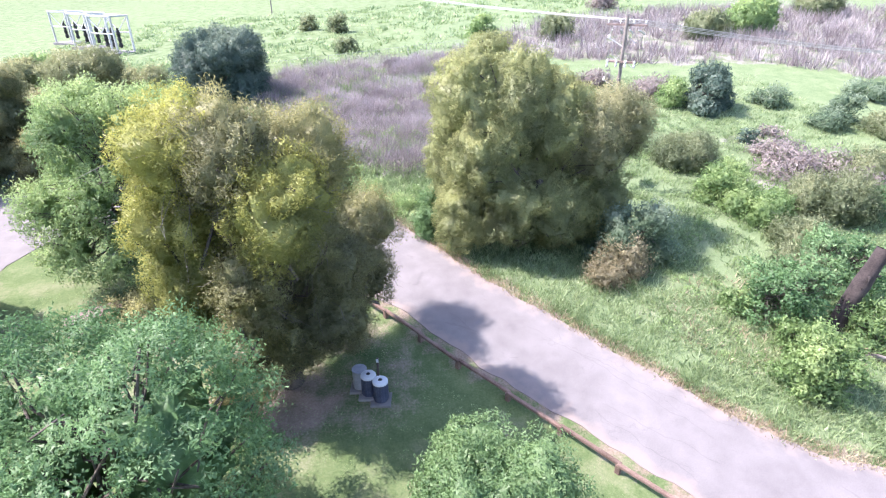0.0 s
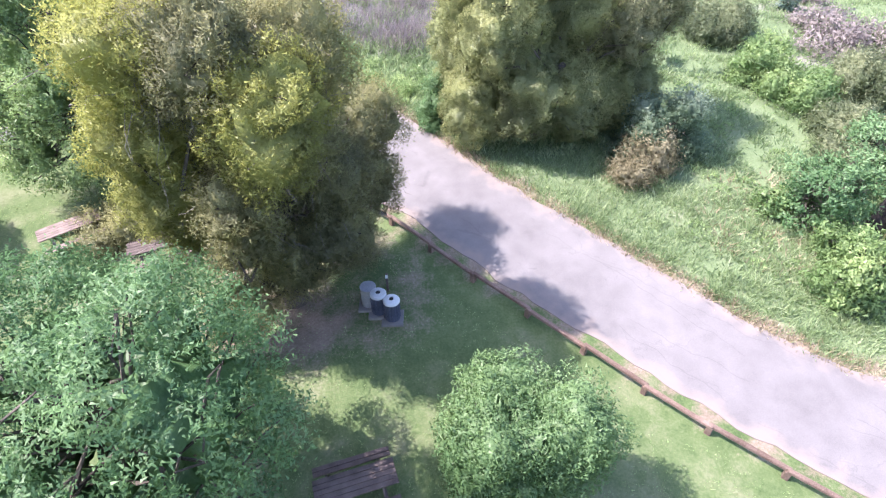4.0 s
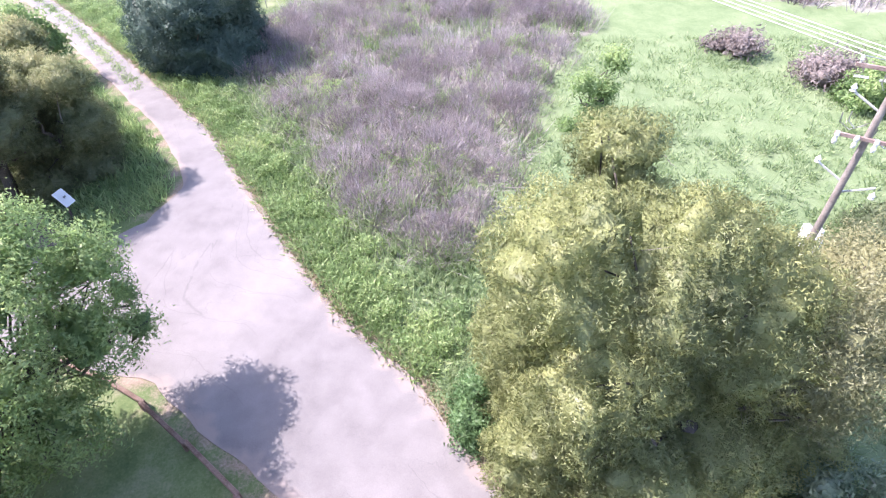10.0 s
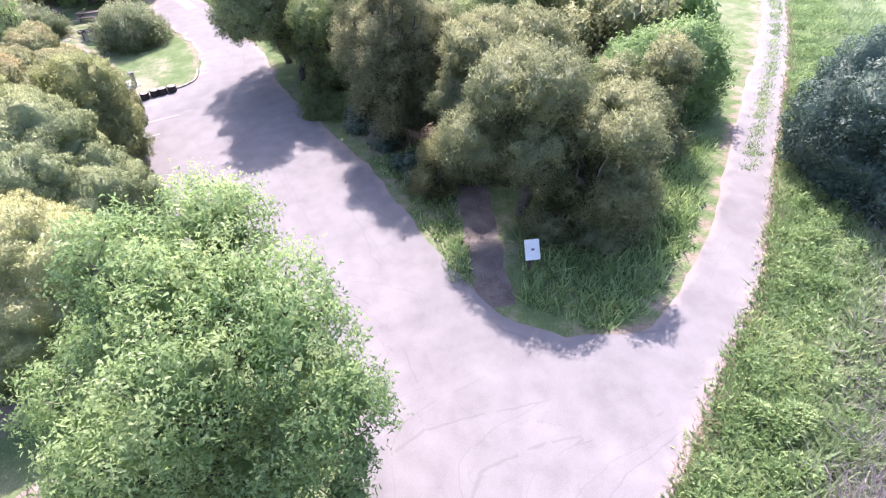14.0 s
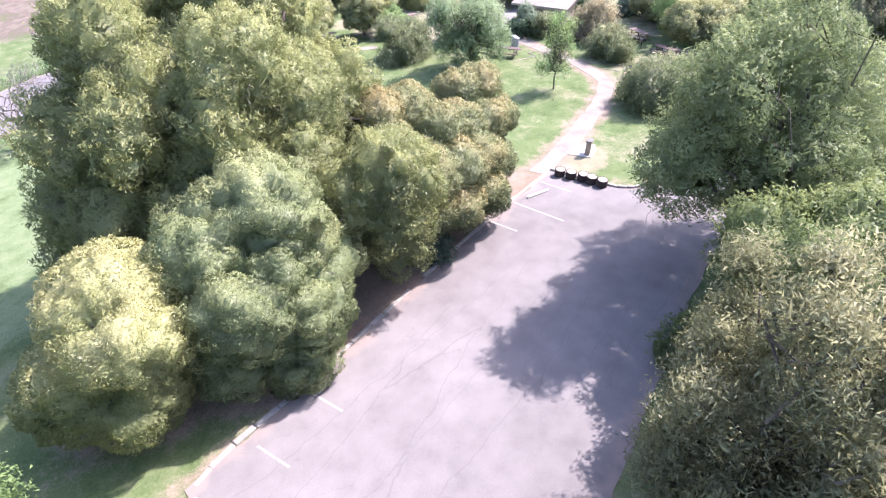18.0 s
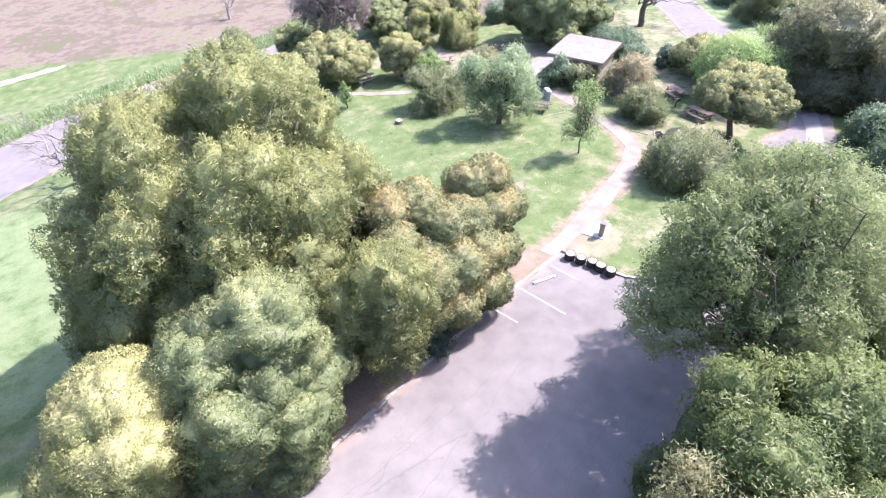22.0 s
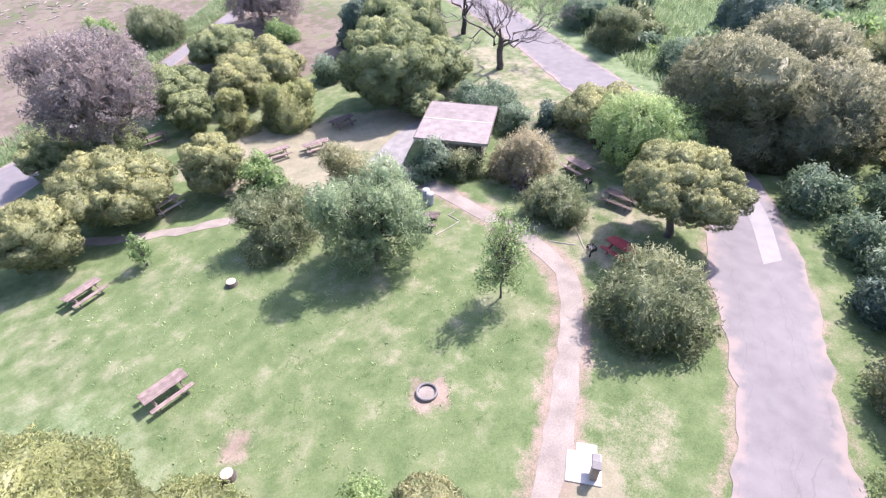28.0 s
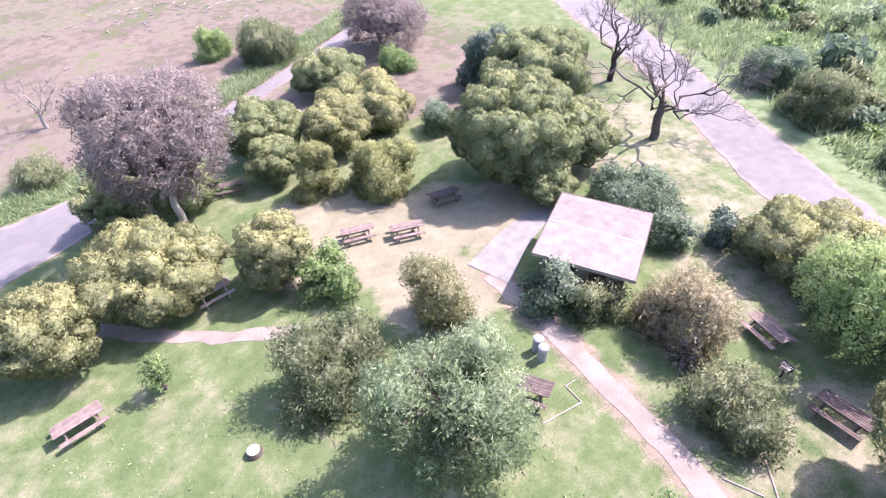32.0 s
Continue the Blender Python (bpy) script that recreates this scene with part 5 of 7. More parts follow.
plant("tree", "open", -50.6, 29.4, 3.7, 10.4, "tall green tree with open limbs beside the lot", 0.15, seed=69, trunk=0.22, twigs=40,
      shape=[(0.6, -2.6, 7.2, 2.5, 3.0), (-0.9, -1.2, 6.2, 2.4, 3.2), (1.6, 0.4, 5.2, 2.4, 3.2), (-1.2, 1.2, 4.6, 2.2, 3.0), (2.0, -2.2, 4.4, 1.9, 2.0)])
for i, (x, y, r, h) in enumerate(((-34.0, 34.3, 1.2, 1.7), (-37.4, 33.5, 1.3, 1.9), (-31.4, 35.0, 0.9, 1.3), (-29.4, 35.6, 0.8, 1.0))):
    plant("shrub", "dark_oak", x, y, r, h, "dark green bush in deep shade at the lot edge", 0, 3, 300 + i, category="shrub", group="lot edge bushes", coarse=1.2)
plant("tree", "lush", -33.5, 51.0, 3.8, 5.4, "bright green leafy tree beside the track", 0, 4, 70, coarse=1.5)
plant("tree", "dark_acacia", -30.0, 48.0, 2.8, 6.4, "dull olive tree beside the track", 0, 3, 71, coarse=1.5)
plant("tree", "deep", -51.0, 35.5, 3.6, 7.8, "dark green tree behind the lot trees", 0, 4, 72, coarse=1.5)
plant("tree", "broad", -56.5, 30.8, 2.8, 6.6, "leafy green tree beside the road", 0.05, 4, 73, coarse=1.5)
plant("tree", "dark_acacia", -62.5, 28.6, 2.6, 6.4, "dark green tree beside the road", 0.05, 4, 74, coarse=1.6)
plant("tree", "dark_oak", -69.0, 27.6, 3.2, 6.4, "dark green tree beside the road bend", 0.05, 4, 75, coarse=1.6)
plant("tree", "umber", -87.6, 14.6, 7.0, 10.2, "large spreading olive-brown tree above the road bend", 0.05, 7, 76, spread_out=0.58, tip=0.8, coarse=1.9)
plant("tree", "dark_acacia", -97.0, 21.0, 6.0, 9.0, "dark olive tree above the road bend", 0.05, 5, 77, spread_out=0.5, coarse=2.6)
for i, (x, y, r, h) in enumerate(((-78.6, 20.6, 2.4, 2.8), (-74.8, 23.6, 2.3, 2.6), (-81.0, 25.5, 2.8, 3.2), (-72.6, 25.2, 1.9, 2.2))):
    plant("shrub", "bramble", x, y, r, h, "pale green bramble on the bank of the road", 0, 3, 80 + i, category="shrub", group="road bank brambles", coarse=2.0)

plant("tree", "open", -46.6, 30.2, 3.9, 12.2, "tall airy green tree whose crown hangs over the lot", 0.2, seed=78, tip=0.6, trunk=0.22, twigs=40,
      shape=[(0.6, -1.7, 9.3, 2.3, 2.9), (3.2, -2.2, 8.9, 1.9, 2.4), (3.9, -2.6, 6.2, 1.8, 2.2), (-1.6, -0.8, 7.4, 2.3, 3.0), (1.4, -0.2, 6.2, 2.2, 3.0), (1.2, -3.6, 5.4, 1.7, 2.0), (0.2, 1.2, 4.6, 2.2, 3.4)])
for i, (x, y, r, h, kind) in enumerate(((-48, 38, 3.6, 8.0, "deep"), (-55, 42, 3.8, 8.0, "deep"), (-61, 37, 3.6, 7.4, "dark_oak"), (-67, 33.5, 3.2, 6.6, "dark_acacia"), (-58, 48, 4.0, 7.6, "dark_acacia"),
                                        (-47, 49, 3.6, 7.0, "acacia"), (-73, 36, 3.8, 7.0, "dark_acacia"))):
    plant("tree", kind, x, y, r, h, "dull green tree in the dense wood", 0, 4, 170 + i, group="wood trees", coarse=2.0 if i < 2 else 3.3)
for i, (x, y, r, h, kind) in enumerate(((-52, 55, 3.6, 6.4, "lush"), (-65, 43, 3.8, 7.4, "dark_oak"), (-39, 51, 3.2, 6.4, "dark_acacia"), (-41, 57, 3.0, 5.6, "lush"), (-80, 32, 4.4, 7.4, "dark_acacia"),
                                        (-89, 27, 4.2, 7.0, "dark_acacia"), (-57.5, 34.5, 3.0, 7.6, "deep"), (-82, 40, 4.6, 8.0, "dark_acacia"), (-91, 41.5, 5.0, 8.4, "dark_oak"), (-73, 45, 4.4, 7.6, "dark_acacia"))):
    plant("tree", kind, x, y, r, h, "dull green tree in the dense wood", 0, 4, 180 + i, group="wood trees", coarse=3.3)
far_shrubs = [plant("shrub", kind, x, y, 2.0, h, "tangled green shrub beyond the road", 0, 3, 190 + i, category="shrub", group="roadside thicket", coarse=4.8)
              for i, (kind, x, y, h) in enumerate((("bramble", -104, 3.5, 2.4), ("shrub", -108, -3, 2.8), ("lush", -101, 9, 2.0), ("grey_willow", -112, 4, 3.0)))]
rng = np.random.default_rng(77)
for i in range(80):
    x, y = rng.uniform(-140, -97), rng.uniform(-50, 22)
    if x > -98 - max(0.0, (8 - y)) * 0.62 or (x + 120) ** 2 / 60 + (y + 2) ** 2 / 30 < 1:
        continue
    k = rng.uniform(0.6, 1.5)
    c = copy_thing(far_shrubs[i % 4], pose(x, y, gz(x, y) - 0.1, 0, 0, rng.uniform(0, 360)))
    c.scale = (k, k, k * rng.uniform(0.7, 1.2))

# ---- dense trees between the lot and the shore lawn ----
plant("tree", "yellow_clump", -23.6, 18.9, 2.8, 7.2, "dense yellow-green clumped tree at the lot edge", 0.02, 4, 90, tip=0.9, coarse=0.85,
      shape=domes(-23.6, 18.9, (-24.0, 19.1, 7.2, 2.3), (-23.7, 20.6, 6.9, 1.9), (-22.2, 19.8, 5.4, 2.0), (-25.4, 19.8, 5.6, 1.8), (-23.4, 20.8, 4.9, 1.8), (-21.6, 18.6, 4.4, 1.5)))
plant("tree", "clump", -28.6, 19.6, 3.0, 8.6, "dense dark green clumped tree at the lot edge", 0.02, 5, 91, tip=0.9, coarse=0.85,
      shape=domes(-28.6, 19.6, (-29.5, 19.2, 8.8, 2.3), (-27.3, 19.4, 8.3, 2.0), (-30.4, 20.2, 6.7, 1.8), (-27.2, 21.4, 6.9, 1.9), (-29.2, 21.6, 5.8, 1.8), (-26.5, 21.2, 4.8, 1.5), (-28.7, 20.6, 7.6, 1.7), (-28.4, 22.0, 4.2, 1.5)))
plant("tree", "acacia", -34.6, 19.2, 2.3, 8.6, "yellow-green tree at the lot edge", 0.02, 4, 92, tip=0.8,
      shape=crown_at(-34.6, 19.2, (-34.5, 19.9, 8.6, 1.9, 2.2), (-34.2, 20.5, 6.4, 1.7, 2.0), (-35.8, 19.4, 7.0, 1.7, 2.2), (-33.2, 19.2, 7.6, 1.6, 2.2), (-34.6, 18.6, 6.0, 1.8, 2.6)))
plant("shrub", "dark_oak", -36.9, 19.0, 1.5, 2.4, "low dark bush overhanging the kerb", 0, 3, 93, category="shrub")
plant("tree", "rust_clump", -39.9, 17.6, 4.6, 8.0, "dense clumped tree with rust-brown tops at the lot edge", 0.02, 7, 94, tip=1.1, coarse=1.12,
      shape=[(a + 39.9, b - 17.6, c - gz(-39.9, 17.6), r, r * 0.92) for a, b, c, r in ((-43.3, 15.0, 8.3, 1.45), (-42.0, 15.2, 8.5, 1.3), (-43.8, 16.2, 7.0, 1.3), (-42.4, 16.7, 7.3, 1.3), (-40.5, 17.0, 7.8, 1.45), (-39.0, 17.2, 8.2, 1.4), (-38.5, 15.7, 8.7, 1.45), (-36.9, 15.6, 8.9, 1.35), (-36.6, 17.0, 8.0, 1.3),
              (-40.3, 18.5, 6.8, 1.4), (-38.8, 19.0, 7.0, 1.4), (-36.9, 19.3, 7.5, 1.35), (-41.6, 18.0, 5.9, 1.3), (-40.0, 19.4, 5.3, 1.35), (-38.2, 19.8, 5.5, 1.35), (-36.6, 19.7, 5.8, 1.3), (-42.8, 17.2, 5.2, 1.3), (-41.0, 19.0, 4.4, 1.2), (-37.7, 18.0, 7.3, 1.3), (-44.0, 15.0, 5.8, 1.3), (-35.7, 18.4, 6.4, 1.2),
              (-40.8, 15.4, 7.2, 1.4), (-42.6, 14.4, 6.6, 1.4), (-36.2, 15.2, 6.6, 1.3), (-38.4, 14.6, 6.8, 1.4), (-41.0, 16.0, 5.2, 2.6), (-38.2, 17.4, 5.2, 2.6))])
plant("tree", "acacia", -30.0, 12.6, 6.0, 15.2, "very large grey-olive tree with dead twigs beside the lawn", 0.03, 7, 95, tip=0.5, twigs=700, coarse=1.2,
      shape=crown_at(-30.0, 12.6, (-27.3, 12.6, 13.4, 2.0, 2.2), (-32.2, 12.2, 14.4, 2.3, 2.4), (-34.3, 11.6, 12.9, 2.1, 2.4), (-28.0, 14.7, 12.2, 1.7, 1.8), (-30.5, 16.0, 12.8, 2.0, 2.1), (-29.3, 16.8, 10.9, 1.8, 2.0), (-26.6, 15.4, 11.2, 1.7, 1.9), (-30.0, 13.0, 11.0, 2.6, 3.2), (-25.4, 13.0, 10.2, 1.9, 2.3),
                     (-33.0, 15.2, 10.5, 2.2, 2.5), (-25.6, 15.0, 7.6, 2.0, 2.4), (-27.4, 16.8, 7.8, 1.8, 2.2), (-32.0, 17.0, 8.4, 1.8, 2.3), (-24.6, 12.2, 6.8, 2.0, 2.6), (-35.4, 14.0, 9.6, 2.0, 2.4), (-30.0, 13.5, 6.4, 3.0, 4.0), (-28.5, 10.0, 12.4, 2.3, 2.4), (-31.5, 9.4, 12.6, 2.3, 2.4), (-26.2, 10.4, 9.0, 2.1, 2.5), (-34.6, 9.4, 10.6, 2.2, 2.6)))
plant("tree", "acacia", -34.2, 4.4, 5.8, 10.2, "wide olive-green tree beside the lawn", 0.03, 5, 96, density=0.95, tip=0.9, twigs=80, spread_out=0.52, coarse=1.35)
plant("tree", "dark_acacia", -25.4, 13.0, 3.4, 7.4, "dark shaded tree behind the lot trees", 0.03, 4, 97, coarse=1.5)
plant("shrub", "lush", -43.2, 11.2, 1.9, 2.8, "green bush at the lawn edge", 0, 3, 98, category="shrub")

# ---- trees on the picnic lawn and round the hut ----
plant("tree", "grey_willow", -56.8, -0.5, 3.0, 7.2, "grey-green willowy tree on the lawn", 0.1, 7, 110, density=1.0, spread_out=0.5, coarse=1.5)
plant("shrub", "shrub", -54.4, -8.0, 3.1, 4.2, "wide olive shrub beside the footpath", 0, 5, 111, category="shrub", spread_out=0.5, coarse=1.5)
plant("shrub", "brown_acacia", -61.6, -8.2, 2.2, 4.2, "tan-flowered shrub beside the footpath", 0, 4, 112, category="shrub", coarse=1.5)
plant("tree", "olive_clump", -56.0, -17.3, 2.2, 4.7, "dense clumped tree beside a picnic table", 0.02, 4, 113, category="tree", tip=0.9, coarse=1.5)
plant("shrub", "lush", -57.9, -14.2, 2.1, 3.0, "bright green leafy shrub by the dry grass", 0, 3, 114, category="shrub", coarse=1.5)
plant("tree", "olive_clump", -49.4, -20.9, 3.6, 5.4, "wide dense clumped tree by the west path", 0.04, 6, 115, tip=0.9, spread_out=0.55, coarse=1.5)
plant("tree", "olive_clump", -43.6, -19.2, 2.4, 4.9, "dense clumped tree by the west path", 0.06, 4, 116, tip=0.9, coarse=1.5)
plant("tree", "clump", -49.8, -33.0, 2.4, 4.2, "dense dark clumped tree by the shore road", 0, 4, 117, tip=0.7, coarse=1.5)
plant("tree", "clump", -54.4, -31.6, 2.4, 3.6, "dense clumped tree under a tall grey tree", 0, 3, 118, tip=0.7, coarse=1.5)
plant("tree", "purple", -53.2, -28.0, 4.4, 12.8, "tall tree with purple-grey foliage and a pale trunk", 0.3, 6, 119, bark=PALE_BARK, trunk=0.28, spread_out=0.5, density=1.1, coarse=1.5)
plant("tree", "clump", -74.6, -44.4, 3.4, 4.4, "dense clumped tree beside the shore road", 0, 4, 120, tip=0.8, coarse=1.5)
plant("tree", "olive_clump", -73.4, -34.4, 4.2, 4.0, "low olive-green clumped tree by the shore road", 0, 5, 121, tip=0.8, spread_out=0.55, coarse=1.5)
plant("tree", "acacia", -67.3, -22.8, 2.9, 5.2, "rounded olive-green tree beside the dry grass", 0, 4, 122, coarse=1.5)
plant("tree", "clump", -61.6, -30.2, 2.0, 3.8, "small dense clumped tree on the grass", 0, 3, 123, tip=0.9, coarse=1.5)
plant("tree", "acacia", -63.4, -25.4, 2.0, 5.0, "small yellow-green tree by the dry grass", 0, 3, 124, coarse=1.5)
plant("tree", "clump", -63.4, -35.6, 3.2, 4.9, "dense dark clumped tree by the shore road", 0, 4, 125, tip=0.7, coarse=1.5)
plant("tree", "olive_clump", -68.2, -31.2, 2.8, 4.6, "olive-green clumped tree by the shore road", 0, 4, 126, tip=0.7, coarse=1.5)
plant("tree", "clump", -76.0, -16.6, 4.2, 8.2, "large dark green tree behind the hut", 0.02, 6, 127, spread_out=0.5, density=1.1, coarse=1.5)
plant("tree", "clump", -86.6, -24.6, 4.6, 7.4, "large dark clumped tree behind the hut", 0, 6, 128, spread_out=0.5, coarse=1.5)
plant("tree", "clump", -81.0, -14.8, 2.7, 5.4, "dense green clumped tree behind the hut", 0, 4, 129, coarse=1.5)
plant("tree", "clump", -75.4, -12.6, 2.1, 2.9, "low dense clumped bush beside the hut", 0, 3, 130, coarse=1.5)
plant("shrub", "bramble", -78.8, -7.2, 3.2, 2.9, "pale leafy vine shrub behind the hut", 0, 4, 131, category="shrub", spread_out=0.6, coarse=1.5)
plant("shrub", "bramble", -77.6, -3.2, 1.8, 2.4, "pale leafy shrub at the hut corner", 0, 3, 132, category="shrub", coarse=1.5)
plant("shrub", "dark_oak", -80.6, -1.2, 1.5, 2.4, "round blue-green bush behind the hut", 0, 3, 133, category="shrub", coarse=1.5)
plant("shrub", "dark_oak", -82.6, 1.2, 1.6, 2.6, "round blue-green bush by the dry grass", 0, 3, 134, category="shrub", coarse=1.5)
plant("shrub", "bramble", -67.5, -4.4, 1.9, 3.5, "glossy green bush against the hut wall", 0, 3, 135, category="shrub", coarse=1.5)
plant("shrub", "shrub", -68.5, -2.0, 1.8, 2.6, "bright green bush against the hut wall", 0, 3, 136, category="shrub", coarse=1.5)
plant("tree", "tan", -70.6, 1.4, 2.5, 4.4, "tan and olive shrub tree beside the hut", 0.05, 4, 137, coarse=1.5)
plant("shrub", "purple", -69.2, 2.9, 1.4, 2.0, "grey twiggy bush beside the path", 0, 3, 138, category="shrub", twigs=40, coarse=1.5)
plant("tree", "broad", -77.7, 8.6, 4.0, 6.2, "fresh green leafy tree over a picnic table", 0.08, 5, 139, spread_out=0.5, coarse=1.5)
plant("tree", "olive_clump", -81.0, 4.0, 3.4, 3.8, "low yellow-green clumped tree", 0.04, 4, 140, spread_out=0.5, coarse=1.5)
plant("tree", "olive_clump", -69.6, 13.8, 3.6, 6.4, "umbrella-shaped clumped tree over a red table", 0.4, 7, 141, tip=0.5, trunk=0.24, shape=heads(141, 3.4, 6.0, 1.9, 1.0, 1.3), coarse=1.5)
plant("shrub", "shrub", -61.7, 15.8, 3.3, 3.3, "wide olive twiggy shrub between path and road", 0, 5, 142, category="shrub", spread_out=0.5, twigs=50, coarse=1.5)
plant("shrub", "shrub", -67.2, 6.4, 2.5, 2.9, "dense flowering green shrub beside the path", 0, 4, 143, category="shrub", tip=0.8, coarse=1.5)
plant("tree", "lush", -47.55, -13.3, 0.75, 2.9, "thin leafy green sapling on the lawn", 0.12, 3, 144, density=0.8, coarse=1.5)
plant("tree", "broad", -58.1, 8.2, 1.2, 6.6, "thin open young tree on the lawn", 0.16, 6, 145, density=0.4, spread_out=0.6, trunk=0.06, coarse=1.1)
plant("shrub", "lush", -68.6, -63.6, 2.5, 4.4, "green tree at the marsh edge", 0, 3, 146, category="tree", coarse=1.5)
plant("shrub", "shrub", -73.8, -58.6, 3.6, 4.8, "olive tree at the marsh edge", 0, 4, 147, category="tree", coarse=1.5)
plant("tree", "purple", -86.9, -51.7, 5.4, 7.4, "grey-purple open tree beside the shore road", 0.1, 5, 148, twigs=120, coarse=1.5)
plant("shrub", "lush", -84.0, -44.0, 2.4, 2.8, "green bush by the shore road", 0, 3, 149, category="shrub", coarse=1.5)
plant("tree", "dark_oak", -88.0, -33.0, 3.2, 7.2, "dark green tree behind the clumped trees", 0, 4, 150, coarse=1.5)
plant("shrub", "bramble", -77.4, -27.6, 2.1, 2.6, "green bush in the grass", 0, 3, 151, category="shrub", coarse=1.5)
plant("shrub", "shrub", -103.2, -5.6, 3.3, 5.2, "tan and olive shrubs beyond the road", 0, 4, 152, category="shrub", coarse=1.5)
plant("shrub", "bramble", -100.0, 4.0, 3.2, 3.4, "green shrub beyond the road", 0, 4, 153, category="shrub", coarse=1.5)
plant("shrub", "bramble", -109.0, -12.0, 3.4, 4.0, "green shrub beyond the road", 0, 4, 154, category="shrub", coarse=1.5)
plant("shrub", "shrub", -46.0, -46.5, 2.6, 2.0, "low shrub by the marsh", 0, 3, 155, category="shrub", coarse=1.5)
plant("shrub", "shrub", -37.6, -25.2, 1.9, 2.8, "olive bush beside the shore parking", 0, 3, 156, category="shrub", coarse=1.5)
plant("tree", "dark_oak", -112.0, 8.0, 5.0, 7.0, "dark green tree beyond the road", 0, 4, 157, coarse=1.5)
bare_tree("dead_tree", -89.8, -12.9, 11.5, 10.0, "leafless dark tree on the dry grass beside the road", 160, BARK, 5, TWIG, 0.45)
bare_tree("dead_tree", -23.0, -14.4, 7.5, 5.0, "leafless grey tree beside the shore parking", 161, DEAD_WOOD, 4)
bare_tree("dead_tree", -98.0, -24.0, 10.0, 4.0, "leafless dark tree beside the road", 162, CHAR, 4, TWIG)
bare_tree("dead_tree", -48.0, -58.0, 6.0, 3.0, "small leafless grey tree on the marsh", 163, DEAD_WOOD, 3)

# ---- brush and tall grass ----
WIDE_BRUSH = [(-20, 64), (-8, 68.5), (2.5, 73.5), (6.8, 63), (2.3, 53), (1.6, 45), (0.6, 38.0), (-3.0, 36.2), (-6.4, 37.6), (-9.0, 40.6), (-13.9, 47), (-17.8, 52.5), (-19.6, 56)]
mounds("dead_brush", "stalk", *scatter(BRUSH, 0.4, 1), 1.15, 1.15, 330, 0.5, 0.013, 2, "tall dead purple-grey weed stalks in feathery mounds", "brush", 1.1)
tufts("dead_brush_stems", "stalk", *scatter(BRUSH, 0.5, 71), 1.7, 0.016, 16, 72, "tall bare stems standing out of dead brush", "brush", 0.2, 0.3, 0.9)
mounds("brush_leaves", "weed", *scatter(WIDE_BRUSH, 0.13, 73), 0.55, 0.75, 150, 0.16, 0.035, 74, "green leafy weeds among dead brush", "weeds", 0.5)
tufts("dead_brush_far", "stalk", *scatter(FAR_BRUSH, 0.45, 3), 1.5, 0.04, 26, 4, "far tall dead purple-grey weed stalks", "brush", 0.22, 0.45, 0.8)
tufts("brush_litter", "stalk", *scatter(WIDE_BRUSH, 5, 5), 0.55, 0.022, 7, 6, "tangled dead stems low in the brush", "brush", 0.9, 0.3)
tufts("brush_weeds", "grass", *scatter(WIDE_BRUSH, 0.5, 17), 0.65, 0.06, 22, 18, "grey-green weeds growing through dead brush", "weeds", 0.4, 0.32, 0.8)
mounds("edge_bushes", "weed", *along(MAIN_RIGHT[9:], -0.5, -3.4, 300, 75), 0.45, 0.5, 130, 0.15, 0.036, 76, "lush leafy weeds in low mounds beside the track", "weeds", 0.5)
tufts("edge_weeds", "grass", *scatter([(-21, 58), (-17, 49.5), (-12, 43.5), (-8, 38.6), (-4.5, 35.2), (-1, 33.6), (2, 36), (1.4, 39.5), (-1.6, 37.6), (-4.6, 37.6), (-8, 40.4), (-13, 46.6), (-18, 55)], 2.6, 27), 0.4, 0.075, 22, 28, "lush blue-green weeds along the brush", "weeds", 0.4, 0.3, 0.45)
tufts("verge_grass", "grass", *along(MAIN_RIGHT, -0.3, -6.0, 5200, 7), 0.27, 0.024, 18, 8, "tall blue-green grass beside the road", "grass", 0.35, 0.22, 0.4)
tufts("verge_weeds", "weed", *along(MAIN_RIGHT[9:], -0.2, -2.4, 2600, 9), 0.24, 0.07, 14, 10, "leafy green weeds beside the track", "weeds", 0.5, 0.2, 0.5)
tufts("meadow_grass", "grass", *scatter([(-4, 35.5), (2, 31), (13, 16), (26, 14), (38, 40), (34, 62), (5, 60), (1, 46), (0, 38)], 1.6, 11), 0.26, 0.035, 20, 12, "rough green meadow grass", "grass", 0.4, 0.3, 0.4)
mounds("meadow_clumps", "grass", *scatter([(-2, 33), (2, 30), (13, 16), (26, 14), (34, 36), (24, 50), (8, 48), (3, 40)], 0.9, 81), 0.42, 0.2, 46, 0.26, 0.03, 82, "rank tussocks in the green meadow", "grass", 1.0)
mounds("meadow_herbs", "weed", *scatter([(4, 31), (13, 17), (26, 14), (32, 34), (22, 44), (9, 42)], 0.25, 83), 0.4, 0.28, 60, 0.14, 0.035, 84, "leafy herbs in the green meadow", "weeds", 0.6)
tufts("meadow_straw", "straw", *scatter([(11, 20), (15, 17), (21, 19), (18, 25), (12, 25)], 2.0, 31), 0.3, 0.03, 12, 32, "pale dry grass in the meadow", "grass", 0.4, 0.25, 0.8)
tufts("verge_straw", "straw", *along(MAIN_RIGHT, 0.15, -0.55, 5000, 13), 0.2, 0.02, 4, 14, "dry yellow grass at the road edge", "grass", 0.6, 0.1)
tufts("wood_weeds", "weed", *scatter([(-17.6, 39.6), (-17.6, 41.2), (-20.9, 45.6), (-28, 51.6), (-30, 44), (-24, 39), (-19.6, 37.6)], 22, 15), 0.5, 0.045, 5, 16, "leafy green weeds under the trees", "weeds", 0.5, 0.15)
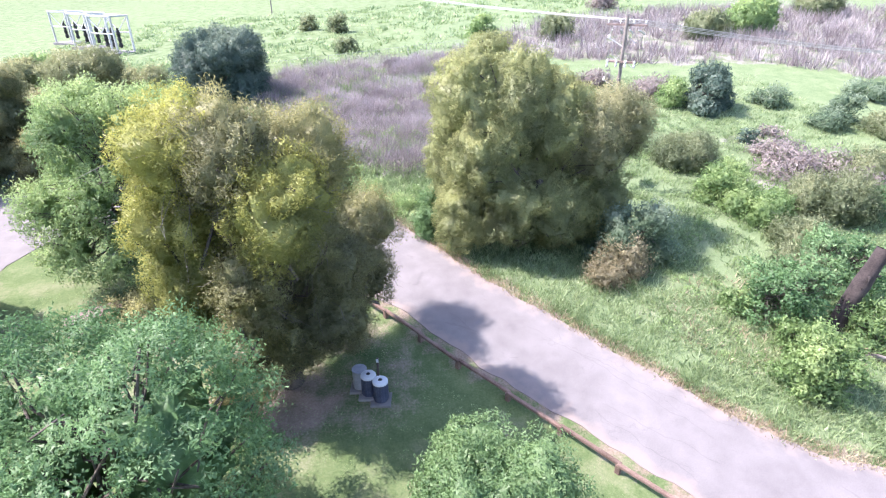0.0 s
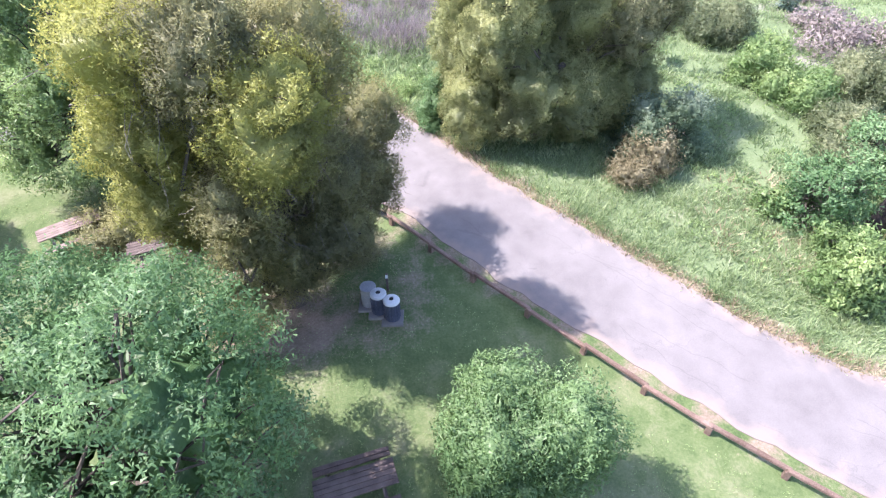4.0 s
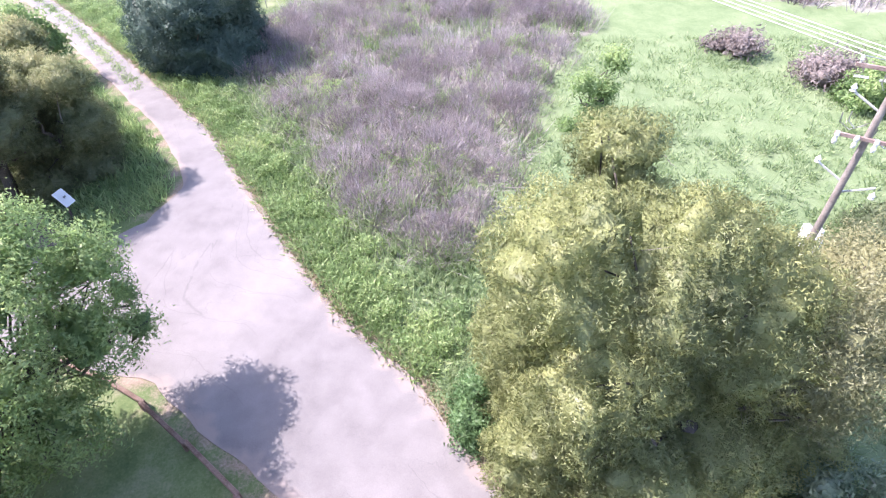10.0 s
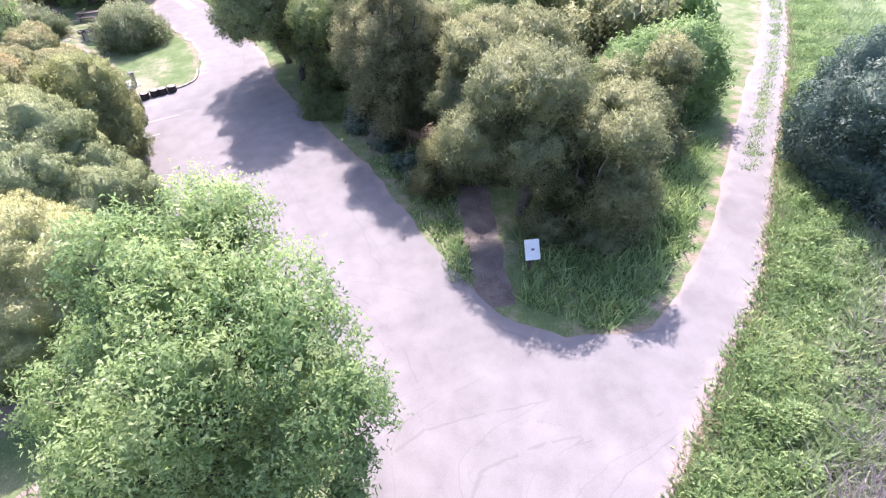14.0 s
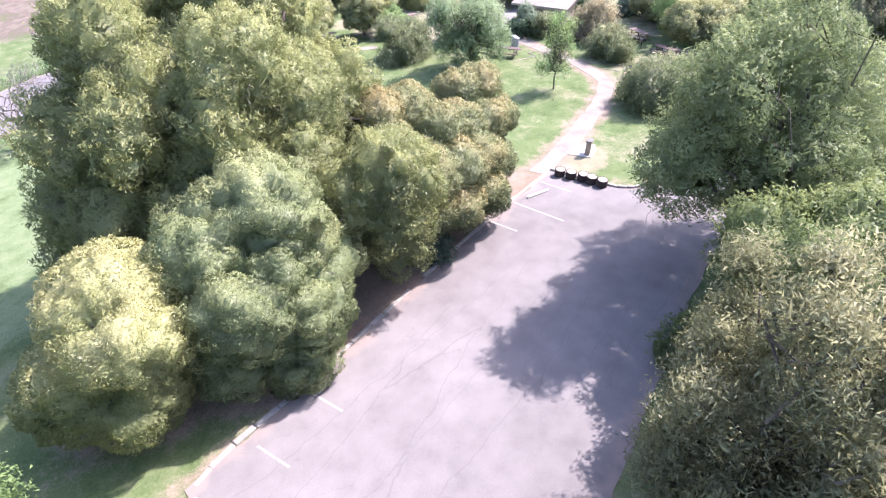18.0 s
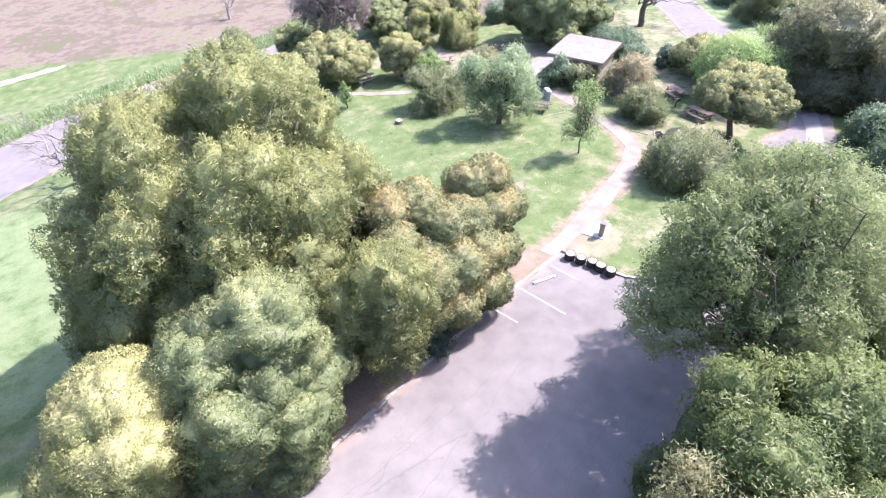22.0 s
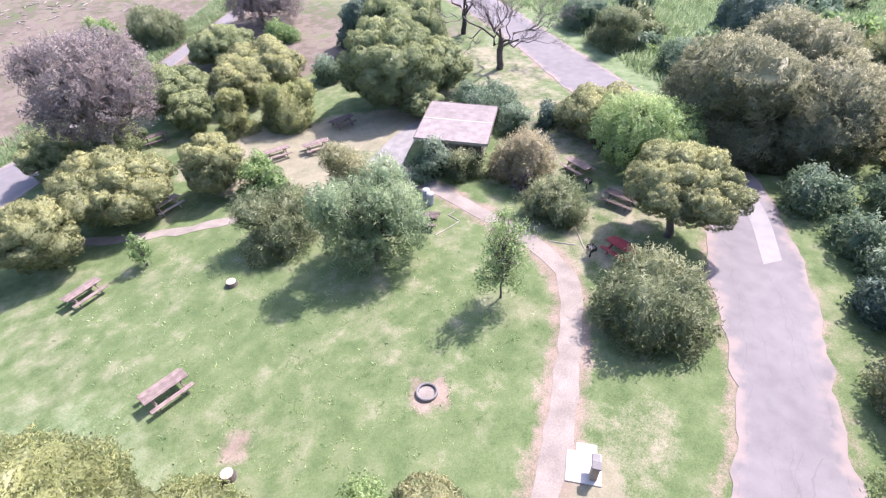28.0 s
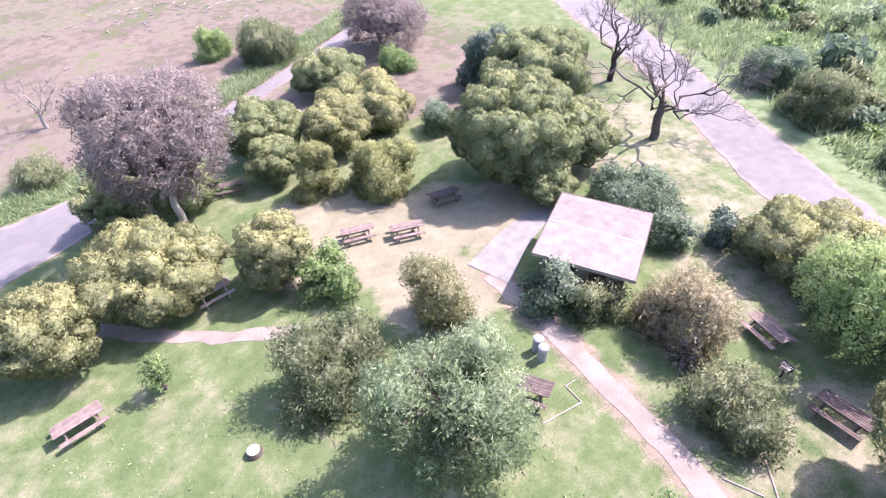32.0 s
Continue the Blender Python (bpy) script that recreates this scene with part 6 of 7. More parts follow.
tufts("trail_weeds", "weed", *scatter([(-21.4, 35.2), (-24.5, 35.3), (-28, 34.6), (-33, 33.6), (-34, 36.8), (-28.5, 36.7), (-24.5, 36.3), (-21.6, 36.1)], 14, 85), 0.4, 0.045, 6, 86, "leafy weeds between the trail and the lot", "weeds", 0.5, 0.16)
tufts("thicket_weeds", "grass", *scatter([(-93, 6), (-104, -9), (-116, -28), (-128, -48), (-160, -30), (-150, 20), (-104, 24)], 2.6, 19), 0.8, 0.09, 5, 20, "rank green weeds beyond the road", "weeds", 0.5, 0.3)
tufts("marsh_edge_grass", "grass", *along(SHORE_UP[:-1], 0.5, 5.0, 5000, 21), 0.5, 0.06, 5, 22, "rough green grass between shore road and marsh", "grass", 0.5, 0.25)
rng = np.random.default_rng(91)
sticks = []
for _ in range(80):
    x, y, w = rng.normal(-72, 9), rng.normal(-89, 6), rng.uniform(0, math.pi)
    d = Vector((math.cos(w), math.sin(w), 0)) * rng.uniform(0.2, 0.8)
    a = Vector((x, y, gz(x, y) + 0.1))
    sticks.append(tube_arrays(bend(rng, a - d, a + d, 4, 0.1), [0.05, 0.08, 0.07, 0.03], 5))
v, f = join_arrays(sticks)
tagged(new("driftwood", mesh_from("driftwood", v, f, PALE_WOOD)), "bleached driftwood strewn over the marsh", "driftwood", kind="stuff")
tufts("lawn_clumps", "weed", *scatter([(-38, 2), (-48, 12), (-58, 12), (-62, 3), (-62, -8), (-50, -14), (-40, -12)], 1.6, 23), 0.09, 0.05, 5, 24, "low uneven clumps in the mown lawn", "grass", 0.9, 0.12)

tufts("track_grass", "weed", *along([((a[0] + b[0]) / 2, (a[1] + b[1]) / 2) for a, b in zip(MAIN_LEFT[-4:], MAIN_RIGHT[-4:])], -0.3, 0.3, 600, 41), 0.14, 0.05, 12, 42, "grass growing along the middle of the track", "grass", 0.6, 0.16)
tufts("near_lawn_clumps", "weed", *scatter([(-20, 18), (-12, 6), (4, 2), (16, 3), (14, 7), (0, 17.5), (-6, 23), (-14, 26), (-20, 24)], 7, 51), 0.055, 0.018, 9, 52, "short uneven tufts in the mown lawn", "grass", 0.8, 0.09)
tufts("far_meadow_clumps", "grass", *scatter([(-70, 74), (-24, 66), (3, 76), (14, 94), (40, 102), (30, 130), (-60, 125)], 0.14, 53), 0.5, 0.14, 16, 54, "rough clumps in the far meadow", "grass", 0.4, 0.6, 0.3)


# ---- things ----
def on_ground(x, y, turn=0.0, lift=0.0):
    """A pose on the ground, turned about the upright."""
    return pose(x, y, gz(x, y) + lift, 0, 0, turn)


def on_slope(x, y, turn=0.0, lift=0.0):
    """A pose that lies on the ground and takes its slope."""
    c, s = math.cos(radians(turn)), math.sin(radians(turn))
    a = Vector((c, s, gz(x + c, y + s) - gz(x, y))).normalized()
    b = Vector((-s, c, gz(x - s, y + c) - gz(x, y))).normalized()
    n = a.cross(b).normalized()
    b = n.cross(a)
    m = Matrix((a, b, n)).transposed().to_4x4()
    m.translation = (x, y, gz(x, y) + lift)
    return m


# low timber rail between lawn and road
rail = thing("timber_rail", pose(0, 0, 0), "low weathered reddish timber rail on short posts beside the road", "fence")
posts = RAIL_LINE
for i, (x, y) in enumerate(posts):
    a = posts[min(i + 1, len(posts) - 1)]
    b = posts[max(i - 1, 0)]
    turn = math.degrees(math.atan2(a[1] - b[1], a[0] - b[0]))
    bm = bmesh.new()
    add_box(bm, (0.2, 0.22, 0.62), (0, 0, 0.05), bevel=0.02)
    bmesh.ops.transform(bm, matrix=on_ground(x, y, turn), verts=bm.verts)
    part("post", bm, RAIL_WOOD, rail)
    if i + 1 < len(posts):
        p, q = Vector((x, y, gz(x, y) + 0.36)), Vector((*posts[i + 1], gz(*posts[i + 1]) + 0.36))
        d = q - p
        bm = bmesh.new()
        add_box(bm, (d.length + 0.12, 0.16, 0.14), bevel=0.025)
        rot = d.to_track_quat("X", "Z").to_matrix().to_4x4()
        side = rot @ Vector((0, 0.03 * (-1) ** i, 0.01 * (i % 3)))
        bmesh.ops.transform(bm, matrix=Matrix.Translation((p + q) / 2 + side) @ rot, verts=bm.verts)
        part("rail", bm, RAIL_WOOD, rail)

# rail fence along the shaded trail
wood_rail = thing("trail_fence", pose(0, 0, 0), "old leaning rail fence beside the shaded trail", "fence")
line = [(-28.4, 36.9), (-30.6, 37.1), (-33.0, 37.4), (-35.4, 37.7), (-37.6, 38.0), (-39.8, 38.3)]
for i, (x, y) in enumerate(line):
    tube("post", [(x, y, gz(x, y) - 0.2), (x + 0.02, y, gz(x, y) + 0.95)], [0.06, 0.05], DARK_WOOD, wood_rail)
    if i + 1 < len(line):
        u, v = line[i + 1]
        for hgt in (0.45, 0.85):
            tube("rail", [(x, y, gz(x, y) + hgt), ((x + u) / 2, (y + v) / 2, gz((x + u) / 2, (y + v) / 2) + hgt - 0.04), (u, v, gz(u, v) + hgt)], [0.045] * 3, WOOD, wood_rail)


def picnic_table(mat, m, label, group="picnic tables"):
    """A long table of planks with two fixed benches on crossed legs."""
    t = thing("picnic_table", m, label, "picnic table", group)
    for i in range(5):
        part("plank", box((2.35, 0.145, 0.045), (random.uniform(-0.01, 0.01), -0.31 + 0.155 * i, 0.75), bevel=0.008), mat, t)
    for s in (-1, 1):
        for k in range(2):
            part("bench_plank", box((2.3, 0.14, 0.045), (0, s * (0.66 + 0.15 * k), 0.44), bevel=0.008), mat, t)
        part("cross_bar", box((0.06, 1.62, 0.09), (s * 0.78, 0, 0.38), bevel=0.008), mat, t)
        part("top_bar", box((0.06, 0.72, 0.07), (s * 0.78, 0, 0.69), bevel=0.008), mat, t)
        for w in (-1, 1):
            part("leg", box((0.06, 0.1, 0.92), (s * 0.72, w * 0.44, 0.36), (w * 32, 0, 0), bevel=0.008), mat, t)
    return t


first = {}
for mat, x, y, turn, label in (
        (DARK_WOOD, -3.2, 10.4, 17, "weathered brown picnic table in the shade of a tree"), (WOOD, 1.6, 7.4, 54, "grey-brown picnic table on the lawn"),
        (DARK_WOOD, -11.9, 19.8, 22, "dark wooden picnic table under a tree"), (WOOD, -15.9, 20.8, 36, "weathered wooden picnic table on dry grass"),
        (DARK_WOOD, -12.2, 23.8, 2, "dark wooden picnic table in deep shade"), (WOOD, -42.5, -1.7, 178, "weathered wooden picnic table on the lawn"),
        (WOOD, -43.5, -13.6, 8, "weathered wooden picnic table on the lawn"), (DARK_WOOD, -39.2, -20.0, 0, "dark wooden picnic table by the shore trees"),
        (PALE_WOOD, -39.6, 6.6, -35, "sun-bleached picnic table beside a large tree"), (PALE_WOOD, -52.1, -18.8, 5, "sun-bleached picnic table beside a clumped tree")):
    first[label] = picnic_table(mat, on_slope(x, y, turn), label)
for mat, x, y, turn, label in (
        (WOOD, -62.3, -18.0, -20, "weathered wooden picnic table on dry grass"), (WOOD, -65.1, -15.9, -22, "weathered wooden picnic table on dry grass"),
        (DARK_WOOD, -61.5, -0.6, 117, "dark wooden picnic table beside a willowy tree"), (RED_PAINT, -65.9, 12.3, 74, "red painted picnic table in tree shade"),
        (DARK_WOOD, -71.4, 9.7, 85, "dark wooden picnic table in tree shade"), (WOOD, -74.0, 5.0, 70, "weathered wooden picnic table in tree shade"),
        (DARK_WOOD, -69.8, -17.6, -12, "dark wooden picnic table in shade behind the hut"), (DARK_WOOD, -58.0, -31.2, -18, "dark wooden picnic table by the shore trees")):
    picnic_table(mat, on_slope(x, y, turn), label)


# litter drums on pads
def drum(x, y, mat, lid, label):
    t = thing("litter_drum", on_ground(x, y, 0, 0.06), label, "litter bin", "litter drums")
    part("barrel", lathe([(0.26, 0), (0.285, 0.02), (0.285, 0.27), (0.3, 0.29), (0.285, 0.31), (0.285, 0.56), (0.3, 0.58), (0.285, 0.6), (0.285, 0.84), (0.295, 0.86)], 24), mat, t)
    if lid:
        part("lid", lathe([(0.31, 0.85), (0.31, 0.9), (0.27, 0.95), (0.12, 0.985), (0.1, 0.985), (0.09, 0.96)], 24), LID_PAINT, t, "pale lid with a round hole")
        # flat dark disc paints the shade inside the lid's hole
        part("hole_ring", lathe([(0.085, 0.955), (0.085, 0.965)], 14), DARK_VOID, t)
        for k in range(16):
            w = 2 * math.pi * k / 16
            part("slat", box((0.02, 0.06, 0.76), (0.292 * math.cos(w), 0.292 * math.sin(w), 0.44), (0, 0, math.degrees(w)), 0.004), mat, t)
    else:
        part("rim", lathe([(0.27, 0.84), (0.305, 0.86), (0.3, 0.89), (0.27, 0.89)], 24), GREY_PAINT, t)
    part("pad", box((0.8, 0.8, 0.12), (0, 0, -0.06), bevel=0.02), CONCRETE, t)
    return t


drum(-3.35, 17.25, GREY_PAINT, False, "open pale grey litter drum on a concrete pad")
drum(-2.95, 16.9, DRUM_PAINT, True, "dark blue slatted litter drum with a pale lid")
drum(-2.45, 16.6, DRUM_PAINT, True, "dark blue slatted litter drum with a pale lid")
marker = thing("marker_post", on_ground(-2.7, 17.9), "short dark post with a pale plate beside litter drums", "post")
part("post", box((0.09, 0.09, 1.0), (0, 0, 0.4), bevel=0.01), DARK_WOOD, marker)
part("plate", box((0.1, 0.02, 0.16), (0, -0.06, 0.8), bevel=0.003), SIGN_WHITE, marker, "small pale plate")


def grill(x, y, turn, label):
    """A park barbecue: an open iron box on a post."""
    t = thing("park_grill", on_ground(x, y, turn), label, "barbecue", "park grills")
    part("post", lathe([(0.05, -0.2), (0.05, 0.6)], 10), BLACK_IRON, t)
    part("floor_plate", box((0.52, 0.42, 0.03), (0, 0, 0.62), bevel=0.004), BLACK_IRON, t)
    for s in (-1, 1):
        part("side_plate", box((0.03, 0.42, 0.26), (s * 0.26, 0, 0.75), bevel=0.004), BLACK_IRON, t)
    part("back_plate", box((0.52, 0.03, 0.26), (0, 0.2, 0.75), bevel=0.004), BLACK_IRON, t)
    for k in range(7):
        part("grate_bar", box((0.014, 0.4, 0.014), (-0.21 + 0.07 * k, 0, 0.82), bevel=0.002), STEEL, t)
    return t


grill(-1.0, 8.0, 20, "black iron park grill on a post on the lawn")
grill(-64.6, 10.7, 60, "black iron park grill beside a red table")
grill(-71.9, 6.8, 80, "black iron park grill in tree shade")


# half-barrel planters at the end of the lot
def planter(x, y, label):
    t = thing("barrel_planter", on_ground(x, y, random.uniform(0, 60), 0.0), label, "planter", "barrel planters")
    for k in range(14):
        w = 2 * math.pi * k / 14
        part("stave", box((0.045, 0.135, 0.5), (0.29 * math.cos(w), 0.29 * math.sin(w), 0.23), (0, 0, math.degrees(w)), 0.01), CHAR, t)
    for z in (0.1, 0.38):
        part("hoop", lathe([(0.322, z), (0.326, z + 0.02), (0.322, z + 0.04)], 20), BLACK_IRON, t)
    part("fill", lathe([(0.27, 0.36), (0.27, 0.47), (0.2, 0.485), (0.05, 0.49)], 18), PALE_WOOD, t, "pale flat filled top")
    return t


for x, y in ((-47.7, 18.1), (-47.95, 18.75), (-48.25, 19.4), (-48.35, 19.95), (-48.5, 20.6)):
    planter(x, y, "dark half-barrel bollard with a pale top")

# drinking fountain on its slab
slab = tagged(new("fountain_slab"), "pale worn concrete slab under a drinking fountain", "slab")
slab.matrix_world = on_slope(-51.2, 17.0, 25)
part("slab_top", box((1.5, 1.5, 0.12), (0, 0, 0.0), bevel=0.02), SLAB, slab)
part("step", box((0.6, 0.9, 0.1), (-0.9, 0.1, -0.01), bevel=0.02), SLAB, slab)
fountain = thing("drinking_fountain", on_ground(-51.0, 17.5, 25, 0.05), "grey concrete drinking fountain with a side basin", "fountain")
part("pillar", box((0.32, 0.32, 0.95), (0, 0, 0.47), bevel=0.03), WALL_BLOCK, fountain)
part("cap", box((0.4, 0.4, 0.08), (0, 0, 0.98), bevel=0.02), CONCRETE, fountain)
part("basin", box((0.5, 0.34, 0.14), (-0.38, 0, 0.78), bevel=0.04), CONCRETE, fountain)
part("spout", lathe([(0.02, 0.85), (0.02, 0.93), (0.03, 0.95)], 8), STEEL, fountain)

# bins by the path
for i, (x, y) in enumerate(((-64.0, -2.35), (-63.75, -1.75))):
    t = thing("litter_bin", on_ground(x, y, 20), "grey cylindrical litter bin beside the path", "litter bin", "path bins")
    part("body", lathe([(0.25, 0), (0.27, 0.02), (0.27, 0.85), (0.29, 0.87), (0.29, 0.92)], 20), GREY_PAINT, t)
    part("lid", lathe([(0.29, 0.92), (0.29, 0.95), (0.2, 1.02), (0.1, 1.04)], 20), GREY_PAINT, t)

# stumps and the concrete ring
for x, y, r, h, label in ((-49.6, -6.5, 0.32, 0.32, "pale cut tree stump on the lawn"), (-41.7, 4.8, 0.3, 0.4, "pale cut tree stump on bare earth")):
    t = thing("tree_stump", on_ground(x, y), label, "stump", "stumps")
    part("trunk", lathe([(r * 1.5, -0.1), (r * 1.2, 0.08), (r * 1.02, h - 0.02), (r, h)], 16), BARK, t)
    part("cut_face", lathe([(r * 0.95, h), (r * 0.93, h + 0.012), (r * 0.3, h + 0.02)], 16), STUMP_TOP, t, "pale sawn top")
ring = thing("fire_ring", on_slope(-50.3, 9.05), "pale concrete ring round bare earth on the lawn", "fire ring")
part("ring_wall", lathe([(0.52, -0.05), (0.55, 0.0), (0.55, 0.16), (0.5, 0.19), (0.44, 0.16), (0.44, 0.02)], 28), CONCRETE, ring)
part("ash_bed", lathe([(0.43, 0.0), (0.43, 0.05), (0.2, 0.07)], 20), EARTH, ring)

# hut with a flat roof
hut = thing("toilet_block", pose(-71.6, -5.15, gz(-71.6, -5.15), 0, 0, 27), "small block hut with a flat pale worn roof", "building")
for name, size, at in (("wall", (5.6, 0.2, 2.6), (0, 2.3, 1.3)), ("wall", (5.6, 0.2, 2.6), (0, -2.3, 1.3)), ("wall", (0.2, 4.4, 2.6), (2.7, 0, 1.3)), ("wall", (0.2, 4.4, 2.6), (-2.7, 0, 1.3))):
    part(name, box(size, at, bevel=0.01), WALL_BLOCK, hut)
for k in (-1, 1):
    part("roof_half", box((3.38, 5.86, 0.14), (k * 1.695, 0, 2.75), (0, k * 1.2, 0), 0.015), ROOF_COAT, hut, "pale pinkish roof coating")
    part("fascia", box((0.06, 5.94, 0.24), (k * 3.42, 0, 2.68), bevel=0.01), WALL_BLOCK if k > 0 else DARK_WOOD, hut)
    part("fascia", box((6.84, 0.06, 0.24), (0, k * 2.96, 2.68), bevel=0.01), DARK_WOOD, hut)
part("roof_seam", box((0.1, 5.8, 0.03), (0, 0, 2.86), bevel=0.008), STUMP_TOP, hut)
part("floor_slab", box((6.2, 5.2, 0.5), (0, 0, -0.16), bevel=0.02), CONCRETE, hut)
part("ceiling_panel", box((5.7, 4.8, 0.06), (0, 0, 2.58), bevel=0.01), WALL_BLOCK, hut)
rng = np.random.default_rng(8)
for x, y, r in ((-0.9, 1.2, 0.2), (-1.9, -0.5, 0.16), (-2.4, 1.6, 0.24), (1.4, -1.0, 0.14), (1.9, 1.7, 0.2), (-1.2, 0.3, 0.26), (-0.5, -1.6, 0.18), (2.6, -2.2, 0.24), (0.4, 2.3, 0.18)):
    bm = bmesh.new()
    low = [bm.verts.new((x + r * k * math.cos(w), y + 1.5 * r * k * math.sin(w), 2.845 - abs(x) * 0.021)) for w, k in ((q * math.pi / 6, rng.uniform(0.35, 1.1)) for q in range(12))]
    side = bmesh.ops.extrude_face_region(bm, geom=[bm.faces.new(low)])
    bmesh.ops.translate(bm, verts=[q for q in side["geom"] if isinstance(q, bmesh.types.BMVert)], vec=(0, 0, -0.04))
    bmesh.ops.recalc_face_normals(bm, faces=bm.faces)
    part("roof_debris", bm, BARK, hut, "dark ragged debris on the roof")
for at in ((2.805, 0.9), (2.805, -0.9)):
    door = part("door", box((0.05, 0.95, 2.05), (at[0], at[1], 1.05), bevel=0.01), DARK_WOOD, hut, "dark closed door")
    part("handle", box((0.05, 0.03, 0.14), (at[0] + 0.045, at[1] + 0.36, 1.05), bevel=0.01), STEEL, door)
for k in (-1.5, 0, 1.5):
    # solid near-black panel painted as an unlit opening behind the louvres
    win = part("vent_window", box((0.9, 0.04, 0.36), (k, 2.415, 2.2), bevel=0.008), DARK_VOID, hut, "dark louvred vent window")
    for z in (2.1, 2.2, 2.3):
        part("louvre", box((0.88, 0.05, 0.03), (k, 2.445, z), (25, 0, 0), 0.004), WALL_BLOCK, win)

# timber edging beside the paths
for x, y, length, turn in ((-63.64, 0.33, 0.68, -5), (-63.23, 0.87, 1.16, 83), (-61.99, 1.27, 2.37, -9), (-66.0, 9.3, 2.5, 42), (-68.2, -3.0, 2.2, 122), (-64.9, 8.6, 1.6, 110)):
    e = thing("timber_edging", on_slope(x, y, turn), "pale half-buried timber edging in the grass", "edging", "timber edging")
    part("beam", box((length, 0.06, 0.12), (0, 0, 0.0), bevel=0.012), PALE_WOOD, e)

# kerb round the grass island, and the lot's crumbling edge
kerb = thing("kerb", pose(0, 0, 0), "pale concrete kerb round the grass island", "kerb", kind="structure")
pts = smooth_line([(-47.85, 17.25), (-48.75, 20.55), (-49.4, 21.7), (-50.3, 22.15), (-52.2, 22.1)], 0.6)
for a, b in zip(pts, pts[1:]):
    d = b - a
    mid = (a + b) / 2
    bm = bmesh.new()
    add_box(bm, (d.length - 0.02, 0.16, 0.3), bevel=0.02)
    bmesh.ops.transform(bm, matrix=pose(mid.x, mid.y, gz(mid.x, mid.y) + 0.0, 0, 0, math.degrees(math.atan2(d.y, d.x))), verts=bm.verts)
    part("kerbstone", bm, KERB, kerb)
lot_kerb = thing("lot_kerb", pose(0, 0, 0), "pale worn low kerb along the parking lot", "kerb", kind="structure")
rng = np.random.default_rng(5)
pts = smooth_line([(-23.4, 24.6), (-23.6, 23.9), (-25.2, 23.2), (-28.2, 22.5), (-32, 21.4), (-38.5, 19.5), (-44, 18.1), (-47.4, 17.4)], 0.9)
for a, b in zip(pts, pts[1:]):
    if rng.uniform() < 0.1:
        continue
    d = b - a
    mid = (a + b) / 2
    bm = bmesh.new()
    add_box(bm, (d.length - 0.03, 0.2 + rng.uniform(-0.02, 0.06), 0.26), bevel=0.03)
    bmesh.ops.transform(bm, matrix=pose(mid.x, mid.y, gz(mid.x, mid.y) + rng.uniform(-0.08, -0.035), 0, 0, math.degrees(math.atan2(d.y, d.x)) + rng.uniform(-2, 2)), verts=bm.verts)
    part("kerbstone", bm, KERB, lot_kerb)

# worn stall lines
for (ax, ay), (bx, by), w in (*(((-32.0 - 0.72 * k, -38.3 + 0.35 * k), (-31.7 - 0.72 * k, -36.2 + 0.35 * k), 0.14) for k in range(5)), ((-31.6, -38.6), (-35.4, -36.8), 0.14), ((-28.3, 22.9), (-28.8, 24.5), 0.1), ((-25.8, 23.8), (-26.3, 25.3), 0.1), ((-43.5, 18.5), (-44.1, 21.6), 0.13), ((-46.3, 17.9), (-46.7, 19.9), 0.13), ((-41.2, 18.9), (-41.6, 20.6), 0.11)):
    d = Vector((bx - ax, by - ay))
    n = 6
    v, f = [], []
    s = Vector((-d.y, d.x)).normalized() * w / 2
    for i in range(n + 1):
        c = Vector((ax, ay)) + d * i / n
        for q in (c + s, c - s):
            v.append((q.x, q.y, gz(q.x, q.y) + 0.036))
    f = np.array([(2 * i, 2 * i + 2, 2 * i + 3, 2 * i + 1) for i in range(n)])
    tagged(new("stall_line", mesh_from("stall_line", np.array(v), f[:, ::-1], PAINT_LINE)), "worn white painted stall line on asphalt", "road marking", "stall lines", "structure")
stop = thing("wheel_stop", on_slope(-45.1, 18.75, 172, 0.03), "white painted concrete wheel stop in the lot", "wheel stop")
part("bar", box((1.5, 0.16, 0.12), (0, 0, 0.06), bevel=0.03), WHITE_PAINT, stop)

# notice board at the trail
board = thing("notice_board", on_ground(-21.4, 38.4, 84), "white notice board tilted on a wooden post", "sign")
part("post", box((0.1, 0.1, 1.3), (0, 0.06, 0.45), bevel=0.01), DARK_WOOD, board)
panel = part("panel", box((0.62, 0.03, 0.85), (0, -0.02, 1.25), (-38, 0, 0), 0.006), SIGN_WHITE, board, "white printed panel")
for z, w in ((0.1, 0.14), (0.0, 0.1)):
    part("print_mark", box((w, 0.006, 0.08), (0.0, -0.052 - z * 0.6, 1.27 + z * 0.75), (-38, 0, 0), 0.001), SIGN_INK, panel)

# broken trunk and fallen log in the meadow
snag = thing("broken_trunk", on_ground(18.6, 21.4), "charred leaning broken tree trunk in the meadow", "dead tree")
rng = np.random.default_rng(8)
tube("trunk", [(0, 0, -0.2), (0.25, 0.1, 1.0), (0.65, 0.2, 2.2), (1.0, 0.3, 3.2), (1.25, 0.36, 3.9)], [0.42, 0.36, 0.39, 0.32, 0.35], CHAR, snag, 9)
for k in range(14):
    s = rng.uniform(0.15, 1.0)
    a = Vector((1.25 * s, 0.36 * s, 0.2 + 3.8 * s)) + Vector((rng.uniform(-0.28, 0.28), rng.uniform(-0.28, 0.28), 0.0))
    e = a + Vector((rng.uniform(-0.3, 0.3), rng.uniform(-0.3, 0.3), rng.uniform(-0.6, 0.5)))
    tube("bark_shred", [a, (a + e) / 2 + Vector((0.05, 0.04, 0.05)), e], [0.07, 0.09, 0.02], CHAR, snag, 5)
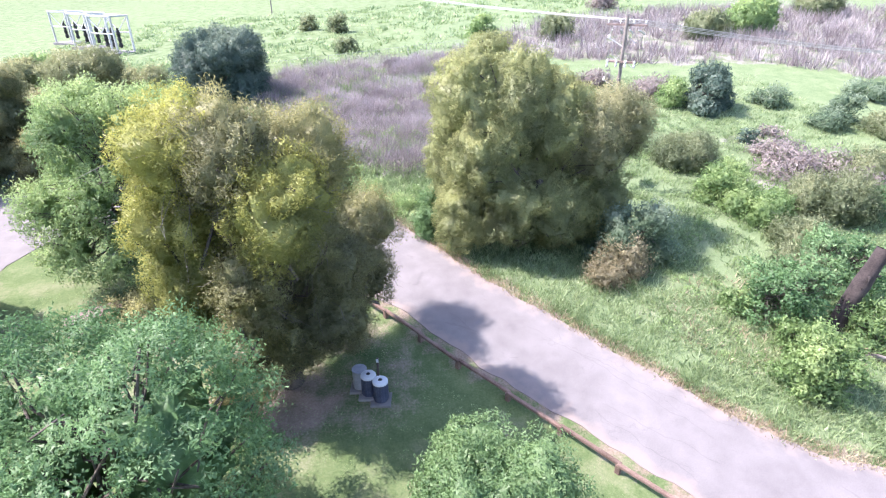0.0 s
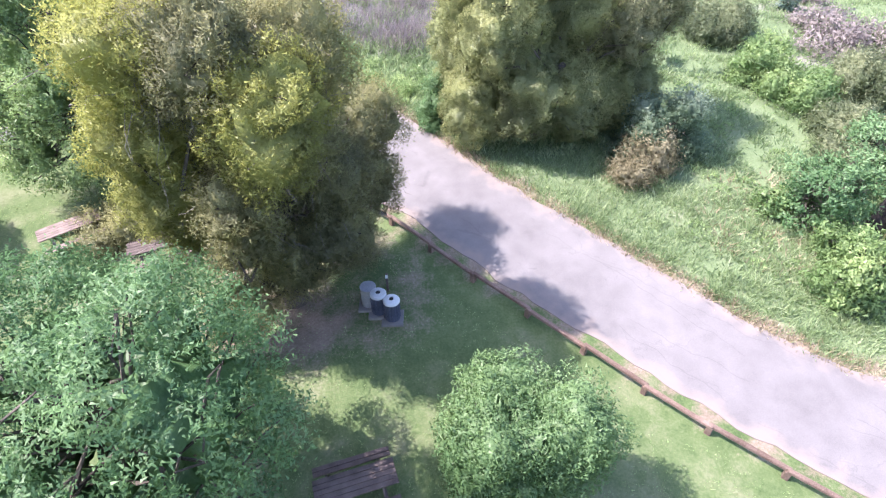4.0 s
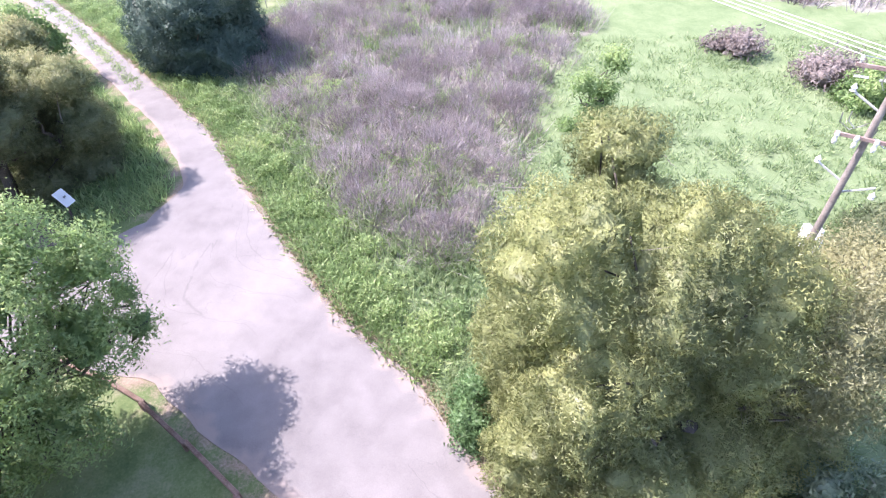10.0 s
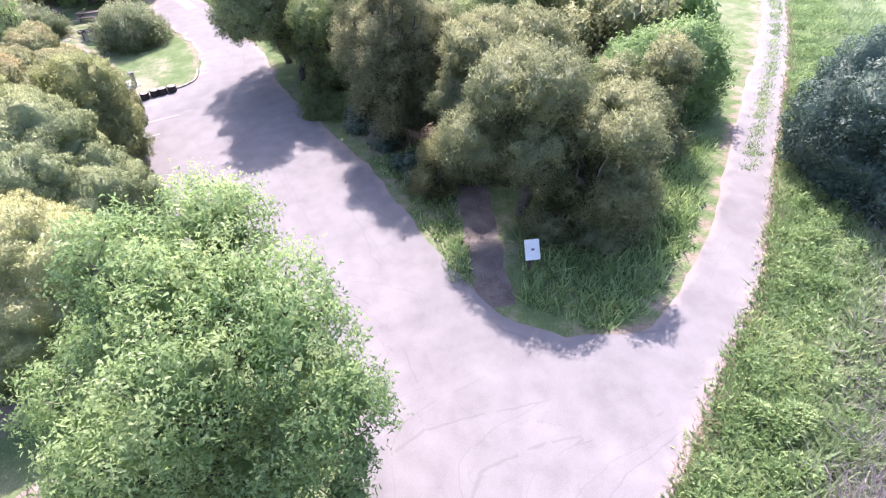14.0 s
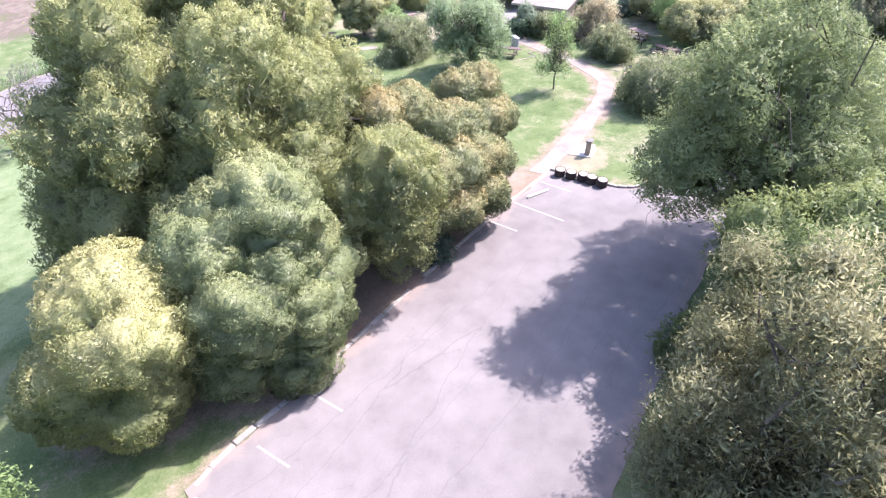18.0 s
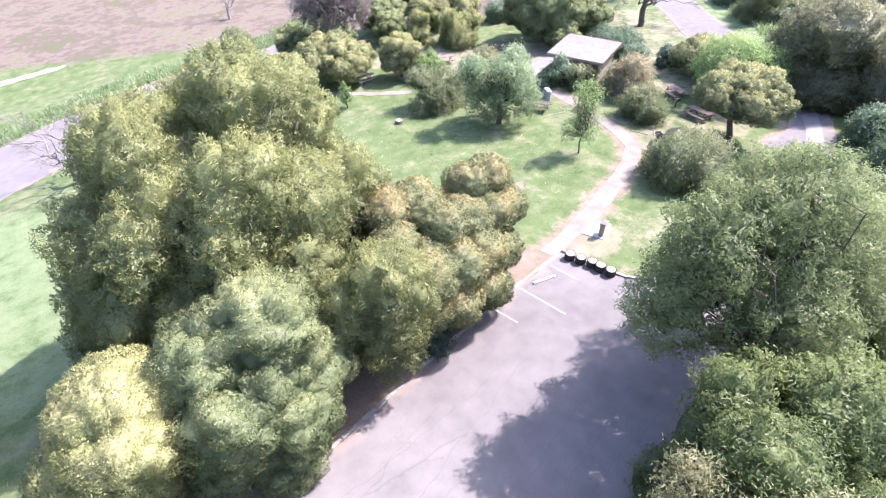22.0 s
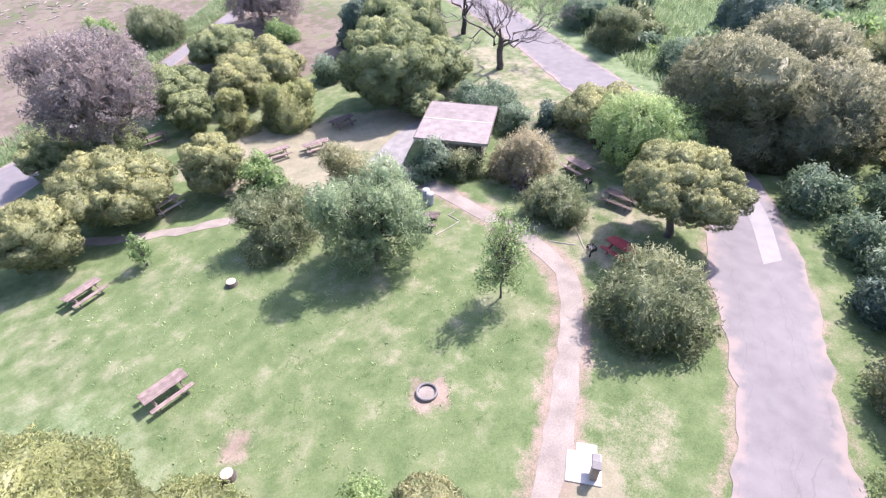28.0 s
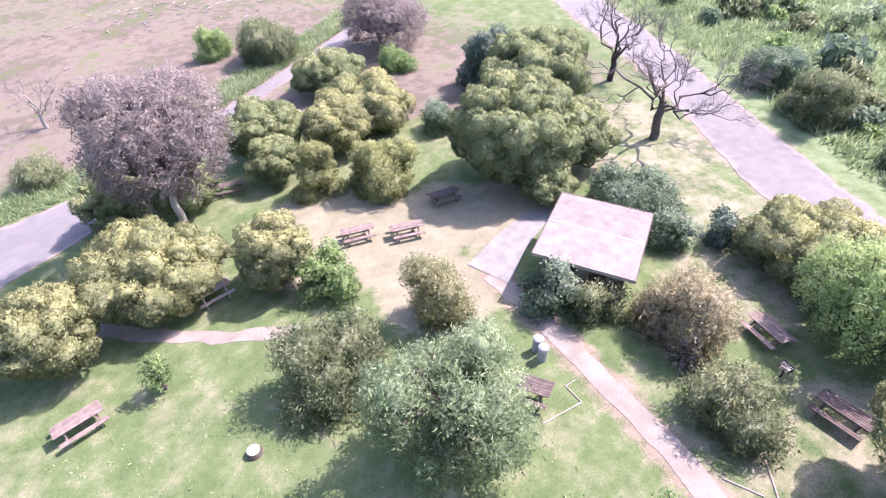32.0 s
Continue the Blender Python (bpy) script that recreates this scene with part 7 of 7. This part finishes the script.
for k in range(5):
    a = Vector((0.3 + 0.2 * k, 0.12 + 0.05 * k, 1.3 + 0.6 * k))
    tube("branch_stub", [a, a + Vector((rng.uniform(-0.6, 0.6), rng.uniform(-0.5, 0.5), rng.uniform(0.1, 0.5)))], [0.09, 0.04], CHAR, snag, 6)
log = thing("fallen_log", on_ground(19.6, 18.6), "pale bleached fallen log in the grass", "log")
tube("log_body", [(-1.4, 1.6, 0.16), (-0.4, 0.6, 0.2), (0.9, -0.5, 0.2), (2.2, -1.4, 0.18)], [0.2, 0.19, 0.17, 0.13], DEAD_WOOD, log, 10)
tube("branch", [(-0.2, 0.4, 0.25), (0.1, 0.9, 0.6), (0.2, 1.3, 0.7)], [0.07, 0.05, 0.03], DEAD_WOOD, log, 6)

# power line


def power_pole(x, y, h, label, turn=0.0, gear=True):
    t = thing("power_pole", on_ground(x, y, turn), label, "power pole", "power poles")
    tube("pole", [(0, 0, -0.3), (0, 0, h * 0.5), (0, 0, h)], [0.14, 0.12, 0.1], GREY_POLE, t, 12)
    arm = part("crossarm", box((0.1, 2.4, 0.12), (0.12, 0, h - 0.5), bevel=0.01), WOOD, t)
    for s in (-1.1, -0.4, 0.4, 1.1):
        part("insulator", lathe([(0.03, 0), (0.03, 0.08), (0.07, 0.1), (0.04, 0.14), (0.06, 0.17), (0.03, 0.22)], 10), WHITE_PAINT, arm).location = (0.12, s, h - 0.44)
    if gear:
        part("crossarm", box((0.1, 1.8, 0.12), (-0.12, 0, h - 2.6), bevel=0.01), WOOD, t)
        for s in (-0.9, -0.3, 0.3, 0.9):
            part("switch_arm", box((0.9, 0.07, 0.07), (0.3, s, h - 0.9), (0, 18, 20 * s), 0.01), GALV, t)
            part("cutout", lathe([(0.05, 0), (0.08, 0.1), (0.05, 0.2), (0.08, 0.3), (0.05, 0.42)], 10), WHITE_PAINT, t).location = (-0.25, s * 0.9, h - 2.9)
        for k, (lvl, side) in enumerate(((h - 1.5, 1), (h - 4.4, -1), (h - 4.0, 1))):
            brace = part("arm_brace", box((0.06, 0.95, 0.06), (0.05, side * 0.5, lvl), (side * 28, 0, 0), 0.01), GALV, t)
            part("bell_insulator", lathe([(0.02, 0), (0.1, 0.03), (0.05, 0.1), (0.1, 0.13), (0.05, 0.2), (0.02, 0.26)], 10), WHITE_PAINT, brace).location = (0.05, side * 0.95, lvl + side * 0.2)
        rng = np.random.default_rng(5)
        for k in range(9):
            y = rng.uniform(-1.1, 1.1)
            z = h - rng.uniform(0.3, 2.6)
            tube("jumper", [(0.1, y * 0.2, z), (0.35, y * 0.6, z - 0.35), (0.2, y, z - 0.1), (0.1, y * 1.05, z + 0.25)], [0.022] * 4, CABLE, t, 5, "pale looped jumper wire")
        rack = part("bracket_rack", box((1.6, 0.1, 0.1), (0.8, -0.1, 3.2), bevel=0.01), GALV, t, "pale steel bracket with line gear")
        part("strut", box((1.3, 0.07, 0.07), (0.62, -0.1, 2.85), (0, -28, 0), 0.01), GALV, rack)
        for s in range(3):
            for w in (-0.3, 0.1):
                part("transformer_can", lathe([(0.02, 0), (0.17, 0), (0.18, 0.05), (0.18, 0.55), (0.1, 0.6), (0.03, 0.66)], 14), WHITE_PAINT, rack).location = (0.75 + 0.38 * s, w, 3.25)
            part("bushing", lathe([(0.02, 0), (0.05, 0.05), (0.025, 0.12), (0.05, 0.18), (0.012, 0.45)], 8), BLACK_IRON, rack).location = (0.75 + 0.38 * s, -0.1, 3.85)
        tube("riser_pipe", [(0.2, 0.05, 0), (0.2, 0.05, h - 2.8)], [0.035, 0.035], GALV, t, 8)
    return [t.matrix_world @ Vector((0.12, s, h - 0.22)) for s in (-1.1, -0.4, 0.4, 1.1)]


pole_a = power_pole(11.0, 35.1, 10.9, "dark wooden power pole with pale switch gear", 62)
pole_b = power_pole(-37.0, 128.0, 10.5, "far dark wooden power pole on the hill", 60, False)
pole_c = power_pole(33.0, 31.8, 9.6, "dark wooden power pole on the meadow", 85, False)
cables = thing("power_cables", pose(0, 0, 0), "bare pale power cables between poles", "cable")
for ends in ((pole_b, pole_a), (pole_a, pole_c)):
    for a, b in zip(*ends):
        pts = [a.lerp(b, i / 14) - Vector((0, 0, 1.3 * 4 * (i / 14) * (1 - i / 14) * (a - b).length / 90)) for i in range(15)]
        tube("cable", pts, [0.016] * 15, CABLE, cables, 5)

# wire fence behind the brush
fence = thing("wire_fence", pose(0, 0, 0), "thin steel wire fence behind dead brush", "fence")
line = [(-23.5, 64.4)] + [(-20.7 + 2.33 * i, 65.7 + 0.94 * i) for i in range(11)]
for i, (x, y) in enumerate(line):
    tube("post", [(x, y, gz(x, y) - 0.1), (x, y, gz(x, y) + 1.35)], [0.04, 0.035], STEEL, fence, 6)
    if i + 1 < len(line):
        u, v = line[i + 1]
        for hgt in (0.5, 0.9, 1.3):
            tube("wire" if hgt < 1.2 else "top_rail", [(x, y, gz(x, y) + hgt), (u, v, gz(u, v) + hgt)], [0.008 if hgt < 1.2 else 0.02] * 2, STEEL, fence, 4)

# steel racks on a slab on the hill
for x, y in ((-48.5, 85.0), (-56.0, 92.5), (-64.5, 101.0)):
    t = thing("steel_rack", on_ground(x, y, -22), "tall pale steel frame with dark switch gear on a slab", "steel frame", "steel racks")
    part("slab", box((5.4, 3.6, 0.4), (0, 0, 0.0), bevel=0.03), CONCRETE, t)
    for a in (-2.3, 2.3):
        for b in (-1.4, 1.4):
            part("column", box((0.24, 0.24, 5.0), (a, b, 2.6), bevel=0.02), GALV, t)
    for b in (-1.4, 1.4):
        part("beam", box((4.9, 0.22, 0.26), (0, b, 5.1), bevel=0.02), GALV, t)
        part("beam", box((4.9, 0.16, 0.18), (0, b, 2.8), bevel=0.02), GALV, t)
        part("brace", box((3.4, 0.1, 0.12), (-1.1, b, 3.95), (0, 42, 0), 0.01), GALV, t)
        part("brace", box((3.4, 0.1, 0.12), (1.1, b, 3.95), (0, -42, 0), 0.01), GALV, t)
    for a in (-2.3, 2.3):
        part("beam", box((0.2, 3.0, 0.22), (a, 0, 5.1), bevel=0.02), GALV, t)
    for a in (-1.2, 0.2, 1.5):
        part("switch_gear", lathe([(0.18, 0.2), (0.3, 0.5), (0.2, 0.9), (0.3, 1.3), (0.2, 1.7), (0.28, 2.1), (0.12, 2.9)], 12), BLACK_IRON, t, "dark switch gear").location = (a, 0, 0.6)
